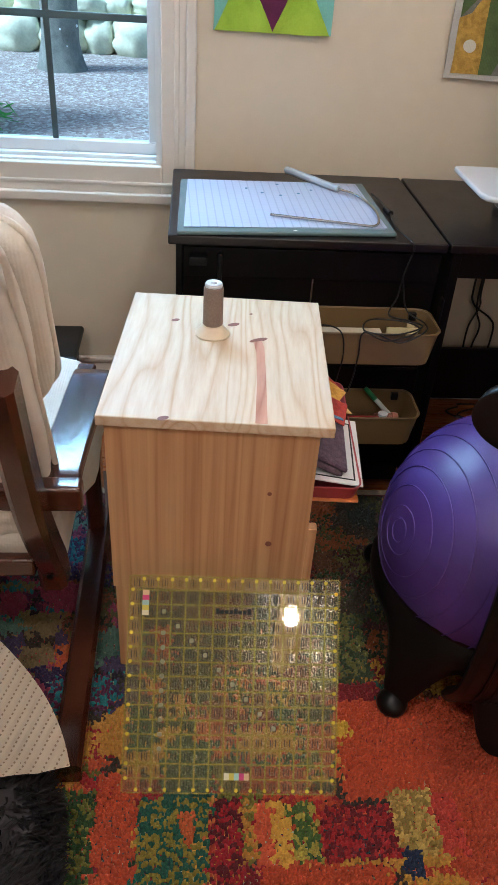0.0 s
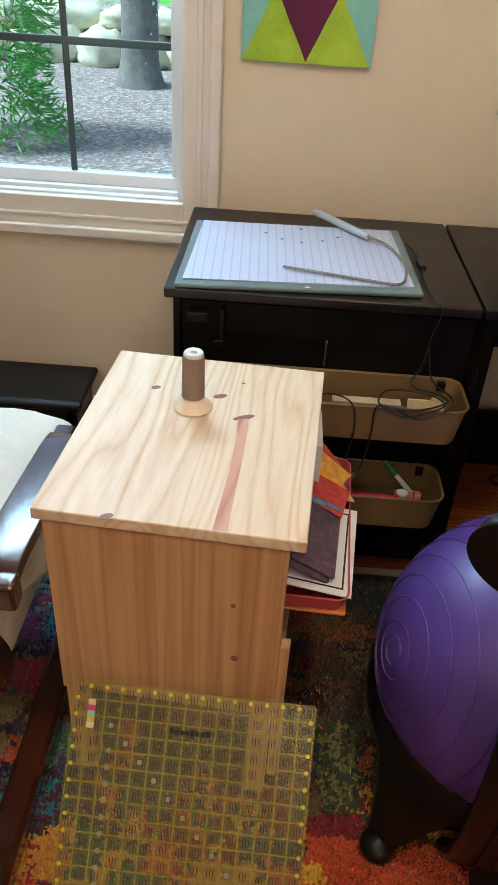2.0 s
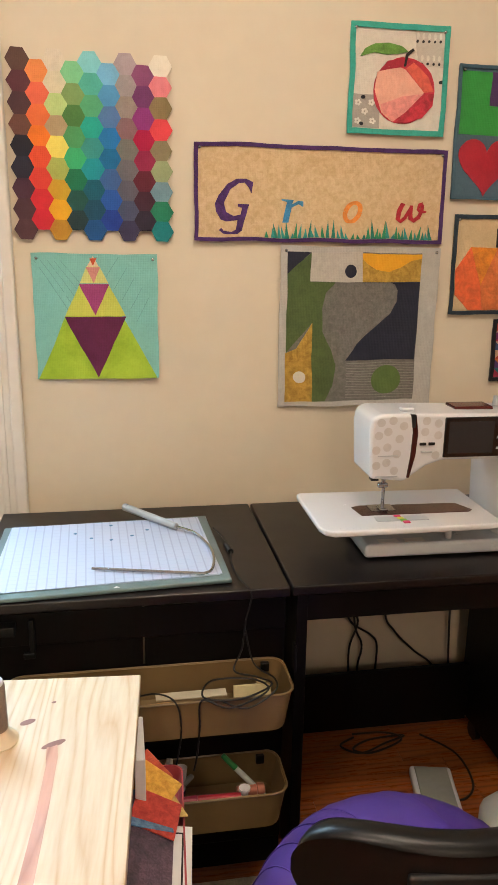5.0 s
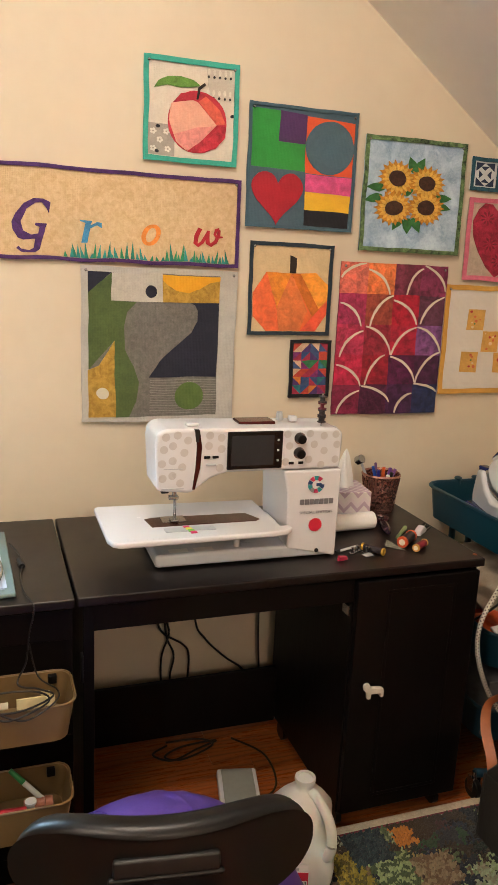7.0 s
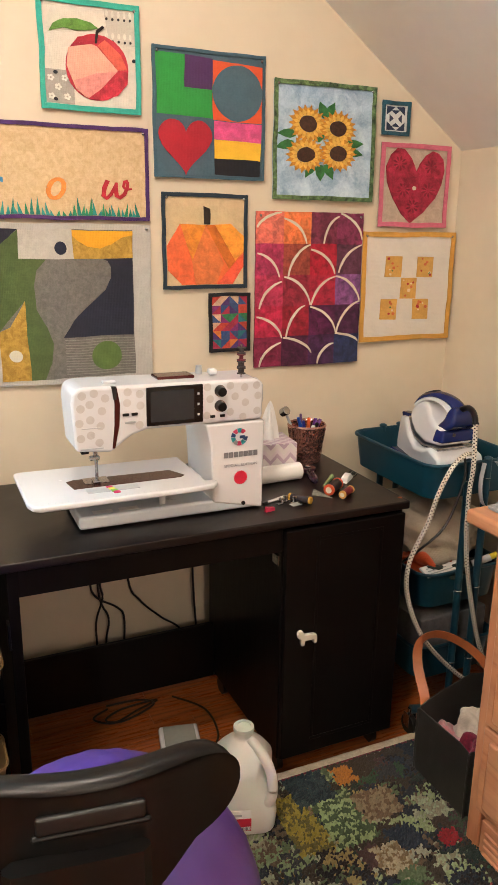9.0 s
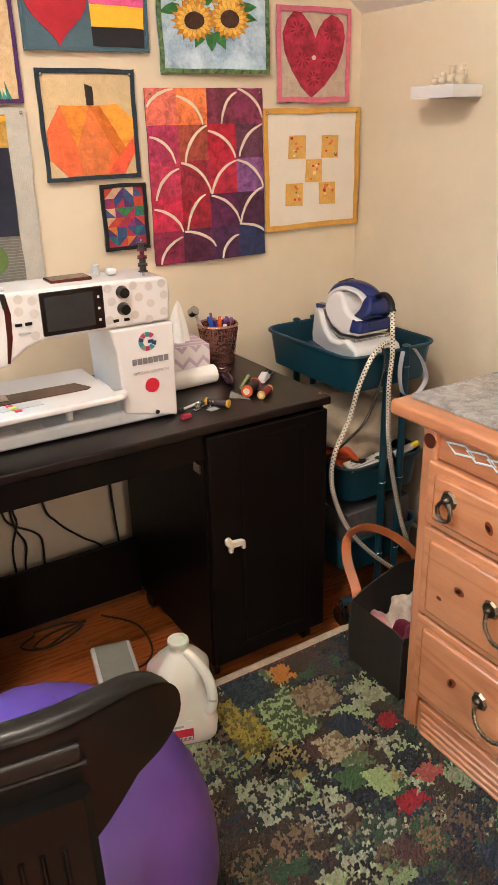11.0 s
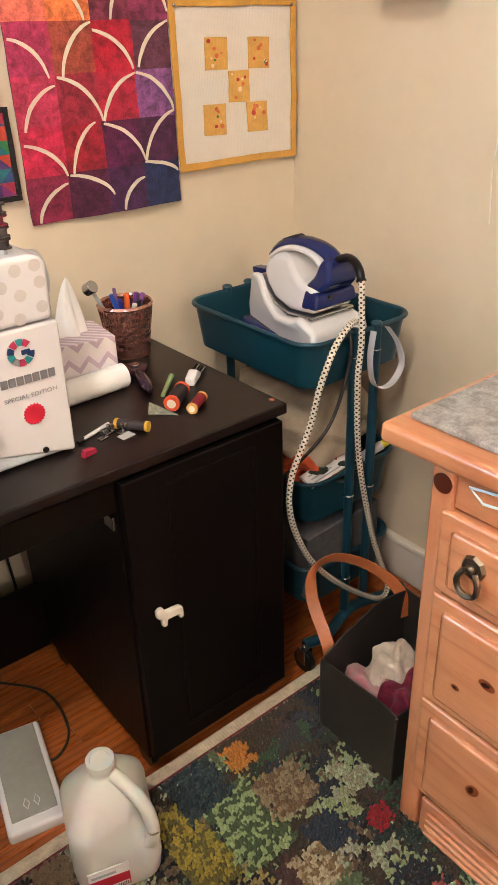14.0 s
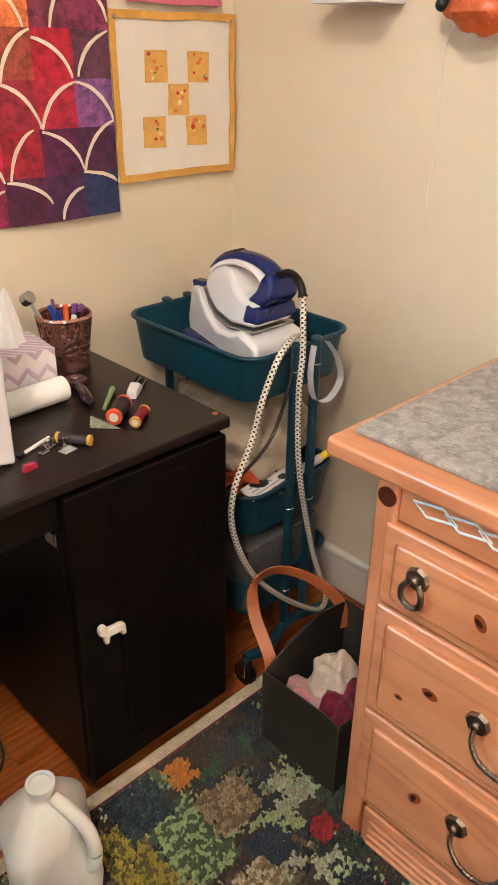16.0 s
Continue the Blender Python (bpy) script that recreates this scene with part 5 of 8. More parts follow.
# triangle quilt
q = Quilt("triangle_quilt", "aqua wall quilt with nested green and purple triangles", -0.252, 0.050, 1.060, 1.366, (0, 0, 1, 1), 11, sag=0.009)
q.base(fabric("7fbcb4", 0.06, 14))
q.patch("lime_triangle", [(0.01, 1.0), (0.985, 1.0), (0.70, 0.49), (0.245, 0.49)], 1, fabric("96bb2c", 0.08, 14, "a9c93e"))
q.patch("plum_triangle", [(0.24, 0.495), (0.735, 0.495), (0.495, 0.99)], 2, fabric("5c1c44", 0.1))
q.patch("yellow_triangle", [(0.245, 0.49), (0.73, 0.49), (0.60, 0.235), (0.37, 0.235)], 1, fabric("c3cc58", 0.08))
q.patch("magenta_triangle", [(0.365, 0.235), (0.605, 0.235), (0.492, 0.485)], 2, fabric("9c3f74", 0.1))
q.patch("pale_triangle", [(0.37, 0.23), (0.60, 0.23), (0.535, 0.10), (0.435, 0.10)], 1, fabric("cdd07c", 0.08))
q.patch("pink_triangle", [(0.43, 0.105), (0.54, 0.105), (0.487, 0.23)], 2, fabric("cf8a80", 0.1))
q.patch("tip_triangle", [(0.44, 0.10), (0.53, 0.10), (0.487, 0.015)], 1, fabric("e3c6a0", 0.1))
q.patch("red_triangle", [(0.46, 0.035), (0.515, 0.035), (0.487, 0.095)], 2, fabric("c8552e", 0.1))
for k in range(5):
    for a, b in (((0.68 + 0.06 * k, 0.02 + 0.08 * k), (0.58 + 0.06 * k, 0.18 + 0.09 * k)), ((0.02 + 0.05 * k, 0.06), (0.28 + 0.03 * k, 0.46 - 0.05 * k))):
        (x0, y0), (x1, y1) = a, b
        q.patch("quilting_line", [(x0, y0), (x0 + 0.005, y0), (x1 + 0.005, y1), (x1, y1)], 0.25, fabric("699f9a", 0.05))
q.pins()

# word quilt
q = Quilt("word_quilt", "long cream wall quilt with a coloured word above grass", 0.142, 0.785, 1.402, 1.630, (0, 0, 1, 1), 21, sag=0.007)
q.base(fabric("c9ab80", 0.07, 70, "d6bc94"))
q.binding(fabric("46265e", 0.25, 60), 0.0085)
rnd = random.Random(3)
grass = [fabric("1f7d6a", 0.2, 60), fabric("2a8a5e", 0.2, 60), fabric("2e8f86", 0.2, 60)]
u = 0.176
while u < 0.620:
    h = 0.012 + 0.034 * rnd.random() ** 1.3
    lean = rnd.uniform(-0.010, 0.006)
    q.patch("grass_blade", [(u, 0.009), (u + 0.0105, 0.009), (u + 0.005 + lean, 0.009 + h)], 1 + 0.3 * (int(u * 1000) % 3), rnd.choice(grass), True)
    u += rnd.uniform(0.0070, 0.0165)


def stroke(pts, widths):
    """The outline of a brush stroke along pts."""
    one, two = [], []
    for k, (x, y) in enumerate(pts):
        a, b = pts[max(k - 1, 0)], pts[min(k + 1, len(pts) - 1)]
        d = math.hypot(b[0] - a[0], b[1] - a[1])
        nx, ny = (b[1] - a[1]) / d * widths[k] / 2, (a[0] - b[0]) / d * widths[k] / 2
        one.append((x + nx, y + ny))
        two.append((x - nx, y - ny))
    return one + two[::-1]


PLUM, BLUE, ORANGE, RED = fabric("4a2a66", 0.3, 50), fabric("3f86b4", 0.25, 40), fabric("e08a3c", 0.15, 40), fabric("a8222f", 0.25, 50)
q.patch("letter", [(0.145, 0.139), (0.128, 0.147), (0.104, 0.147), (0.081, 0.134), (0.061, 0.107), (0.051, 0.086), (0.053, 0.068), (0.065, 0.050), (0.078, 0.045), (0.106, 0.049), (0.102, 0.026), (0.091, 0.020), (0.071, 0.024), (0.066, 0.031), (0.060, 0.025), (0.073, 0.016), (0.106, 0.015), (0.117, 0.024), (0.131, 0.079), (0.134, 0.089), (0.106, 0.089), (0.106, 0.083), (0.117, 0.080), (0.113, 0.063), (0.097, 0.059), (0.078, 0.068), (0.073, 0.089), (0.088, 0.120), (0.108, 0.136), (0.123, 0.138), (0.133, 0.127), (0.139, 0.114)], 1.6, PLUM, True)
q.patch("letter", [(0.216, 0.101), (0.247, 0.100), (0.243, 0.088), (0.260, 0.099), (0.273, 0.097), (0.272, 0.084), (0.260, 0.090), (0.243, 0.081), (0.235, 0.047), (0.220, 0.047), (0.231, 0.094), (0.217, 0.098)], 1.6, BLUE, True)
loop = [(0.401 + 0.0190 * math.cos(t * math.pi / 12) + 0.006 * math.sin(t * math.pi / 12), 0.0745 + 0.0235 * math.sin(t * math.pi / 12)) for t in range(25)]
for half in (loop[:13], loop[12:]):
    q.patch("letter", stroke(half, [0.0085 + 0.003 * abs(math.cos(t * math.pi / 12)) for t in range(13)]), 1.6, ORANGE, True)
q.patch("letter", stroke([(0.534, 0.099), (0.525, 0.078), (0.521, 0.060), (0.529, 0.053), (0.541, 0.062), (0.556, 0.090)], [0.011, 0.012, 0.012, 0.010, 0.009, 0.008]), 1.6, RED, True)
q.patch("letter", stroke([(0.556, 0.094), (0.554, 0.074), (0.556, 0.060), (0.564, 0.055), (0.576, 0.064), (0.585, 0.082), (0.586, 0.096)], [0.008, 0.011, 0.011, 0.010, 0.010, 0.009, 0.008]), 1.6, RED, True)
q.patch("letter", stroke([(0.586, 0.098), (0.577, 0.095), (0.574, 0.084), (0.581, 0.076), (0.597, 0.078)], [0.008, 0.008, 0.007, 0.007, 0.004]), 2.0, RED, True)
q.pins()

# abstract curve quilt
q = Quilt("abstract_quilt", "grey-bordered modern quilt with green, navy and gold curved shapes", 0.361, 0.787, 0.977, 1.392, (2, 622, 436, 1058), 31, sag=0.009)
q.base(fabric("b5b2ab", 0.06, 30))
GREY, GREEN, NAVY, GOLD = fabric("6e6b66", 0.18, 80), fabric("4d5f34", 0.12, 20), fabric("1f2233", 0.12, 20), fabric("a8822e", 0.2, 60, "c39c45")
q.patch("grey_ground", [(22, 638), (385, 638), (385, 1042), (22, 1045)], 1, GREY)
q.patch("green_wave", [(20, 690), (60, 660), (82, 638), (84, 716), (150, 716), (126, 745), (117, 790), (120, 850), (146, 900), (160, 945), (152, 1000), (132, 1043), (95, 1045), (90, 825), (22, 905)], 2, GREEN)
q.patch("navy_corner", [(20, 638), (80, 638), (58, 662), (20, 694)], 2.4, NAVY)
q.patch("pale_block", [(82, 638), (222, 638), (222, 715), (82, 715)], 2.4, fabric("b9b4aa", 0.08, 60))
q.patch("navy_dot", disc(190, 687, 16, 17), 3.2, NAVY)
q.patch("gold_block", [(222, 640), (385, 640), (385, 715), (222, 715)], 2.4, GOLD)
q.patch("yellow_wave", [(222, 641), (385, 641), (385, 652), (355, 658), (325, 676), (295, 688), (262, 684), (235, 668), (222, 655)], 3.2, fabric("e0a21e", 0.08))
q.patch("navy_field", [(300, 716), (384, 715), (383, 928), (186, 929), (215, 885), (265, 838), (308, 800), (324, 768), (323, 738), (314, 722)], 2, NAVY)
q.patch("gold_strip", [(90, 825), (95, 1045), (20, 1045), (20, 907), (50, 895)], 2.6, GOLD)
q.patch("green_dot", disc(303, 985, 41, 40), 2.4, fabric("566f36", 0.1))
q.patch("pale_dot", disc(58, 975, 17, 17), 3.4, fabric("cfcac0", 0.05))
for k in range(14):
    y = 936 + 7.5 * k
    q.patch("quilting_line", [(190, y), (384, y), (384, y + 1.8), (190, y + 1.8)], 1.35, fabric("8a8780", 0.1))
q.pins()

# peach quilt
q = Quilt("peach_quilt", "small quilt of a patchwork peach with a turquoise edge", 0.519, 0.768, 1.663, 1.912, (197, 20, 465, 325), 41, sag=0.005)
q.base(fabric("d3cabc", 0.06, 40))
q.binding(fabric("3aa693", 0.12, 60), 0.012)
q.patch("dotted_block", [(370, 34), (455, 34), (452, 130), (385, 130)], 1, fabric("c3bbad", 0.08))
for r in range(2):
    for c in range(5):
        q.patch("print_mark", disc(378 + 15.5 * c, 62 + 62 * r, 3.2, 4, 10), 1.8, fabric("2c2a2c"))
        q.patch("print_mark", disc(378 + 15.5 * c, 48 + 60 * r, 3.8, 9, 12), 1.6, fabric("d6cfc2"))
q.patch("grey_block", [(210, 214), (285, 214), (285, 308), (210, 308)], 1, fabric("a39b92", 0.1))
for x, y in ((225, 238), (262, 236), (244, 262), (225, 290), (266, 288)):
    for k in range(5):
        q.patch("print_flower", disc(x + 6 * math.cos(k * 1.257), y + 6 * math.sin(k * 1.257), 3.8, 3.8, 8), 1.7, fabric("d8d2c8"))
for x, y in ((238, 222), (236, 298), (449, 172)):
    q.patch("print_mark", disc(x, y, 6, 5, 10), 2, fabric("25262b"))
q.patch("peach_body", disc(348, 200, 84, 92, 34), 2, fabric("b8303f", 0.2, 40))
q.patch("peach_piece", [(272, 152), (318, 128), (350, 142), (404, 204), (352, 262), (318, 285), (290, 262), (266, 200)], 2.7, fabric("dfa690", 0.1, 30))
q.patch("peach_piece", [(300, 120), (340, 110), (372, 118), (338, 136), (290, 146), (276, 150)], 2.8, fabric("a32536", 0.2))
q.patch("peach_piece", [(352, 140), (372, 122), (412, 160), (430, 200), (404, 204)], 2.9, fabric("d5604c", 0.15, 70))
q.patch("peach_piece", [(404, 206), (352, 262), (322, 286), (292, 262), (285, 240), (345, 216)], 3.0, fabric("d98d84", 0.15, 80))
q.patch("peach_piece", [(420, 205), (352, 262), (332, 288), (360, 291), (400, 275), (428, 240), (431, 208)], 3.1, fabric("b8303f", 0.35, 50))
q.patch("leaf", [(225, 112), (236, 92), (262, 76), (300, 71), (336, 78), (356, 92), (330, 99), (300, 103), (262, 100)], 2.6, fabric("5f8a3a", 0.3, 50))
q.patch("stem", [(345, 134), (351, 134), (356, 104), (372, 88), (366, 82), (350, 98)], 3.4, fabric("231c1a"))
q.pins()

# colour block quilt
q = Quilt("block_quilt", "bright colour-block quilt with a red heart and blue circle", 0.802, 1.122, 1.515, 1.832, (20, 18, 322, 372), 51, sag=0.006)
SLATE = fabric("46606e", 0.08, 14)
q.base(SLATE)
q.binding(fabric("3d5a68", 0.08), 0.007)
q.patch("green_block", [(27, 32), (177, 38), (177, 200), (30, 196)], 1, fabric("2f8f3c", 0.08))
q.patch("purple_block", [(103, 34), (177, 38), (176, 124), (103, 121)], 2, fabric("4a2a5a", 0.08))
q.patch("orange_block", [(177, 40), (316, 48), (314, 206), (178, 203)], 1, fabric("d9562a", 0.07))
q.patch("blue_circle", disc(246, 126, 69, 77, 36), 2, SLATE)
q.patch("red_heart", heart(104, 285, 142, 165), 2, fabric("a61c2c", 0.1))
q.patch("pink_block", [(180, 205), (315, 208), (314, 262), (181, 258)], 1, fabric("cf4f86", 0.25, 30))
q.patch("yellow_block", [(181, 259), (314, 262), (312, 316), (181, 313)], 1, fabric("e4b52e", 0.06))
q.patch("black_block", [(181, 313), (312, 316), (311, 363), (181, 360)], 1, fabric("17171f", 0.1))
q.pins()

# sunflower quilt
q = Quilt("sunflower_quilt", "pale blue quilt with four sunflowers and a green edge", 1.150, 1.480, 1.468, 1.784, (347, 103, 615, 435), 61, sag=0.011)
q.base(fabric("8fb0d6", 0.3, 14, "c2d6e4"))
q.binding(fabric("1f3a2c", 0.5, 60, "6f8f5a"), 0.011)
LEAF = fabric("2f6a34", 0.25, 50)
for x, y, a in ((475, 182, -0.4), (492, 182, 0.4), (385, 250, -1.6), (382, 280, -1.9), (555, 268, 1.5), (555, 292, 1.8), (445, 345, -2.7), (470, 352, 3.1), (492, 348, 2.7), (466, 248, 0.5), (456, 252, -0.8)):
    c, s = math.cos(a), math.sin(a)
    q.patch("leaf", [(x + px * c - py * s, y + px * s + py * c) for px, py in ((0, -30), (10, -12), (13, 4), (6, 18), (-6, 18), (-13, 4), (-10, -12))], 1.2, LEAF)
for fx, fy in ((514, 228), (434, 221), (516, 298), (430, 306)):
    for ringno, (r0, r1, hcol) in enumerate(((24, 52, "c08424"), (20, 43, "dcae4c"))):
        for k in range(18):
            a = 2 * math.pi * (k + 0.5 * ringno) / 18
            pts = [(fx + r * math.cos(a + da), fy + r * 1.03 * math.sin(a + da)) for r, da in ((r0, -0.12), ((r0 + r1) / 2, -0.16), (r1, 0), ((r0 + r1) / 2, 0.16), (r0, 0.12))]
            q.patch("petal", pts, 2 + 0.7 * ringno, fabric(hcol, 0.2, 60))
    q.patch("flower_centre", disc(fx, fy, 23, 22, 20), 3.8, fabric("3e2416", 0.35, 120))
q.pins()

# small star quilt
q = Quilt("star_quilt", "tiny navy and white star quilt with a teal edge", 1.506, 1.605, 1.660, 1.754, (634, 164, 712, 260), 71, sag=0.003)
q.base(fabric("cfd2d2", 0.05))
q.binding(fabric("1f4f5e", 0.3, 60), 0.010)
NV = fabric("26344f", 0.1)
for t in (((648, 178), (672, 178), (648, 202)), ((698, 178), (674, 178), (698, 202)), ((648, 246), (672, 246), (648, 222)), ((698, 246), (674, 246), (698, 222)), ((661, 188), (685, 188), (673, 200)), ((661, 236), (685, 236), (673, 224)), ((656, 200), (656, 224), (667, 212)), ((690, 200), (690, 224), (679, 212))):
    q.patch("triangle", list(t), 1, NV)

# heart quilt
q = Quilt("heart_quilt", "small quilt with a crimson print heart and pink edge", 1.511, 1.765, 1.397, 1.638, (622, 277, 820, 503), 81, sag=0.005)
q.base(fabric("b7a794", 0.12, 50))
q.binding(fabric("c9677e", 0.12, 40), 0.013)
hp = [(724, 350), (732, 328), (748, 305), (768, 292), (786, 298), (800, 314), (806, 345), (800, 382), (782, 424), (752, 462), (713, 492), (686, 466), (660, 424), (643, 380), (638, 340), (650, 308), (668, 290), (688, 292), (706, 312), (718, 334)]
q.patch("heart", hp, 1.6, fabric("8e1430", 0.32, 34, "b82a48"))
for fx, fy in ((676, 330), (690, 400), (765, 335), (760, 400), (718, 445)):
    for k in range(9):
        a = k * 0.698
        q.patch("print_petal", [(fx + 5 * math.cos(a), fy + 5 * math.sin(a)), (fx + 15 * math.cos(a - 0.2), fy + 15 * math.sin(a - 0.2)), (fx + 21 * math.cos(a), fy + 21 * math.sin(a)), (fx + 15 * math.cos(a + 0.2), fy + 15 * math.sin(a + 0.2))], 2.1, fabric("7a1028", 0.2))
q.patch("button", disc(720, 395, 6, 6, 14), 2.6, fabric("d8d2b8", 0.05))

# pumpkin quilt
q = Quilt("pumpkin_quilt", "pieced orange pumpkin quilt with a navy edge", 0.821, 1.073, 1.221, 1.476, (40, 408, 271, 663), 91, sag=0.006)
q.base(fabric("cbb38c", 0.08, 30))
q.binding(fabric("20303c", 0.2, 60), 0.0095)
oc = [(88, 490), (226, 488), (262, 520), (264, 600), (232, 652), (90, 652), (52, 610), (52, 548)]
q.patch("pumpkin_ground", oc, 1, fabric("de6a34", 0.15, 20))
for pts, h in ((((88, 490), (104, 490), (118, 560), (120, 590), (100, 530)), "d9822c"), (((102, 490), (156, 489), (136, 545), (118, 588), (108, 530)), "e08a2a"), (((156, 489), (180, 489), (240, 590), (222, 612), (170, 520)), "c96a1c"), (((180, 489), (226, 488), (262, 520), (263, 562), (240, 588)), "ea9a34"), (((156, 492), (172, 520), (206, 596), (186, 652), (130, 652), (118, 590)), "d5743e"), (((52, 548), (88, 492), (118, 588), (128, 652), (90, 652), (52, 612)), "e2683a"), (((264, 566), (264, 600), (232, 652), (188, 652), (222, 612), (242, 590)), "e0583a")):
    q.patch("pumpkin_piece", list(pts), 2, fabric(h, 0.2, 40))
q.patch("stem", [(149, 440), (167, 447), (168, 488), (151, 488)], 2, fabric("2b211c", 0.1))
q.pins()

# tiny triangle quilt
q = Quilt("scrap_quilt", "tiny jewel-toned triangle scrap quilt with a black edge", 0.958, 1.086, 1.038, 1.206, (166, 673, 275, 830), 101, sag=0.004)
q.base(fabric("2a2632", 0.1))
q.binding(fabric("131217", 0.1), 0.009)
rnd = random.Random(12)
tints = [fabric(h, 0.2, 60) for h in ("7a2a6a", "2f7a4a", "c8742e", "2f4a7a", "1f6a72", "b8402e", "4a2f6a", "c9a98a", "a02a44", "38507a")]
nu, nv = 4, 6
for i in range(nu):
    for j in range(nv):
        w, h = (q.w - 0.018) / nu, (q.h - 0.018) / nv
        a, b = 0.009 + i * w, 0.009 + j * h
        cs = [(a, b), (a + w, b), (a + w, b + h), (a, b + h)]
        k = rnd.randrange(2)
        q.patch("triangle", [cs[k], cs[(k + 1) % 4], cs[(k + 2) % 4]], 1, rnd.choice(tints), True)
        q.patch("triangle", [cs[k], cs[(k + 2) % 4], cs[(k + 3) % 4]], 1.3, rnd.choice(tints), True)

# shell quilt
q = Quilt("shell_quilt", "crimson batik quilt with white appliqued shell arcs", 1.101, 1.459, 0.984, 1.434, (0, 0, 4, 5), 111, sag=0.011)
q.base(fabric("6b1c3a", 0.2))
SHELL = [["cf6a58", "d9743f", "6f2a40", "7c2c4e"], ["a02c52", "8f4030", "a3122c", "5a2f44"], ["b03050", "8a1f34", "a01a34", "7a4a80"], ["b82246", "8e1428", "4f1440", "43183c"], ["7d1f40", "4a1838", "3f1a42", "1f2a52"]]
for r, row in enumerate(SHELL):
    for c, h in enumerate(row):
        q.patch("square", [(c, r), (c + 1, r), (c + 1, r + 1), (c, r + 1)], 0.9, fabric(h, 0.45, 45))
ARCS = (((0.05, 0.5, 0.9, 0.03), (1.0, 0.2, 1.85, 1.0), (2.5, 1.0, 3.05, 0.12), (3.1, 0.03, 3.98, 0.85)),
        ((0.05, 1.3, 0.85, 2.05), (1.2, 2.05, 2.0, 1.03), (2.02, 1.17, 2.95, 1.97), (3.1, 1.95, 3.98, 1.02)),
        ((0.15, 3.08, 0.95, 2.2), (1.05, 2.05, 2.05, 2.98), (2.08, 3.0, 3.0, 2.05), (3.02, 2.05, 3.96, 2.88)),
        ((0.06, 3.33, 1.0, 4.05), (1.15, 4.02, 1.85, 3.0), (2.06, 3.05, 3.05, 3.92), (3.08, 3.95, 3.97, 2.9)),
        ((0.18, 4.97, 0.98, 4.2), (1.05, 4.05, 2.12, 4.6), (2.35, 4.97, 2.98, 4.3), (3.03, 3.97, 3.97, 4.27)))
for line in ARCS:
    for x0, y0, x1, y1 in line:
        pts, wide = [], []
        for k in range(15):
            f, a = k / 14, math.pi / 2 * k / 14
            bx_, by_ = (1 - math.cos(a), math.sin(a)) if y1 < y0 else (math.sin(a), 1 - math.cos(a))
            pts.append((x0 + (x1 - x0) * (0.72 * bx_ + 0.28 * f), y0 + (y1 - y0) * (0.72 * by_ + 0.28 * f)))
            wide.append(0.03 + 0.055 * math.sin(math.pi * min(1, 0.08 + f * 0.9)) ** 0.7)
        q.patch("shell_arc", stroke(pts, wide), 1.9, fabric("d6cdb8", 0.05))
q.pins()

# nine patch quilt
q = Quilt("ninepatch_quilt", "white quilt with yellow print squares and a gold edge", 1.462, 1.808, 1.045, 1.380, (567, 510, 833, 803), 121, sag=0.008)
q.base(fabric("d9d2c8", 0.03, 10))
q.binding(fabric("c9963f", 0.1), 0.014)
for x, y in ((634, 573), (728, 575), (682, 632), (626, 688), (720, 690)):
    q.patch("print_square", [(x, y), (x + 47, y + 1), (x + 46, y + 57), (x - 1, y + 56)], 1, fabric("cf9f4e", 0.1, 40))
    for k in range(7):
        q.patch("print_spot", disc(x + rnd.uniform(6, 40), y + rnd.uniform(6, 50), rnd.uniform(2, 5), None, 9), 1.7, fabric(rnd.choice(("b0342e", "4a7a3a", "e2c9a0", "c96a3a"))))
q.pins()

# ---- light pad with paper and a bent wand on the desk leaf ----
pad = thing("light_pad", "grey-framed light pad lying on the desk leaf", "light pad", (0, 0, DT))
part("body", prism([(-0.332, -0.572), (0.164, -0.538), (0.152, -0.160), (-0.330, -0.185)], 0.0005, 0.010, bev=0.003, m=Matrix(((1, 0, 0, 0), (0, 0, 1, 0), (0, 1, 0, 0), (0, 0, 0, 1)))), plain("slate_frame", rgb("5c6f70"), 0.35), pad)
XY = Matrix(((1, 0, 0, 0), (0, 0, 1, 0), (0, 1, 0, 0), (0, 0, 0, 1)))
part("diffuser", prism([(-0.312, -0.545), (0.142, -0.515), (0.132, -0.185), (-0.312, -0.205)], 0.010, 0.0112, m=XY), plain("milky_acrylic", rgb("a9b4c4"), 0.15, 0.02), pad)
part("power_button", prism([(-0.075, -0.548), (-0.063, -0.547), (-0.069, -0.541)], 0.0098, 0.0108, m=XY), M_PAPER, pad)
n = Nodes("sky_tinted_ruled_paper")
p = n.add("ShaderNodeSeparateXYZ", ("Vector", n.stretch(1, 1, 1, (0, 0, radians(-2))))).outputs[0]
line = n.math("GREATER_THAN", n.math("SINE", n.math("MULTIPLY", p, 330)), 0.86)
q2 = n.add("ShaderNodeSeparateXYZ", ("Vector", n.coord)).outputs[1]
line2 = n.math("GREATER_THAN", n.math("SINE", n.math("MULTIPLY", q2, 330)), 0.97)
# White sheet given a blue-grey base: sky reflection put into the colour.
n.done(n.mix(n.math("MULTIPLY", n.math("MAXIMUM", line, n.math("MULTIPLY", line2, 0.5)), 0.35), rgb("b4bccf"), rgb("6a7594")), 0.35)
sheet = thing("pattern_sheet", "white ruled template sheet on the light pad", "paper sheet", (0, 0, DT + 0.0115))
part("sheet", prism([(-0.318, -0.548), (0.147, -0.512), (0.130, -0.176), (-0.312, -0.192)], 0.0, 0.0009, m=XY), n.mat, sheet)
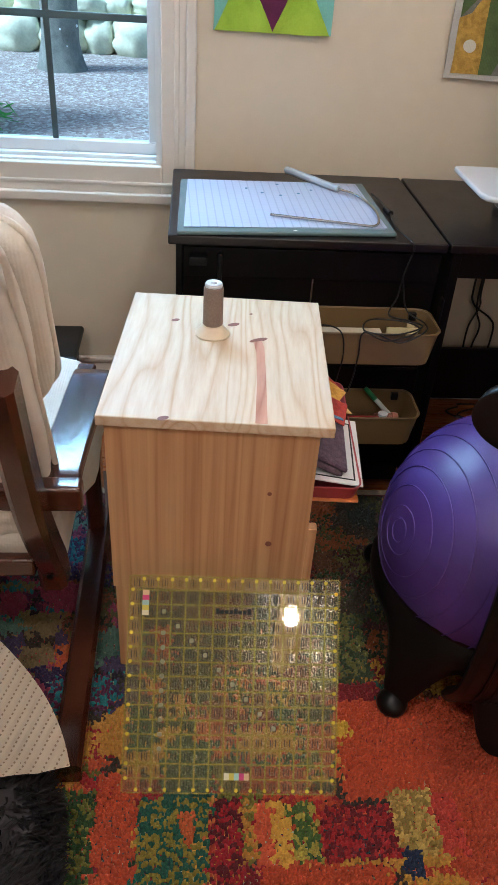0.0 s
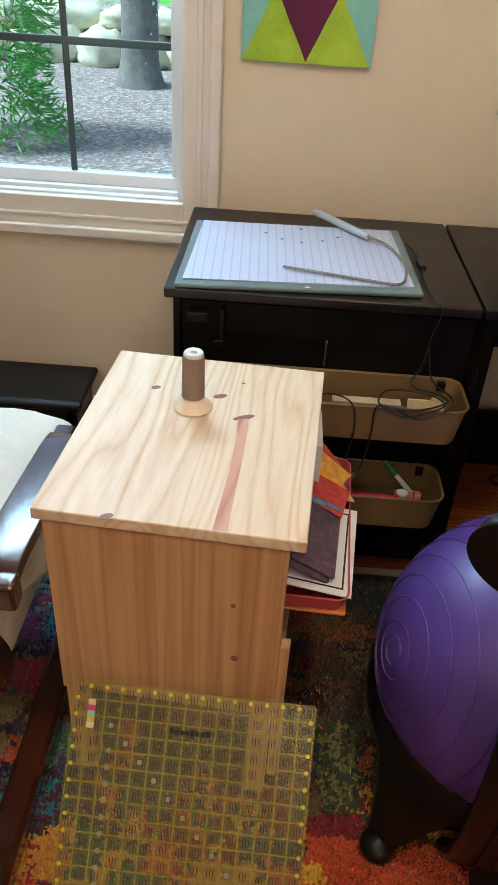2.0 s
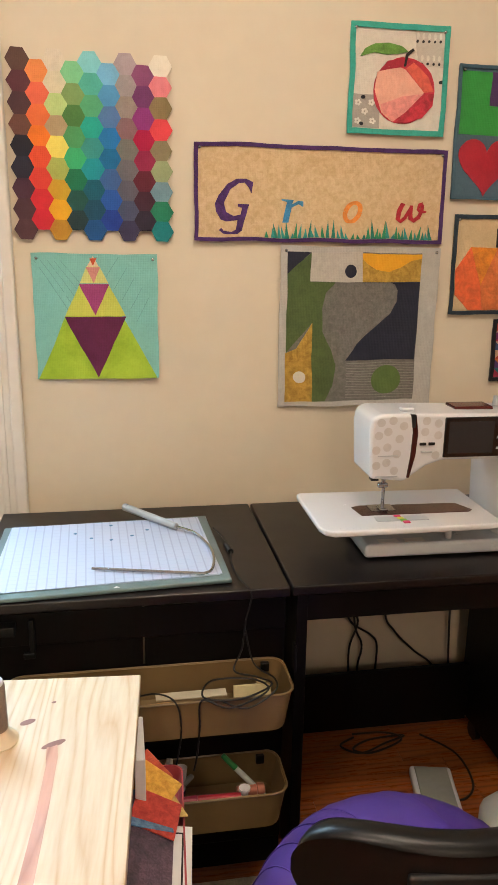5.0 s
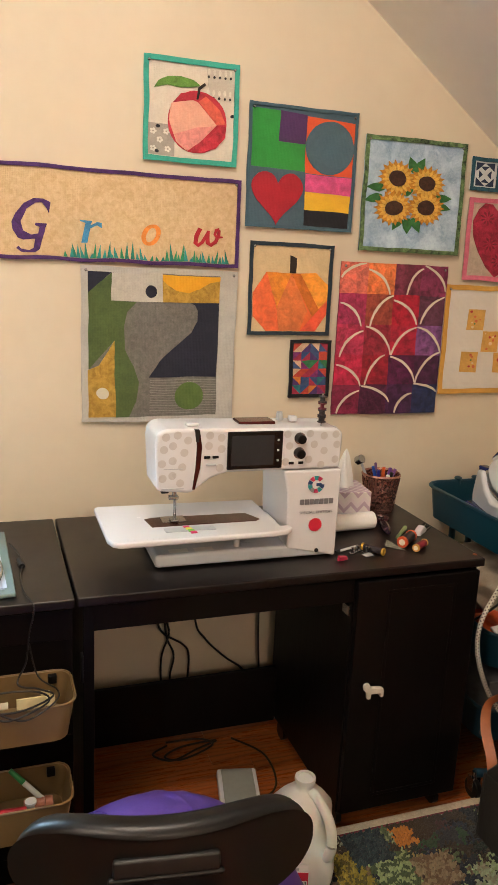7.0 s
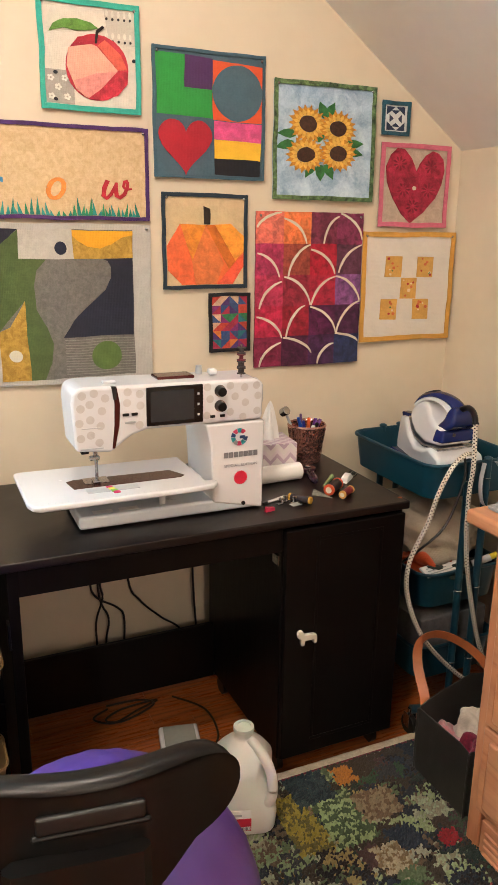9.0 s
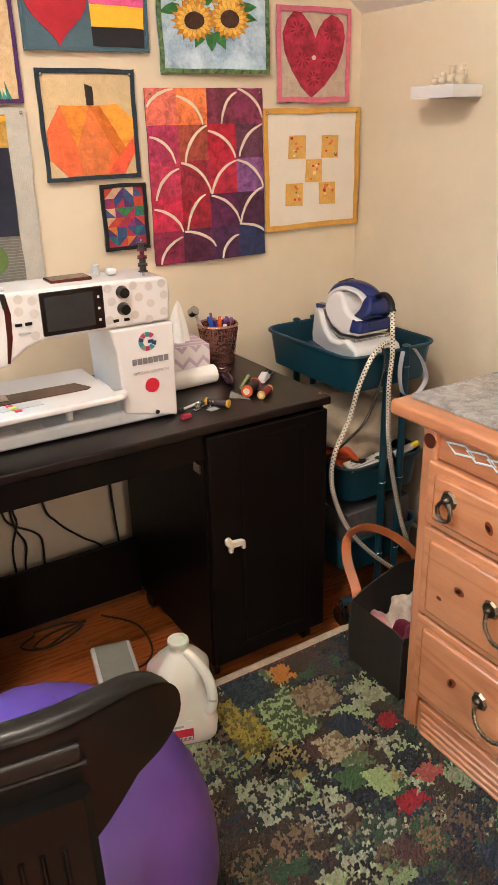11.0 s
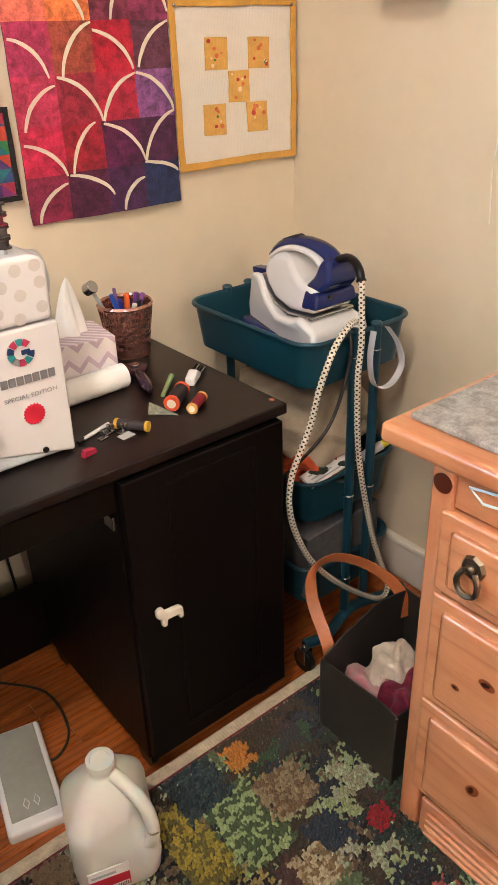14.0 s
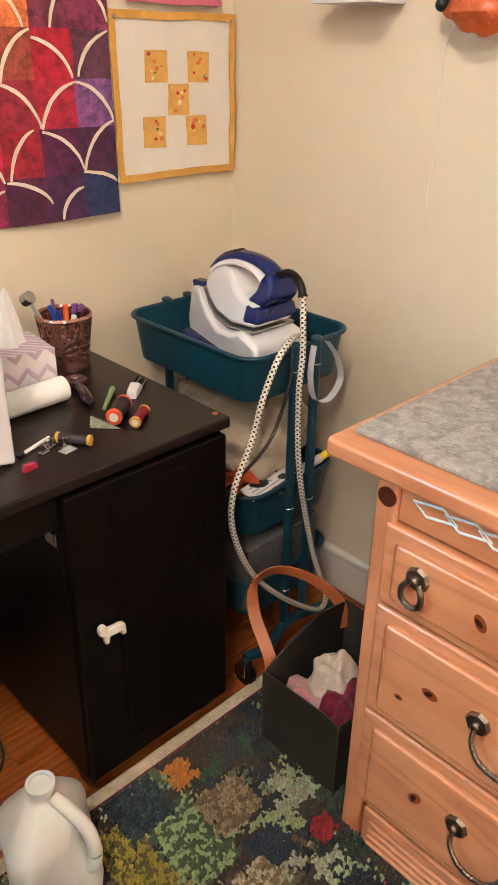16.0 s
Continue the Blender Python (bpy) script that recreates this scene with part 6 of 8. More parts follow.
for x, y in ((-0.163, -0.251), (-0.125, -0.284), (-0.08, -0.299), (-0.033, -0.279), (0.003, -0.247), (-0.081, -0.208)):
    part("pen_mark", lathe([(0, 0.0014), (0.0042, 0.0013), (0.0042, 0.0008)], 10, at=(x, y, 0)), plain("blue_ink", rgb("3f6f92"), 0.5), sheet)
wand = thing("bent_wand", "bent steel rod tool with a grey grip", "tool", (0, 0, DT + 0.020))
part("grip", rod((-0.048, -0.110, 0.004), (0.072, -0.260, 0.002), 0.0095, 0.0085, n=16, bev=0.002), M_GREY_PL, wand)
part("rod", tube([(0.070, -0.258, 0.002), (0.110, -0.297, 0.0), (0.134, -0.372, -0.002), (0.138, -0.435, -0.003), (0.128, -0.495, -0.003), (0.112, -0.516, -0.003), (0.085, -0.513, -0.003), (-0.02, -0.487, -0.003), (-0.119, -0.462, -0.003)], 0.0032, 8), M_STEEL, wand)
cab1 = thing("power_cord", "thin black power cord hanging from the light pad", "cable")
part("cord", tube([(0.160, -0.25, 0.735), (0.178, -0.30, 0.729), (0.184, -0.37, 0.728), (0.176, -0.44, 0.729), (0.180, -0.52, 0.729), (0.192, -0.574, 0.729), (0.196, -0.584, 0.712), (0.185, -0.582, 0.66), (0.178, -0.582, 0.60), (0.160, -0.60, 0.562), (0.20, -0.625, 0.560), (0.225, -0.66, 0.562), (0.16, -0.690, 0.556), (0.09, -0.68, 0.558), (0.11, -0.63, 0.562), (0.19, -0.635, 0.562), (0.215, -0.675, 0.560), (0.14, -0.700, 0.545), (0.085, -0.688, 0.558), (0.080, -0.692, 0.50), (0.075, -0.690, 0.44), (0.07, -0.680, 0.40)], 0.0020, 6), M_CABLE, cab1)
part("plug", rod((0.178, -0.345, 0.729), (0.183, -0.385, 0.729), 0.0065, n=12), M_CABLE, cab1)
part("cord", tube([(0.185, -0.582, 0.64), (0.20, -0.60, 0.575), (0.235, -0.64, 0.562), (0.225, -0.685, 0.562), (0.17, -0.698, 0.540), (0.12, -0.69, 0.556)], 0.0018, 6), M_CABLE, cab1)
part("cord", tube([(-0.05, -0.62, 0.53), (0.00, -0.65, 0.556), (0.035, -0.685, 0.556), (0.045, -0.692, 0.50), (0.035, -0.688, 0.42)], 0.0018, 6), M_CABLE, cab1)

# what the door bins hold
def pen(name, label, p, q, r, colour, cap=None, group="pens in the bins"):
    ob = thing(name, label, "pen", group=group)
    p, q = Vector(p), Vector(q)
    m = p.lerp(q, 0.72)
    part("barrel", rod(p, m, r, n=12, bev=r * 0.2), plain("pen_barrel", rgb(colour), 0.35), ob)
    part("cap", rod(m, q, r * 1.12, r * 0.9, n=12, bev=r * 0.2), plain("pen_cap", rgb(cap or colour), 0.35), ob)


pen("marker_pen", "green and white marker pen standing in a bin", (0.238, -0.63, 0.262), (0.140, -0.575, 0.348), 0.006, "c9d2cc", "1f7a3c")
pen("marker_pen", "white marker pen standing in a bin", (0.005, -0.63, 0.262), (0.030, -0.575, 0.352), 0.008, "d9d6cf", "cfcac0")
pen("marker_pen", "red glitter glue pen lying in a bin", (0.17, -0.645, 0.297), (0.045, -0.645, 0.300), 0.010, "b02434", "a01f40")
pen("marker_pen", "grey pencil lying in a bin", (0.0, -0.64, 0.285), (0.075, -0.60, 0.325), 0.006, "9a9a92", "8a8a82")
pen("marker_pen", "green capped pen lying in a bin", (0.06, -0.655, 0.296), (0.0, -0.66, 0.292), 0.008, "1f8a4c", "1f7a3c")
pen("marker_pen", "pink tube lying in a bin", (0.165, -0.615, 0.285), (0.225, -0.615, 0.288), 0.012, "b0705a", "b0705a")
glue = thing("glue_stick", "white glue bottle with a blue band", "glue bottle", (0.040, -0.61, 0.258), 0, rx=-8, ry=8)
part("bottle", lathe([(0.014, 0), (0.014, 0.05), (0.012, 0.075), (0.012, 0.090), (0.0, 0.093)], 16), M_WHITE_PL, glue)
part("band", lathe([(0.0145, 0.02), (0.0145, 0.042)], 16), M_NAVY_PL, glue)
sp2 = thing("thread_spool", "small white plastic spool in a bin", "thread spool", (0.178, -0.64, 0.272))
part("spool", lathe([(0.012, 0), (0.012, 0.003), (0.008, 0.005), (0.008, 0.036), (0.012, 0.038), (0.012, 0.043)], 16), M_WHITE_PL, sp2)
card = thing("paper_packet", "cream card packet in a bin", "packet", (0.192, -0.628, 0.478), rx=-14)
part("card", box(-0.036, 0.040, -0.004, 0.004, 0.0, 0.060, 0.001), plain("cream_card", rgb("d6c79a"), 0.6), card)
part("tab", box(0.012, 0.030, -0.003, 0.003, 0.060, 0.070, 0.001), plain("cream_tab", rgb("cdbd8e"), 0.6), card)
card = thing("clear_ruler", "clear plastic ruler lying in a bin", "ruler")
part("strip", box(0.0, 0.14, -0.640, -0.616, 0.532, 0.535, 0.001), plain("clear_strip", rgb("cfc4ac"), 0.12), card)
pen("pencil", "orange pencil lying in a bin", (-0.05, -0.655, 0.530), (0.03, -0.650, 0.532), 0.004, "c98a4a", "b8905a", "pencils in the bin")

# cables below the desk
cables = thing("desk_cables", "black cables hanging behind the desk and coiled on the floor", "cable")
for pts in (((0.575, -0.05, 0.70), (0.575, -0.04, 0.42), (0.590, -0.03, 0.34), (0.655, -0.03, 0.29), (0.675, -0.03, 0.25), (0.668, -0.04, 0.14), (0.66, -0.06, 0.02)), ((0.605, -0.05, 0.70), (0.605, -0.03, 0.40), (0.612, -0.03, 0.33), (0.590, -0.03, 0.25), (0.592, -0.04, 0.12), (0.60, -0.06, 0.02)), ((0.598, -0.05, 0.70), (0.60, -0.03, 0.36), (0.628, -0.03, 0.26), (0.618, -0.03, 0.18), (0.62, -0.06, 0.05)), ((0.66, -0.05, 0.70), (0.69, -0.03, 0.38), (0.725, -0.03, 0.30), (0.79, -0.03, 0.23), (0.855, -0.03, 0.17), (0.88, -0.05, 0.06)), ((0.893, -0.04, 0.70), (0.895, -0.03, 0.37), (0.905, -0.03, 0.17), (0.905, -0.04, 0.03)), ((0.60, -0.085, -0.010), (0.55, -0.12, -0.008), (0.60, -0.16, -0.008), (0.68, -0.13, -0.006), (0.75, -0.10, -0.008), (0.64, -0.11, -0.004), (0.58, -0.145, -0.004), (0.63, -0.165, -0.006), (0.73, -0.13, 0.0), (0.70, -0.08, -0.008), (0.60, -0.07, -0.010)), ((0.80, -0.10, -0.010), (0.87, -0.20, -0.010), (0.86, -0.33, -0.010), (0.80, -0.38, -0.010), (0.745, -0.33, -0.010))):
    part("cable", tube(pts, 0.0033, 7, per=7), M_CABLE, cables)
fp = thing("foot_pedal", "white-framed foot pedal with a grey tread on the floor", "foot pedal", (0.732, -0.392, -0.016), -12.5)
part("body", box(-0.056, 0.056, -0.128, 0.128, 0.0, 0.030, 0.008, 3), M_WHITE_PL, fp)
part("tread", box(-0.044, 0.044, -0.104, 0.118, 0.029, 0.034, 0.002), plain("grey_tread", rgb("8f9088"), 0.45), fp)
for x in (-0.010, 0.010):
    part("tread_mark", sweep([(x - 0.006, -0.075, 0.0342), (x, -0.088, 0.0342), (x + 0.006, -0.075, 0.0342), (x, -0.062, 0.0342)], ring(0.0012, 5), closed=True), M_WHITE_PL, fp)

# water jug
jug = thing("water_jug", "translucent gallon jug of water with a red label", "water jug", (0.79, -0.660, 0.013), -18)
n = Nodes("milky_jug_plastic")
n.bump(n.noise(30, 2), 0.08, 0.002)
n.done(n.ramp(n.noise(6, 2), [(0.3, rgb("e6e5de")), (0.7, rgb("ecebe6"))]), 0.3, Transmission_Weight=0.30, IOR=1.18, Subsurface_Weight=0.15)
M_JUG = n.mat
lay = []
for z, w, r in ((0.0, 0.120, 0.04), (0.008, 0.146, 0.036), (0.05, 0.152, 0.034), (0.10, 0.152, 0.034), (0.142, 0.151, 0.034), (0.158, 0.145, 0.036), (0.190, 0.108, 0.034), (0.214, 0.070, 0.028), (0.222, 0.050, 0.0249), (0.230, 0.041, 0.0204), (0.248, 0.041, 0.0204)):
    lay.append([(x, y, z) for x, y in rounded(w, w, r, 5)])
body = loft(lay)
for v in body.verts:
    if 0.07 < v.co.z < 0.20:
        reach = (v.co.x - v.co.y) / 1.414
        deep = 0.034 * math.sin(math.pi * (v.co.z - 0.07) / 0.13)
        if reach > 0.058:
            cut = min(reach - 0.058, deep)
            v.co.x, v.co.y = v.co.x - cut * 0.707, v.co.y + cut * 0.707
part("body", body, M_JUG, jug, angle=42)
part("spout_rim", lathe([(0.0175, 0.240), (0.0240, 0.240), (0.0250, 0.245), (0.0240, 0.251), (0.0175, 0.251), (0.016, 0.245)], 24), M_JUG, jug)
part("handle", tube([(0.014, -0.014, 0.222), (0.032, -0.034, 0.210), (0.054, -0.056, 0.176), (0.062, -0.064, 0.130), (0.058, -0.060, 0.090), (0.044, -0.046, 0.074)], 0.0125, 12), M_JUG, jug)
lb = part("label", box(-0.058, 0.012, -0.0785, -0.0755, 0.024, 0.080, 0.001), M_PAPER, jug, "white and red printed label")
part("label_red", box(-0.058, 0.012, -0.0792, -0.0782, 0.024, 0.058), plain("red_label", rgb("c0203c"), 0.5), lb)
part("barcode_plate", box(-0.020, 0.010, -0.0796, -0.0790, 0.026, 0.036), M_PAPER, lb)
for k in range(9):
    part("barcode_bar", box(-0.018 + 0.003 * k, -0.0166 + 0.003 * k, -0.0801, -0.0794, 0.027, 0.035), M_DARK, lb)
part("text_bar", box(-0.052, -0.010, -0.0790, -0.0780, 0.064, 0.070), M_GREY_PL, lb)

# ---- right end of the desk: cup, tissues and notions ----
cup = thing("pencil_cup", "ribbed copper glass cup full of pens and tools", "pencil cup", (1.205, -0.163, DT))
cup.scale = (1.16, 1.16, 1.04)
n = Nodes("copper_glass")
n.bump(n.add("ShaderNodeTexVoronoi", ("Vector", n.coord), Scale=95.0).outputs["Distance"], 0.5, 0.004)
n.done(rgb("b4857a"), 0.16, Metallic=0.85)
prof = [(0.036, 0.0), (0.038, 0.004), (0.047, 0.100), (0.050, 0.106), (0.047, 0.111), (0.043, 0.106), (0.034, 0.006)]
part("glass", lathe(prof, 40), n.mat, cup)
for k in range(36):
    a = 2 * math.pi * k / 36
    part("rib", rod((0.0395 * math.cos(a), 0.0395 * math.sin(a), 0.045), (0.0468 * math.cos(a), 0.0468 * math.sin(a), 0.100), 0.0018, n=6), n.mat, cup)
for p, q2, r, c, c2 in (((0.0, 0.01, 0.01), (-0.062, 0.020, 0.150), 0.004, "a9adb0", "a9adb0"), ((0.01, -0.01, 0.01), (-0.03, 0.0, 0.135), 0.005, "1f4fae", "1f4fae"), ((0.0, 0.0, 0.01), (-0.022, -0.02, 0.128), 0.005, "2a3f8e", "30308a"), ((0.0, 0.01, 0.01), (-0.012, 0.018, 0.140), 0.004, "5a3a6a", "6a4a7a"), ((0.0, 0.0, 0.01), (0.004, -0.005, 0.132), 0.0055, "d9622a", "d9622a"), ((0.01, 0.0, 0.01), (0.028, -0.002, 0.128), 0.006, "d96a3a", "6a3a8a"), ((-0.01, 0.0, 0.01), (0.036, -0.016, 0.128), 0.0055, "c8a9b8", "7a4a8e"), ((0.0, 0.0, 0.01), (0.02, -0.026, 0.120), 0.006, "1a1a1f", "1a1a1f"), ((0.0, 0.0, 0.01), (0.006, -0.03, 0.114), 0.006, "e2ded6", "e2ded6")):
    c0 = Vector((1.205, -0.163, DT))
    pen("pen", "coloured pen standing in the copper cup", c0 + Vector(p), c0 + Vector(q2), r, c, c2, "pens in the cup")
mir = thing("steel_scoop", "small steel measuring tool in the copper cup", "tool", (1.205 - 0.064, -0.163 + 0.021, DT + 0.150), 20, rx=60)
part("bowl", rod((0, 0, -0.010), (0, 0, 0.012), 0.013, n=20, bev=0.002), M_STEEL, mir)
box_m = Nodes("chevron_card")
s = box_m.add("ShaderNodeSeparateXYZ", ("Vector", box_m.coord)).outputs
zig = box_m.math("ABSOLUTE", box_m.math("SUBTRACT", box_m.math("FRACT", box_m.math("MULTIPLY", box_m.math("ADD", s[0], s[1]), 26)), 0.5))
st = box_m.math("FRACT", box_m.math("ADD", box_m.math("MULTIPLY", s[2], 24), zig))
box_m.done(box_m.ramp(st, [(0, rgb("d9d2d0")), (0.42, rgb("b8a2b2")), (0.72, rgb("d8ccd0"))], True), 0.55)
tis = thing("tissue_box", "white and mauve chevron cardboard tissue box", "tissue box", (1.058, -0.222, DT), -6)
part("carton", box(-0.058, 0.058, -0.058, 0.058, 0.0, 0.098, 0.002), box_m.mat, tis)
layers = []
for k in range(13):
    f = k / 12
    wide = 0.030 * (1 - f) ** 0.75 + 0.0012
    layers.append([(-0.012 + 0.010 * f + wide * (1 + 0.28 * math.cos(5 * a + 2 * f)) * math.cos(a), wide * 0.55 * (1 + 0.35 * math.sin(4 * a + 3 * f)) * math.sin(a), 0.094 + 0.112 * f) for a in (math.pi * m / 20 for m in range(40))])
bm = loft(layers)
part("tissue", bm, M_PAPER, tis, "white tissue pulled up")
roll = thing("paper_roll", "white paper roll lying on the desk", "paper roll")
part("roll", rod((0.965, -0.312, DT + 0.0245), (1.108, -0.306, DT + 0.0245), 0.0235, n=28, bev=0.0015), M_PAPER, roll)
part("core", rod((1.107, -0.306, DT + 0.0245), (1.1095, -0.306, DT + 0.0245), 0.010, n=20), plain("orange_core", rgb("c96a3c"), 0.6), roll)


def spool(label, p, q2, r, thread, endc):
    ob = thing("thread_spool", label, "thread spool", group="thread spools on the desk")
    p, q2 = Vector(p), Vector(q2)
    part("thread", rod(p.lerp(q2, 0.1), p.lerp(q2, 0.9), r * 0.9, n=20), plain("thread", rgb(thread), 0.5, 0.2, 200), ob)
    for a, b in ((0, 0.1), (0.9, 1.0)):
        part("flange", rod(p.lerp(q2, a), p.lerp(q2, b), r, n=20, bev=0.001), plain("spool_end", rgb(endc), 0.4), ob)
    d = (q2 - p).normalized()
    part("hub", rod(p - d * 0.0012, p + d * 0.001, r * 0.55, n=16), plain("spool_label", rgb("d8d0c2"), 0.5), ob)


spool("black thread spool with an orange rim", (1.113, -0.458, DT + 0.0150), (1.166, -0.416, DT + 0.0150), 0.0150, "221d22", "c8502e")
spool("dark red thread spool with a tan rim", (1.133, -0.492, DT + 0.0105), (1.179, -0.460, DT + 0.0105), 0.0105, "7a1226", "c99a52")
spool("dark grey thread spool with gold ends", (1.005, -0.446, DT + 0.0095), (1.041, -0.497, DT + 0.0095), 0.0095, "2c2830", "c9a03a")
clip = thing("sewing_clip", "small red plastic sewing clip", "sewing clip", (0.924, -0.500, DT), 12)
part("jaw", prism([(-0.013, 0.0), (0.014, 0.0), (0.012, 0.009), (-0.010, 0.012)], -0.005, 0.005, bev=0.001), plain("clear_red", rgb("a8304a"), 0.2), clip)
feet = thing("machine_feet", "loose steel presser feet and screws", "presser foot", (0.968, -0.468, DT), 15)
for x, y in ((0, 0), (0.020, 0.006), (0.034, -0.012)):
    part("foot", box(x - 0.009, x + 0.009, y - 0.005, y + 0.005, 0.0, 0.004, 0.001), M_STEEL, feet)
    part("shank", box(x - 0.003, x + 0.003, y - 0.003, y + 0.003, 0.003, 0.018, 0.001), M_STEEL, feet)
    part("screw", rod((x + 0.003, y, 0.012), (x + 0.010, y, 0.013), 0.003, n=10), M_BRASS, feet)
brush = thing("lint_brush", "white handled lint brush", "brush")
part("handle", rod((0.940, -0.452, DT + 0.004), (1.000, -0.430, DT + 0.004), 0.0035, n=10), M_WHITE_PL, brush)
part("bristles", rod((0.927, -0.457, DT + 0.004), (0.941, -0.451, DT + 0.004), 0.003, 0.004, n=10), M_DARK, brush)
scrap = thing("fabric_scrap", "triangle scrap of grey-green print fabric", "fabric scrap", (0, 0, DT + 0.0008))
part("cloth", prism([(1.102, -0.400), (1.112, -0.480), (1.074, -0.440)], 0.0, 0.0012, m=XY), fabric("7d8274", 0.3, 120), scrap)
scrap = thing("plastic_tab", "small grey plastic tab", "plastic tab", (1.003, -0.484, DT), 10)
part("tab", box(-0.013, 0.013, -0.009, 0.009, 0.0, 0.0015, 0.0005), M_GREY_PL, scrap)
cutter = thing("rotary_cutter", "dark iridescent rotary cutter lying on the desk", "rotary cutter", (1.150, -0.285, DT), -108)
part("handle", blob((0.045, 0, 0.010), (0.050, 0.012, 0.010), 20, 10, p=2.6), plain("plum_iridescent", rgb("2a1c2c"), 0.18, 0.5, 40), cutter)
part("blade_guard", rod((-0.022, 0, 0.004), (-0.022, 0, 0.016), 0.024, n=28, bev=0.003), plain("plum_guard", rgb("3f2028"), 0.2), cutter)
part("blade_nut", rod((-0.022, 0, 0.016), (-0.022, 0, 0.021), 0.009, n=16, bev=0.002), M_STEEL, cutter)
snips = thing("thread_snips", "white and black folding thread snips", "thread snips", (1.222, -0.372, DT), 38)
part("grip", prism([(-0.03, 0.0), (0.016, 0.002), (0.022, 0.010), (0.0, 0.024), (-0.026, 0.016)], -0.010, 0.010, bev=0.004), M_WHITE_PL, snips)
for k in range(4):
    part("blade", box(0.018, 0.052, -0.010 + 0.006 * k, -0.007 + 0.006 * k, 0.003 + 0.002 * k, 0.009 + 0.002 * k, 0.001), M_DARK if k % 2 else M_STEEL, snips)
gm = thing("seam_guide", "pale green plastic point turner", "point turner")
part("blade", rod((1.135, -0.395, DT + 0.003), (1.195, -0.335, DT + 0.006), 0.004, 0.006, n=8), plain("pale_green", rgb("7f9a6a"), 0.4), gm)

# ---- iron on its steam station in the top tray ----
iron = thing("steam_iron", "white and navy steam generator iron on its station", "steam iron", (1.530, -0.004, -0.014))
YZ = Matrix(((0, 1, 0, 0), (1, 0, 0, 0), (0, 0, 1, 0), (0, 0, 0, 1)))


def side(pts, half, bev, name, material, seg=4, taper=0.0, crown=0.0):
    """A side profile of (y, z) pairs, narrowing to the nose and, by crown, upwards."""
    bm = prism(pts, -half, half, bev=bev, seg=seg, m=YZ)
    lo, hi = min(p[0] for p in pts), max(p[0] for p in pts)
    bot, top = min(p[1] for p in pts), max(p[1] for p in pts)
    for v in bm.verts:
        k, c = (v.co.y - lo) / (hi - lo), (v.co.z - bot) / (top - bot)
        v.co.x *= (1 - taper * max(0.0, k) ** 2.2) * (1 - crown * max(0.0, c) ** 1.6)
    return part(name, bm, material, iron, angle=60)


side([(-0.195, 0.694), (-0.450, 0.694), (-0.462, 0.748), (-0.182, 0.762)], 0.077, 0.012, "tank", M_NAVY_PL, 3, 0.40)
side([(-0.198, 0.860), (-0.178, 0.780), (-0.190, 0.748), (-0.455, 0.738), (-0.466, 0.765), (-0.460, 0.798), (-0.405, 0.818), (-0.375, 0.806), (-0.330, 0.803), (-0.280, 0.824), (-0.240, 0.862)], 0.082, 0.012, "station", M_WHITE_PL, taper=0.80, crown=0.18)
side([(-0.236, 0.872), (-0.190, 0.870), (-0.196, 0.850), (-0.236, 0.852)], 0.014, 0.004, "rest_tip", M_NAVY_PL, 2)
side([(-0.230, 0.862), (-0.258, 0.834), (-0.300, 0.814), (-0.360, 0.804), (-0.435, 0.812), (-0.435, 0.822), (-0.360, 0.815), (-0.300, 0.825), (-0.263, 0.844), (-0.238, 0.868)], 0.063, 0.003, "soleplate", M_STEEL, 1, 0.72)
side([(-0.240, 0.872), (-0.254, 0.897), (-0.280, 0.918), (-0.310, 0.928), (-0.338, 0.922), (-0.368, 0.892), (-0.395, 0.880), (-0.437, 0.876), (-0.440, 0.826), (-0.360, 0.818), (-0.300, 0.829), (-0.264, 0.848)], 0.060, 0.015, "iron_body", M_WHITE_PL, 4, 0.62, 0.42)
side([(-0.404, 0.874), (-0.444, 0.868), (-0.447, 0.836), (-0.400, 0.832)], 0.0605, 0.008, "water_tank", M_NAVY_PL, 3, 0.0, 0.16)
side([(-0.392, 0.874), (-0.443, 0.868), (-0.464, 0.890), (-0.462, 0.918), (-0.440, 0.940), (-0.424, 0.925), (-0.420, 0.900), (-0.406, 0.886)], 0.048, 0.012, "heel", M_NAVY_PL, 4, 0.0, 0.45)
part("handle", sweep(spline([(0, -0.262, 0.908), (0, -0.290, 0.934), (0, -0.335, 0.948), (0, -0.385, 0.948), (0, -0.424, 0.936), (0, -0.446, 0.912), (0, -0.444, 0.880)], 7), ring(0.0115, 14, 0.022), up=(1, 0, 0)), M_NAVY_PL, iron)
part("handle_cover", sweep(spline([(0, -0.268, 0.908), (0, -0.296, 0.926), (0, -0.338, 0.938), (0, -0.382, 0.936), (0, -0.410, 0.924), (0, -0.424, 0.904), (0, -0.412, 0.884)], 7), ring(0.0095, 14, 0.028), up=(1, 0, 0)), M_WHITE_PL, iron)
side([(-0.285, 0.940), (-0.292, 0.948), (-0.330, 0.962), (-0.345, 0.958), (-0.330, 0.950)], 0.012, 0.003, "steam_button", M_DARK, 2)
part("tank_cap", rod((-0.02, -0.445, 0.858), (-0.02, -0.4475, 0.858), 0.005, n=12), M_DARK, iron)

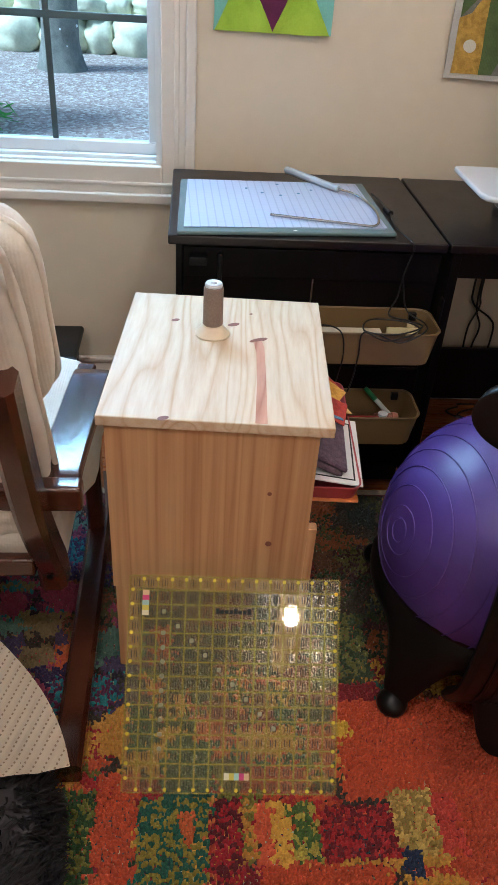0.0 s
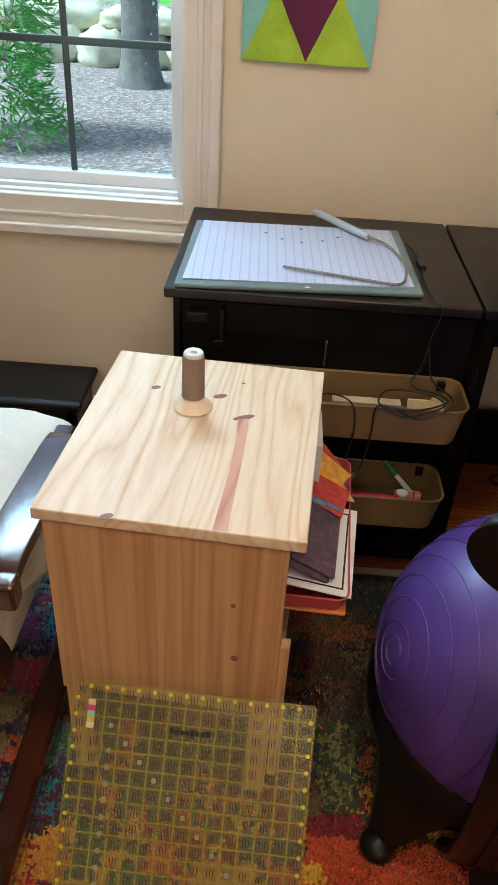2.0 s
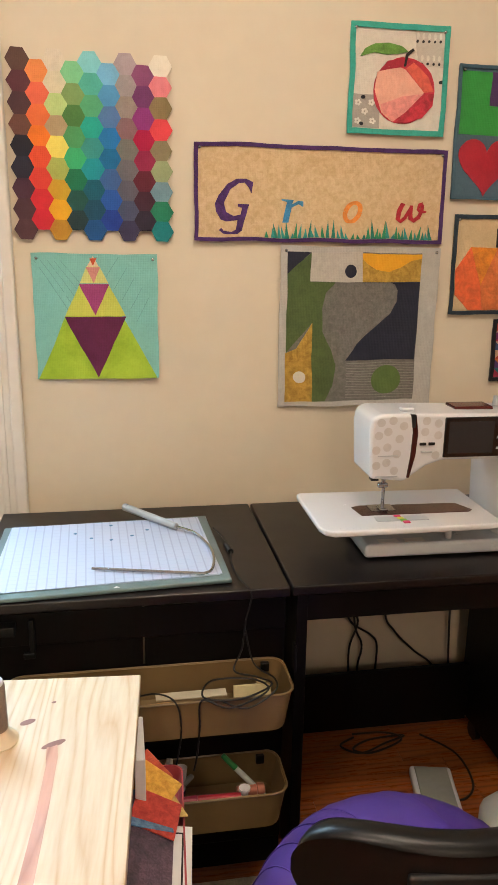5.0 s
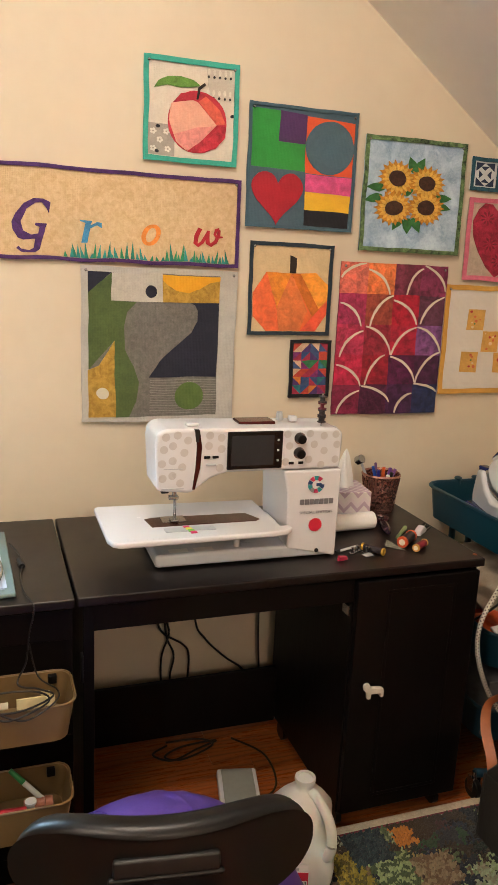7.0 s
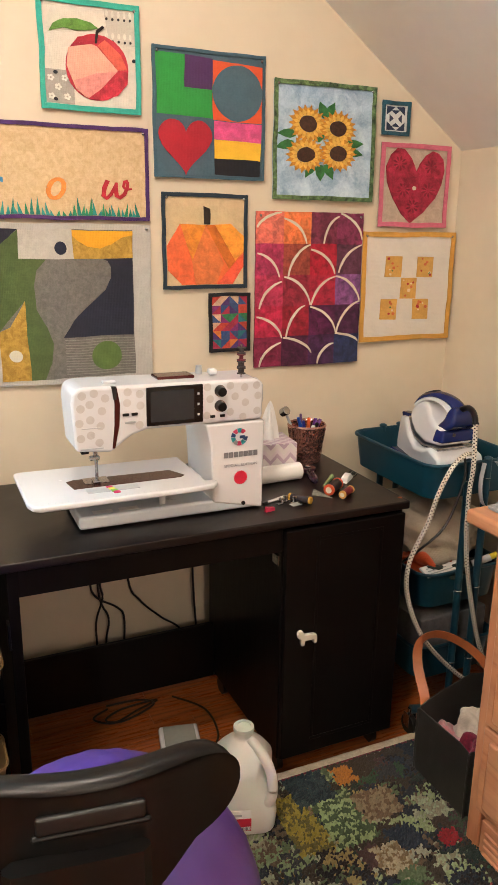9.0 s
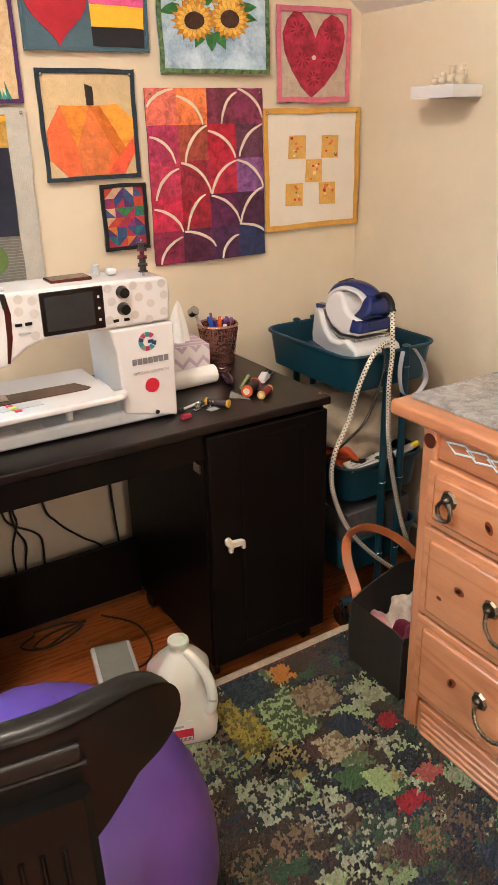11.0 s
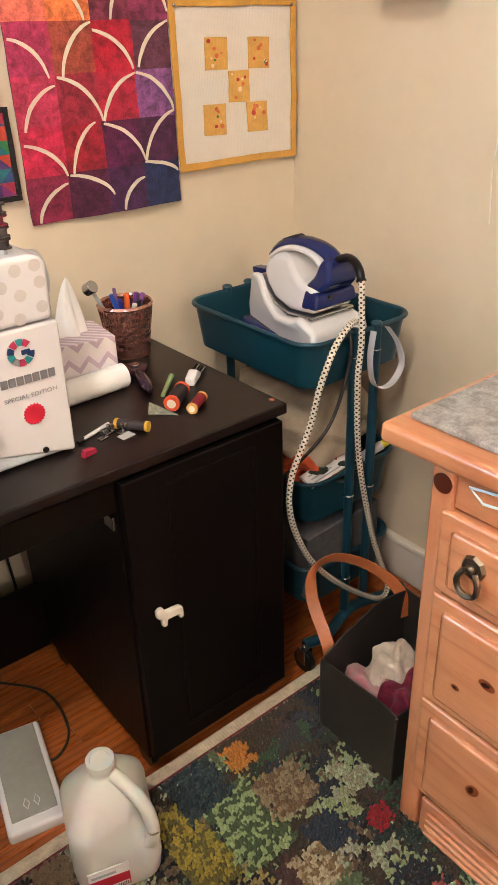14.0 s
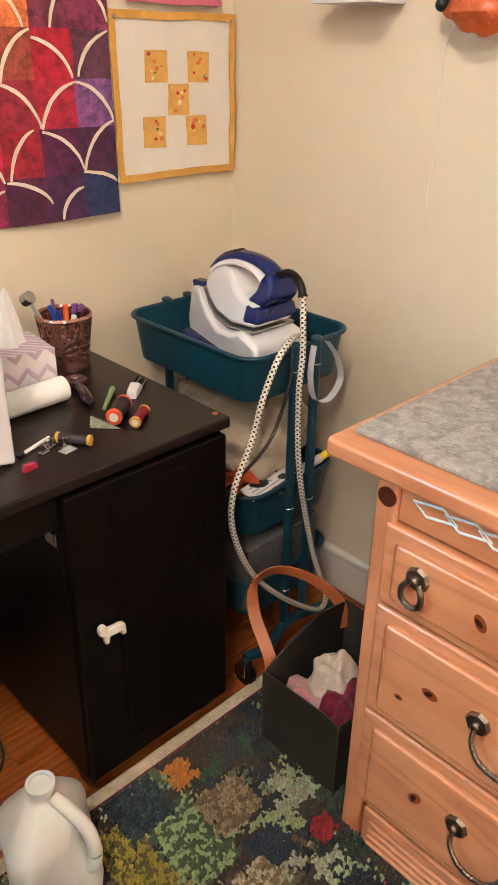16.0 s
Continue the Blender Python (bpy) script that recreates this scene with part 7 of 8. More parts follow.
# ---- hose, its weave of staggered dark dots laid along and round it ----
HR, HN = 0.0064, 12
n = Nodes("dotted_hose")
uv = n.add("ShaderNodeSeparateXYZ", ("Vector", n.add("ShaderNodeUVMap").outputs["UV"])).outputs
su = n.math("SINE", n.math("MULTIPLY", uv[0], 2 * math.pi * 3.0))
sv = n.math("SINE", n.math("MULTIPLY", uv[1], 2 * math.pi / 0.0100))
n.bump(n.noise(300, 2), 0.2, 0.001)
n.done(n.mix(n.math("GREATER_THAN", n.math("MULTIPLY", su, sv), 0.36), rgb("d6d1c4"), rgb("141414")), 0.75)
hose = thing("steam_hose", "white fabric steam hose with black dots looping down the cart", "steam hose")
part("cuff", sweep(spline([(1.528, -0.450, 0.916), (1.524, -0.480, 0.927), (1.514, -0.510, 0.926), (1.505, -0.532, 0.914), (1.501, -0.541, 0.897)], 8), ring(0.0078, 12), scales=[1.0 + 0.07 * (k % 2) + (0.25 if k > 29 else 0) for k in range(len(spline([(0, 0, 0)] * 5, 8)))]), M_BLACK_PL, hose)
HOSE = spline([(1.502, -0.540, 0.905), (1.503, -0.542, 0.86), (1.504, -0.545, 0.78), (1.498, -0.545, 0.687), (1.512, -0.545, 0.513), (1.565, -0.545, 0.30), (1.602, -0.547, 0.195), (1.630, -0.550, 0.115), (1.604, -0.552, 0.088), (1.519, -0.550, 0.151), (1.42, -0.548, 0.252), (1.357, -0.546, 0.345), (1.316, -0.546, 0.457), (1.320, -0.546, 0.545), (1.368, -0.546, 0.64), (1.394, -0.546, 0.717), (1.434, -0.543, 0.785), (1.485, -0.530, 0.812), (1.540, -0.500, 0.800)], 12)
far = [0.0]
for a, b in zip(HOSE, HOSE[1:]):
    far.append(far[-1] + (Vector(b) - Vector(a)).length)
bm = sweep(HOSE, ring(HR, HN), up=(0, 1, 0))
bm.verts.index_update()
lay = bm.loops.layers.uv.new("weave")
for f in bm.faces:
    us = [l.vert.index % HN for l in f.loops]
    for l, u in zip(f.loops, us):
        l[lay].uv = ((u + HN if max(us) - min(us) > HN / 2 and u == 0 else u) / HN, far[min(l.vert.index // HN, len(far) - 1)])
part("hose", bm, n.mat, hose)
pc = thing("power_cord", "black power cord hanging behind the hose", "cable")
part("cord", tube([(1.50, -0.512, 0.80), (1.49, -0.530, 0.74), (1.44, -0.532, 0.62), (1.36, -0.530, 0.56), (1.30, -0.50, 0.50), (1.298, -0.44, 0.40)], 0.0035, 7), M_CABLE, pc)
tape = thing("measuring_tape", "white measuring tape looped over the cart rail", "measuring tape")
part("ribbon", sweep(spline([(1.60, -0.525, 0.78), (1.625, -0.535, 0.74), (1.635, -0.540, 0.69), (1.60, -0.540, 0.655), (1.56, -0.535, 0.665), (1.548, -0.530, 0.72), (1.56, -0.525, 0.78)], 7), slab(0.0010, 0.016, 0.0002), up=(0, 1, 0)), plain("tape_cloth", rgb("c3c4cc"), 0.6), tape)

# cart loads
def crumple(name, label, cat, c, r, material, wob=0.5, p=2.4, m=None):
    ob = thing(name, label, cat)
    part("cloth", blob(c, r, 40, 26, p=p, wob=wob, m=m), material, ob, angle=70)
    return ob


crumple("folded_linen", "pale beige folded linen heaped in the middle tray", "folded cloth", (1.56, -0.285, 0.515), (0.135, 0.175, 0.090), fabric("a89c88", 0.1, 8), 0.35)
crumple("orange_cloth", "crumpled orange cloth in the middle tray", "cloth", (1.50, -0.385, 0.440), (0.065, 0.08, 0.045), fabric("b8491c", 0.25, 12), 0.6)
crumple("green_cloth", "dark green print cloth in the middle tray", "cloth", (1.54, -0.45, 0.430), (0.09, 0.035, 0.030), fabric("22302a", 0.4, 30), 0.5)
mag = thing("folded_pattern", "folded printed pattern sheet in the middle tray", "paper", (1.50, -0.462, 0.452), 8, rx=20)
part("sheet", box(-0.075, 0.085, -0.020, 0.020, 0.0, 0.006, 0.001), M_PAPER, mag)
for k in range(3):
    part("text_bar", box(-0.06, 0.03 - 0.02 * k, -0.014 + 0.010 * k, -0.011 + 0.010 * k, 0.006, 0.0068), M_GREY_PL, mag)
tubey = thing("glue_tube", "white tube with a yellow cap", "tube")
part("body", rod((1.60, -0.47, 0.450), (1.652, -0.485, 0.470), 0.011, n=14), M_WHITE_PL, tubey)
part("cap", rod((1.652, -0.485, 0.470), (1.672, -0.49, 0.478), 0.009, n=14), plain("yellow_cap", rgb("d9c22a"), 0.4), tubey)
bk = thing("storage_case", "grey patterned flat case in the bottom tray", "storage case", (1.545, -0.29, 0.13), 2)
part("case", box(-0.125, 0.12, -0.185, 0.17, 0.0, 0.175, 0.004), plain("grey_case", rgb("5a5a5c"), 0.5, 0.3, 60), bk)

# leather bag beside the dresser
bag = thing("leather_bag", "black leather open tote bag with a tan strap holding yarn", "bag", (1.275, -0.885, 0.013))
for nm, pts, a, b in (("front", [(0, 0), (0.0, 0.182), (0.035, 0.190), (0.16, 0.185), (0.20, 0.183), (0.198, 0)], 0.0, 0.004), ("back", [(0.0, 0), (0.0, 0.182), (0.06, 0.22), (0.2, 0.23), (0.2, 0)], 0.25, 0.254)):
    part(nm + "_panel", prism(pts, a, b, bev=0.001, seg=1, m=Matrix(((0, 1, 0, 0), (1, 0, 0, 0), (0, 0, 1, 0), (0, 0, 0, 1)))), M_LEATHER, bag)
part("side_panel", prism([(0.004, 0), (0.25, 0), (0.25, 0.186), (0.13, 0.168), (0.004, 0.186)], 0.0, 0.004, bev=0.001, seg=1), M_LEATHER, bag)
part("side_panel", prism([(0.004, 0), (0.25, 0), (0.25, 0.228), (0.16, 0.245), (0.06, 0.215), (0.004, 0.190)], 0.194, 0.198, bev=0.001, seg=1), M_LEATHER, bag)
part("bottom", box(0.004, 0.25, 0.004, 0.194, 0.0, 0.004), M_LEATHER, bag)
for y in (0.0, 0.198):
    part("seam", sweep([(-0.001, y, 0.002), (-0.002, y, 0.09), (-0.001, y, 0.182)], ring(0.003, 6), up=(0, 1, 0)), M_LEATHER, bag)
part("strap", sweep(spline([(0.030, 0.200, 0.10), (0.030, 0.212, 0.19), (0.050, 0.28, 0.255), (0.080, 0.31, 0.300), (0.14, 0.305, 0.308), (0.20, 0.26, 0.280), (0.235, 0.205, 0.23), (0.245, 0.19, 0.16)], 8), slab(0.026, 0.003, 0.0008), up=(0.5, 1, 0.3)), M_TAN, bag, "tan leather strap")
crumple("yarn", "cream yarn bundle inside the bag", "yarn", (1.40, -0.775, 0.13), (0.055, 0.05, 0.075), fabric("c9bdb0", 0.08, 60), 0.35)
crumple("knitting", "dark crimson knitted fabric inside the bag", "knitting", (1.37, -0.83, 0.12), (0.065, 0.045, 0.06), fabric("6a1030", 0.3, 90), 0.45)
crumple("knitting", "white knitting with a pink edge inside the bag", "knitting", (1.345, -0.76, 0.085), (0.055, 0.07, 0.065), fabric("bcaeaa", 0.12, 70, "c9808a"), 0.5)

# ---- right wall: shelf, figurines, hanging ornament, hairline wire ----
sh = thing("wall_shelf", "small white floating shelf on the knee wall", "wall shelf", (RIGHT, 0, 0))
part("board", box(-0.105, 0.0, -0.485, -0.335, 1.393, 1.423, 0.002), M_WHITE_PL, sh)
for k, (y, s) in enumerate(((-0.372, 0.8), (-0.400, 1.0), (-0.432, 1.15), (-0.458, 1.1))):
    f = thing("figurine", "small cream ceramic figurine on the wall shelf", "figurine", (RIGHT - 0.055, y, 1.423), group="figurines on the shelf")
    bm = blob((0, 0, 0.012 * s), (0.013 * s, 0.012 * s, 0.013 * s), 14, 10, wob=0.3)
    blob((-0.003, 0.0, 0.027 * s), (0.008 * s, 0.008 * s, 0.008 * s), 12, 8, bm)
    if k > 1:
        tube([(0, -0.012, 0.012), (0, -0.022, 0.020), (0, -0.018, 0.034), (0, -0.006, 0.036)], 0.0025, 6, bm)
        lathe([(0.008, 0.02), (0.012, 0.045), (0.009, 0.045), (0.006, 0.03)], 14, bm)
    part("figure", bm, plain("cream_bisque", rgb("c9bba6"), 0.5, 0.15, 60), f)
orn = thing("hanging_ornament", "orange and purple ceramic wall ornament", "ornament", (RIGHT - 0.05, -0.650, 1.40))
part("body", blob((0, -0.03, -0.015), (0.040, 0.062, 0.045), 24, 16, wob=0.3), plain("orange_glaze", rgb("b4552c"), 0.25, 0.3, 30), orn)
part("snout", blob((-0.005, 0.045, -0.012), (0.016, 0.014, 0.012), 14, 10), M_DARK, orn)
for k in range(8):
    a = 0.4 + k * 0.33
    part("scallop", blob((0, 0.03 + 0.030 * math.cos(a) - 0.02, 0.035 + 0.030 * math.sin(a)), (0.010, 0.011, 0.011), 10, 8), plain("purple_glaze", rgb("4a3a8a"), 0.25), orn)
part("white_belly", blob((-0.02, -0.005, 0.03), (0.022, 0.03, 0.03), 16, 10), M_WHITE_PL, orn)
part("hanger", rod((0.0, -0.02, 0.02), (0.05, -0.02, 0.06), 0.002, n=6), M_STEEL, orn)
wire = thing("hanging_thread", "pale thread hanging down the knee wall", "thread")
part("thread", tube([(RIGHT - 0.003, -0.60, 1.36), (RIGHT - 0.003, -0.583, 1.306), (RIGHT - 0.003, -0.590, 1.159), (RIGHT - 0.003, -0.584, 1.06), (RIGHT - 0.003, -0.591, 0.961)], 0.0013, 5), M_TRIM, wire)

# ---- nightstand shelf: tray of papers and fabric, white card ----
tr = thing("pink_tray", "pink plastic tray with an orange base, full of papers", "tray", (-0.040, -0.915, 0.422), -3.5)
part("tray", loft([[(x, y, 0.0) for x, y in rounded(0.13, 0.375, 0.02)], [(x, y, 0.030) for x, y in rounded(0.145, 0.39, 0.022)], [(x, y, 0.030) for x, y in rounded(0.139, 0.384, 0.02)], [(x, y, 0.006) for x, y in rounded(0.126, 0.371, 0.018)]]), plain("pink_plastic", rgb("a8454a"), 0.35), tr)
part("base", box(-0.066, 0.070, -0.192, 0.192, -0.008, 0.0, 0.004), plain("orange_plastic", rgb("c8742e"), 0.4), tr)
pp = thing("pattern_paper", "white printed pattern paper with a black frame line", "paper", (-0.036, -0.985, 0.454), -6, ry=6)
part("sheet", box(-0.06, 0.072, -0.11, 0.11, 0.0, 0.003, 0.0005), M_PAPER, pp)
for x0, x1, y0, y1 in ((-0.05, 0.058, -0.097, -0.094), (0.055, 0.058, -0.097, 0.095), (-0.05, 0.058, 0.092, 0.095), (-0.04, 0.035, -0.07, -0.064)):
    part("frame_line", box(x0, x1, y0, y1, 0.003, 0.0036), M_DARK, pp)
fb = thing("folded_fabric", "folded grey-violet marbled fabric", "fabric", (-0.045, -0.950, 0.468), -6, ry=26)
part("fold", box(-0.05, 0.048, -0.125, 0.105, 0.0, 0.012, 0.005), fabric("4a4250", 0.45, 26, "6a5262"), fb)
part("fold", box(-0.05, 0.052, -0.120, 0.100, 0.0125, 0.022, 0.004), fabric("4a4250", 0.45, 26, "6a5262"), fb)
for k, (h, h2, u, v, w, z) in enumerate((("d9b85a", "e2c878", 0.0, 0.10, 0.055, 0.028), ("4a7aa8", "6a94b8", -0.005, 0.055, 0.045, 0.038), ("b8302a", "c84a3a", 0.012, 0.045, 0.040, 0.034), ("e0a030", "e8b44a", 0.010, 0.115, 0.040, 0.036), ("b03a20", "c8502a", 0.0, 0.15, 0.035, 0.040))):
    fs = thing("fabric_square", "bright printed fabric square in the tray", "fabric scrap", (-0.026 + u, -0.925 + v * 0.9, 0.450 + z), 20 - 17 * k, ry=22, group="fabric squares in the tray")
    part("cloth", box(-w, w, -w, w, 0.0, 0.003, 0.001), fabric(h, 0.3, 70, h2), fs)
wc = thing("white_board", "white foam board standing in the nightstand", "board", (0.0, 0.0, 0.0))
part("sheet", box(-0.046, -0.028, -0.865, -0.745, 0.40, 0.575, 0.002), M_PAPER, wc)

# ---- acrylic quilting ruler leaning on the nightstand ----
ang = math.degrees(math.atan2(0.295, 0.242))
rl = thing("quilting_ruler", "large clear acrylic quilting ruler with yellow lines leaning on nightstand", "ruler", (-0.413, -1.436, 0.0145), -2.2, rx=ang)
n = Nodes("clear_acrylic")
n.done((0.74, 0.69, 0.40), 0.02, Transmission_Weight=0.92, IOR=1.45)
RS = 0.384
pl = part("plate", box(0, RS, 0, RS, 0.0, 0.003), n.mat, rl, "clear acrylic plate")
pl.visible_shadow = False
M_YEL = plain("yellow_ink", rgb("8f8220"), 0.5)
M_SPOT, M_GRIP = plain("yellow_spot", rgb("c9b41c"), 0.5), plain("clear_grip", rgb("8f8a6a"), 0.3)
M_INK = plain("black_ink", rgb("17171a"), 0.5)
U = RS / 15
for i in range(16):
    w = 0.0006
    for a in range(2):
        x0, x1, y0, y1 = (i * U - w, i * U + w, 0.001, RS - 0.001) if a else (0.001, RS - 0.001, i * U - w, i * U + w)
        part("grid_line", box(max(0, x0), min(RS, x1), max(0, y0), min(RS, y1), 0.0031, 0.0034), M_YEL, rl)


def slips(name, rects, z0, z1, material, parent):
    """Many tiny flat bars in one mesh."""
    verts, faces = [], []
    for x0, x1, y0, y1 in rects:
        k = len(verts)
        verts += [(x, y, z) for z in (z0, z1) for x, y in ((x0, y0), (x1, y0), (x1, y1), (x0, y1))]
        faces += [(k + 3, k + 2, k + 1, k), (k + 4, k + 5, k + 6, k + 7)] + [(k + i, k + (i + 1) % 4, k + 4 + (i + 1) % 4, k + 4 + i) for i in range(4)]
    me = bpy.data.meshes.new(name)
    me.from_pydata(verts, [], faces)
    me.materials.append(material)
    ob = new(name, me)
    ob.parent = parent
    return tagged(ob, kind="stuff")


bars, fine = [], []
for i in range(15):
    for j in range(15):
        cx, cy = (i + 0.5) * U, (j + 0.5) * U
        bars += [(cx + k * 0.0045 - 0.0006, cx + k * 0.0045 + 0.0006, cy - 0.0062, cy + 0.0062) for k in (-1, 0, 1)]
    for j in range(16):
        for k in range(1, 8):
            c = (i + k / 8) * U
            fine += [(c - 0.0004, c + 0.0004, j * U - 0.0022, j * U + 0.0022), (j * U - 0.0022, j * U + 0.0022, c - 0.0004, c + 0.0004)]
slips("tick_marks", bars, 0.0031, 0.0033, M_INK, rl)
slips("fine_ticks", fine, 0.0031, 0.0035, M_YEL, rl)
for i in range(1, 15):
    for x, y in ((i * U, 0.006), (i * U, RS - 0.006), (0.006, i * U), (RS - 0.006, i * U)):
        part("number_spot", lathe([(0, 0.0037), (0.0034, 0.0037), (0.0034, 0.0031)], 10, at=(x, y, 0)), M_SPOT, rl)
for k in range(8):
    part("maker_bar", box(0.158 + 0.0082 * k, 0.1646 + 0.0082 * k, RS - 0.066, RS - (0.056 if k in (0, 4, 7) else 0.059), 0.0031, 0.0036), M_INK, rl, "plain dark printed bar")
for i, (x, y, a) in enumerate(((0.030, RS - 0.048, 90), (0.205, 0.030, 0))):
    for k, c in enumerate(("d9d2b0", "c9b84a", "9fc0b8", "c8407a", "d8b890")):
        d = part("washi_tape", box(-0.023 + 0.009 * k, -0.014 + 0.009 * k, -0.006, 0.006, 0.0031, 0.0036), plain("tape_stripe", rgb(c), 0.6), rl)
        d.matrix_local = pose(x, y, 0, 0, 0, a)
for i in range(9):
    for x, y in ((2.5 * U, (i + 3) * U), ((i + 2.5) * U, (12.5 - i) * U)):
        part("grip_dot", lathe([(0, 0.0042), (0.004, 0.0040), (0.0045, 0.003)], 10, at=(x, y, 0)), M_GRIP, rl)

# ---- lounge chair ----
lc = thing("lounge_chair", "cream canvas lounge chair with a dark cherry bentwood frame", "lounge chair")


def pillow(name, c, r, rx, parent, p=3.2, wob=0.12, label=""):
    bm = blob((0, 0, 0), r, 44, 28, p=p, wob=wob)
    ob = part(name, bm, M_CREAM, parent, label, 70)
    ob.matrix_local = pose(*c, rx, 0, 0)
    return ob


CX = -0.80
pillow("seat_cushion", (CX + 0.015, -0.905, 0.415), (0.302, 0.26, 0.062), 4, lc, 3.6, 0.08)
bc = pillow("back_cushion", (CX, -1.20, 0.712), (0.268, 0.058, 0.315), 20, lc, 6.5, 0.03)
hc = pillow("head_cushion", (CX, -1.135, 0.800), (0.284, 0.044, 0.185), 17, lc, 7.0, 0.02)
for ob, w, h in ((hc, 0.286, 0.178), (bc, 0.27, 0.31)):
    pts = rounded(2 * w, 2 * h, 0.07, 7)
    part("piping", sweep([(x, 0.004 * math.sin(9 * x + 7 * y), y) for x, y in pts], ring(0.0055, 8), up=(0, 1, 0), closed=True), M_CREAM, ob)
part("seat_piping", sweep([(CX + x, -0.905 + y, 0.442 + 0.018 * y) for x, y in rounded(0.570, 0.505, 0.07, 7)], ring(0.0055, 8), closed=True), M_CREAM, lc)
part("seat_skirt", box(CX - 0.27, CX + 0.277, -1.165, -0.72, 0.285, 0.385, 0.03, 3), M_CREAM, lc)
for s in (1, -1):
    ax = CX + s * 0.278
    part("arm", sweep(spline([(ax + s * 0.018, -0.795, 0.500), (ax + s * 0.016, -0.85, 0.507), (ax + s * 0.008, -1.00, 0.508), (ax, -1.12, 0.504), (ax, -1.165, 0.497), (ax, -1.190, 0.482)], 7), slab(0.078, 0.022, 0.006)), M_WALNUT, lc)
    part("arm_end", box(min(ax + s * 0.045, ax - s * 0.095), max(ax + s * 0.045, ax - s * 0.095), -1.205, -1.168, 0.468, 0.520, 0.008, 3), M_WALNUT, lc)
    part("side_frame", sweep(spline([(CX + s * 0.243, -1.300, 0.78), (CX + s * 0.243, -1.262, 0.62), (CX + s * 0.247, -1.238, 0.50), (CX + s * 0.252, -1.205, 0.40), (CX + s * 0.256, -1.178, 0.33), (CX + s * 0.258, -1.175, 0.285)], 8), slab(0.048, 0.060, 0.010), up=(0, 1, 0.3)), M_WALNUT, lc)
    part("bolt", rod((CX + s * 0.256, -1.212, 0.325), (CX + s * 0.256, -1.204, 0.325), 0.006, n=12), M_BLACK_PL, lc)
    part("front_leg", box(ax - 0.020, ax + 0.020, -0.79, -0.735, 0.04, 0.495, 0.008, 3), M_WALNUT, lc)
    part("runner", sweep(spline([(ax + s * 0.012, -1.415, 0.040), (ax + s * 0.010, -1.10, 0.040), (ax + s * 0.006, -0.80, 0.040), (ax, -0.56, 0.040)], 6), slab(0.054, 0.050, 0.008)), M_WALNUT, lc)
part("cross_bar", box(CX - 0.23, CX + 0.235, -1.222, -1.198, 0.335, 0.375, 0.006), M_WALNUT, lc)
part("cross_bar", box(CX - 0.29, CX + 0.29, -0.775, -0.745, 0.24, 0.285, 0.006), M_WALNUT, lc)

# ---- black bench under the window ----
be = thing("low_bench", "low black painted bench below the window", "bench")
part("top", box(-1.10, -0.625, -0.262, -0.052, 0.218, 0.240, 0.009, 3), M_BLACK_PL, be)
part("nosing", rod((-1.10, -0.258, 0.226), (-0.630, -0.258, 0.226), 0.012, n=14), M_BLACK_PL, be)
part("apron", box(-1.07, -0.655, -0.240, -0.225, 0.15, 0.218, 0.002), M_BLACK_PL, be)
part("apron", box(-0.660, -0.645, -0.225, -0.075, 0.15, 0.218, 0.002), M_BLACK_PL, be)
for x in (-1.07, -0.675):
    for y in (-0.24, -0.095):
        part("leg", box(x, x + 0.03, y, y + 0.03, -0.016, 0.218, 0.003), M_BLACK_PL, be)

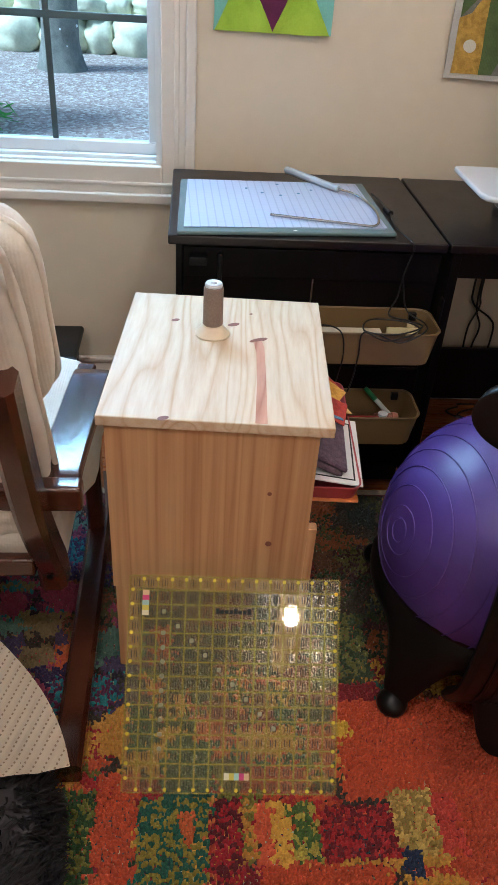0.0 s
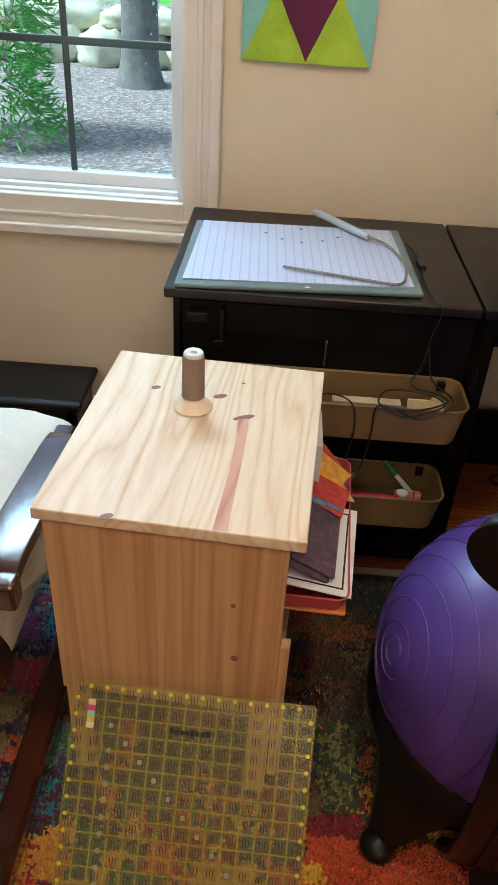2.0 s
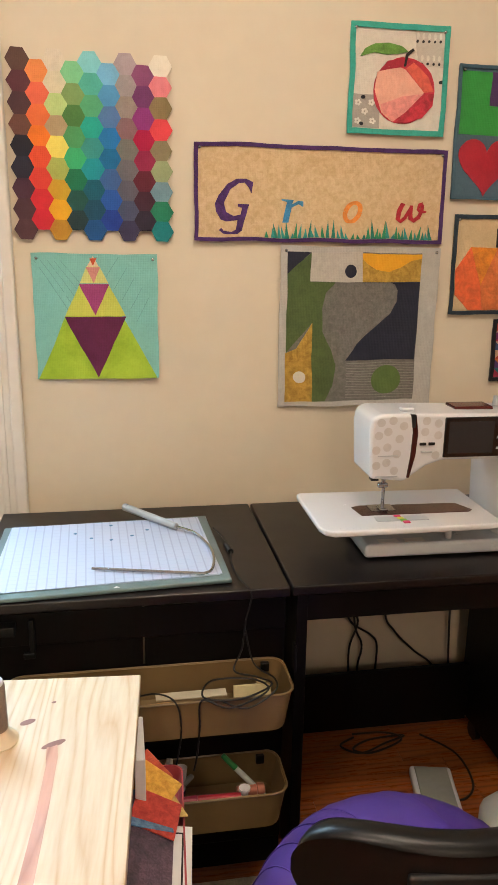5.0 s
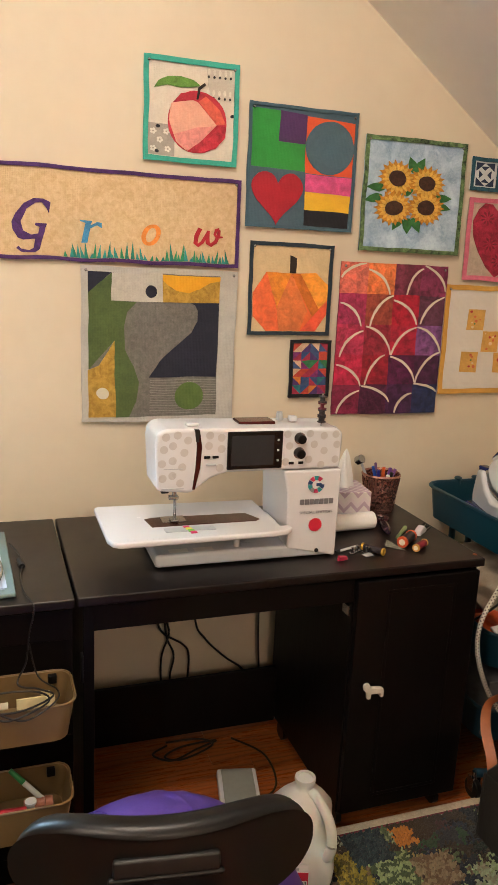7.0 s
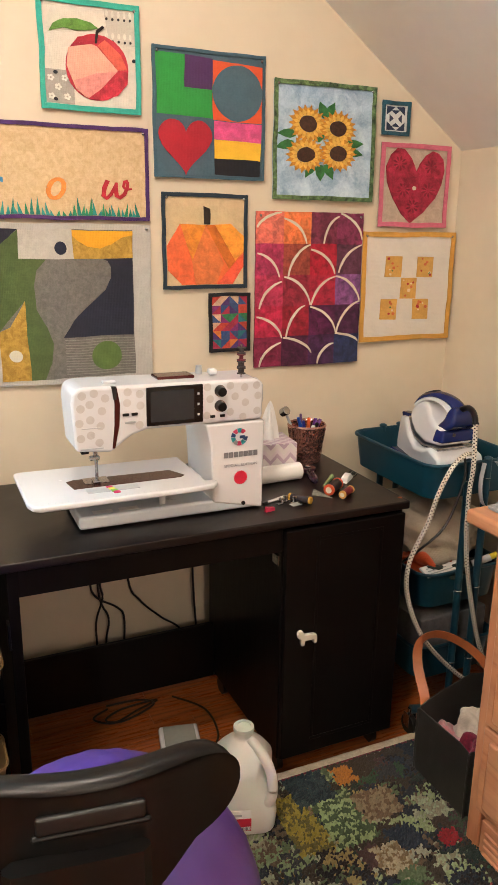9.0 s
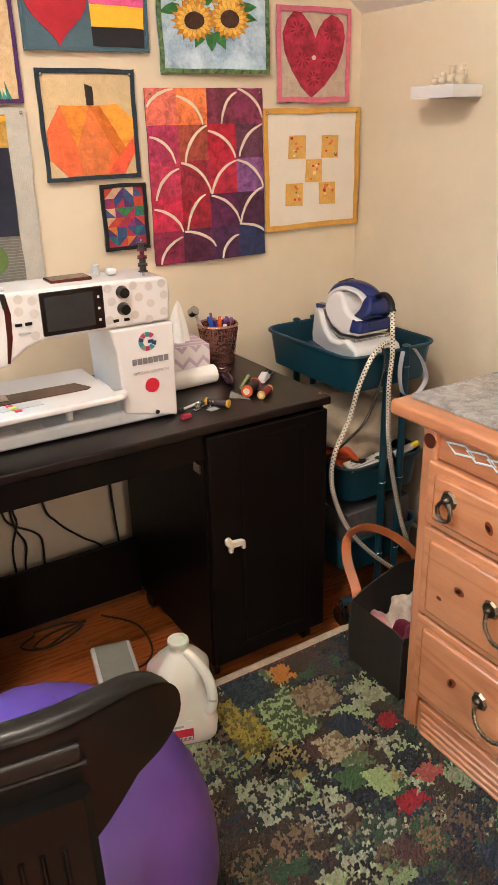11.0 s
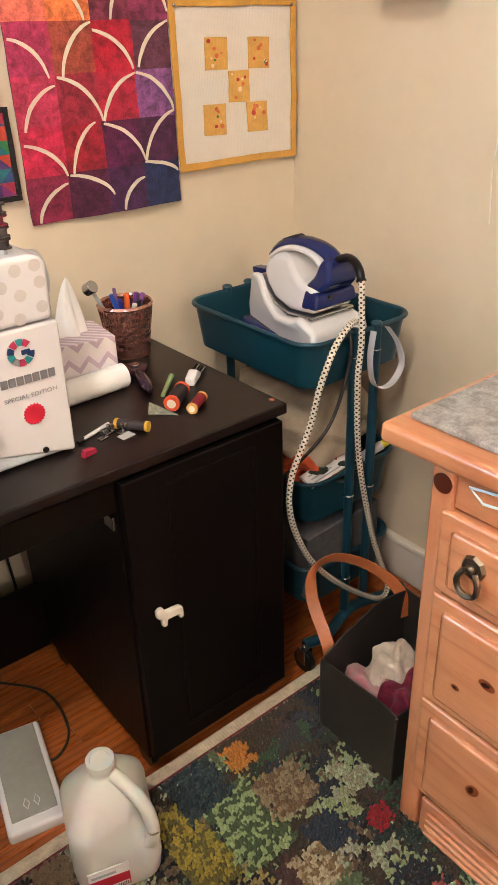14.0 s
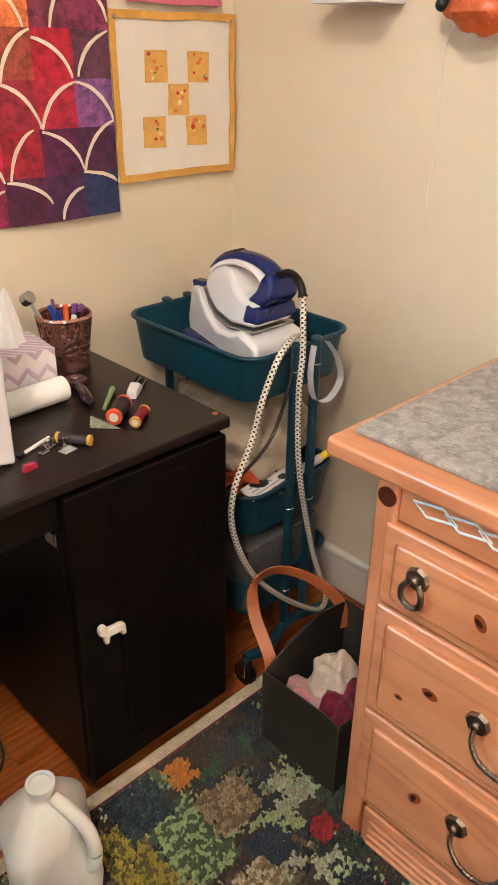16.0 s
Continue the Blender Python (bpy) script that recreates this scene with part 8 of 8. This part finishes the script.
# ---- dark furry floor cushion with a quilted throw ----
pf = thing("floor_cushion", "dark grey shaggy fur floor cushion", "floor cushion", (-0.735, -1.64, 0.012))
M_FUR = plain("charcoal_fur", rgb("2f2b2c"), 0.85, 0.3, 30, 0.8, 60)
part("core", blob((0, 0, 0.085), (0.235, 0.26, 0.085), 40, 24, p=2.5, wob=0.1), M_FUR, pf)
rnd = random.Random(8)
bm = bmesh.new()
for k in range(9000):
    a, t = rnd.uniform(0, 6.283), rnd.uniform(-0.25, 1)
    s = math.sqrt(max(0, 1 - t * t))
    nrm = Vector((s * math.cos(a), s * math.sin(a), t))
    kk = (abs(nrm.x) ** 2.5 + abs(nrm.y) ** 2.5 + abs(nrm.z) ** 2.5) ** (-1 / 2.5)
    c = Vector((nrm.x * kk * 0.235, nrm.y * kk * 0.26, 0.085 + nrm.z * kk * 0.085))
    sw = Vector((math.sin(c.x * 40), math.cos(c.y * 34), 0.3)) * 0.6
    d = (nrm * 0.5 + sw + Vector((rnd.gauss(0, .4), rnd.gauss(0, .4), rnd.gauss(0, .3)))).normalized() * rnd.uniform(0.018, 0.034)
    e = d.cross(nrm + Vector((0.01, 0.02, 0.03))).normalized() * 0.0012
    m1 = c + d * 0.55 + nrm * 0.006
    bm.faces.new([bm.verts.new(v) for v in (c - e, c + e, m1 + e * 0.7, c + d, m1 - e * 0.7)])
tagged(part("fur", bm, M_FUR, pf), kind="stuff")
n = Nodes("stitched_cream_cotton")
s = n.add("ShaderNodeSeparateXYZ", ("Vector", n.stretch(1, 1, 1, (0, 0, radians(24))))).outputs
row = n.math("GREATER_THAN", n.math("SINE", n.math("MULTIPLY", s[0], 420)), 0.82)
dash = n.math("GREATER_THAN", n.math("SINE", n.math("MULTIPLY", s[1], 900)), 0.1)
st = n.math("MULTIPLY", row, dash)
n.bump(n.math("ADD", n.math("SINE", n.math("MULTIPLY", s[0], 420)), n.math("MULTIPLY", n.noise(90, 3), 1.5)), 0.5, 0.002)
n.done(n.mix(st, n.mix(n.math("GREATER_THAN", n.noise(5, 1), 0.6), rgb("e0d2bc"), rgb("e2c694")), rgb("a8937c")), 0.9)
th = thing("quilted_throw", "cream stitched cotton throw draped over the floor cushion", "throw blanket")
rows = []
bm = bmesh.new()
for j in range(22):
    row = []
    for i in range(22):
        u, v = i / 21, j / 21
        ax, ay = -0.486, -1.478
        x = ax - 0.34 * u - 0.06 * v - 0.11 * v * v * (1 - 0.6 * u)
        y = ay - 0.105 * u + 0.22 * v + 0.06 * u * v
        d = ((x + 0.735) / 0.26) ** 2 + ((y + 1.64) / 0.285) ** 2
        z = 0.012 + 0.178 * max(0.0, 1 - d * 0.62) ** 0.45 + 0.010
        z = max(z + 0.016, 0.165 + 0.09 * v) + 0.006 * math.sin(9 * u + 5 * v)
        row.append(bm.verts.new((x, y, z)))
    rows.append(row)
for a, b in zip(rows, rows[1:]):
    for i in range(21):
        bm.faces.new((a[i], a[i + 1], b[i + 1], b[i]))
bmesh.ops.solidify(bm, geom=bm.faces[:], thickness=0.006)
part("cloth", bm, n.mat, th, angle=60)
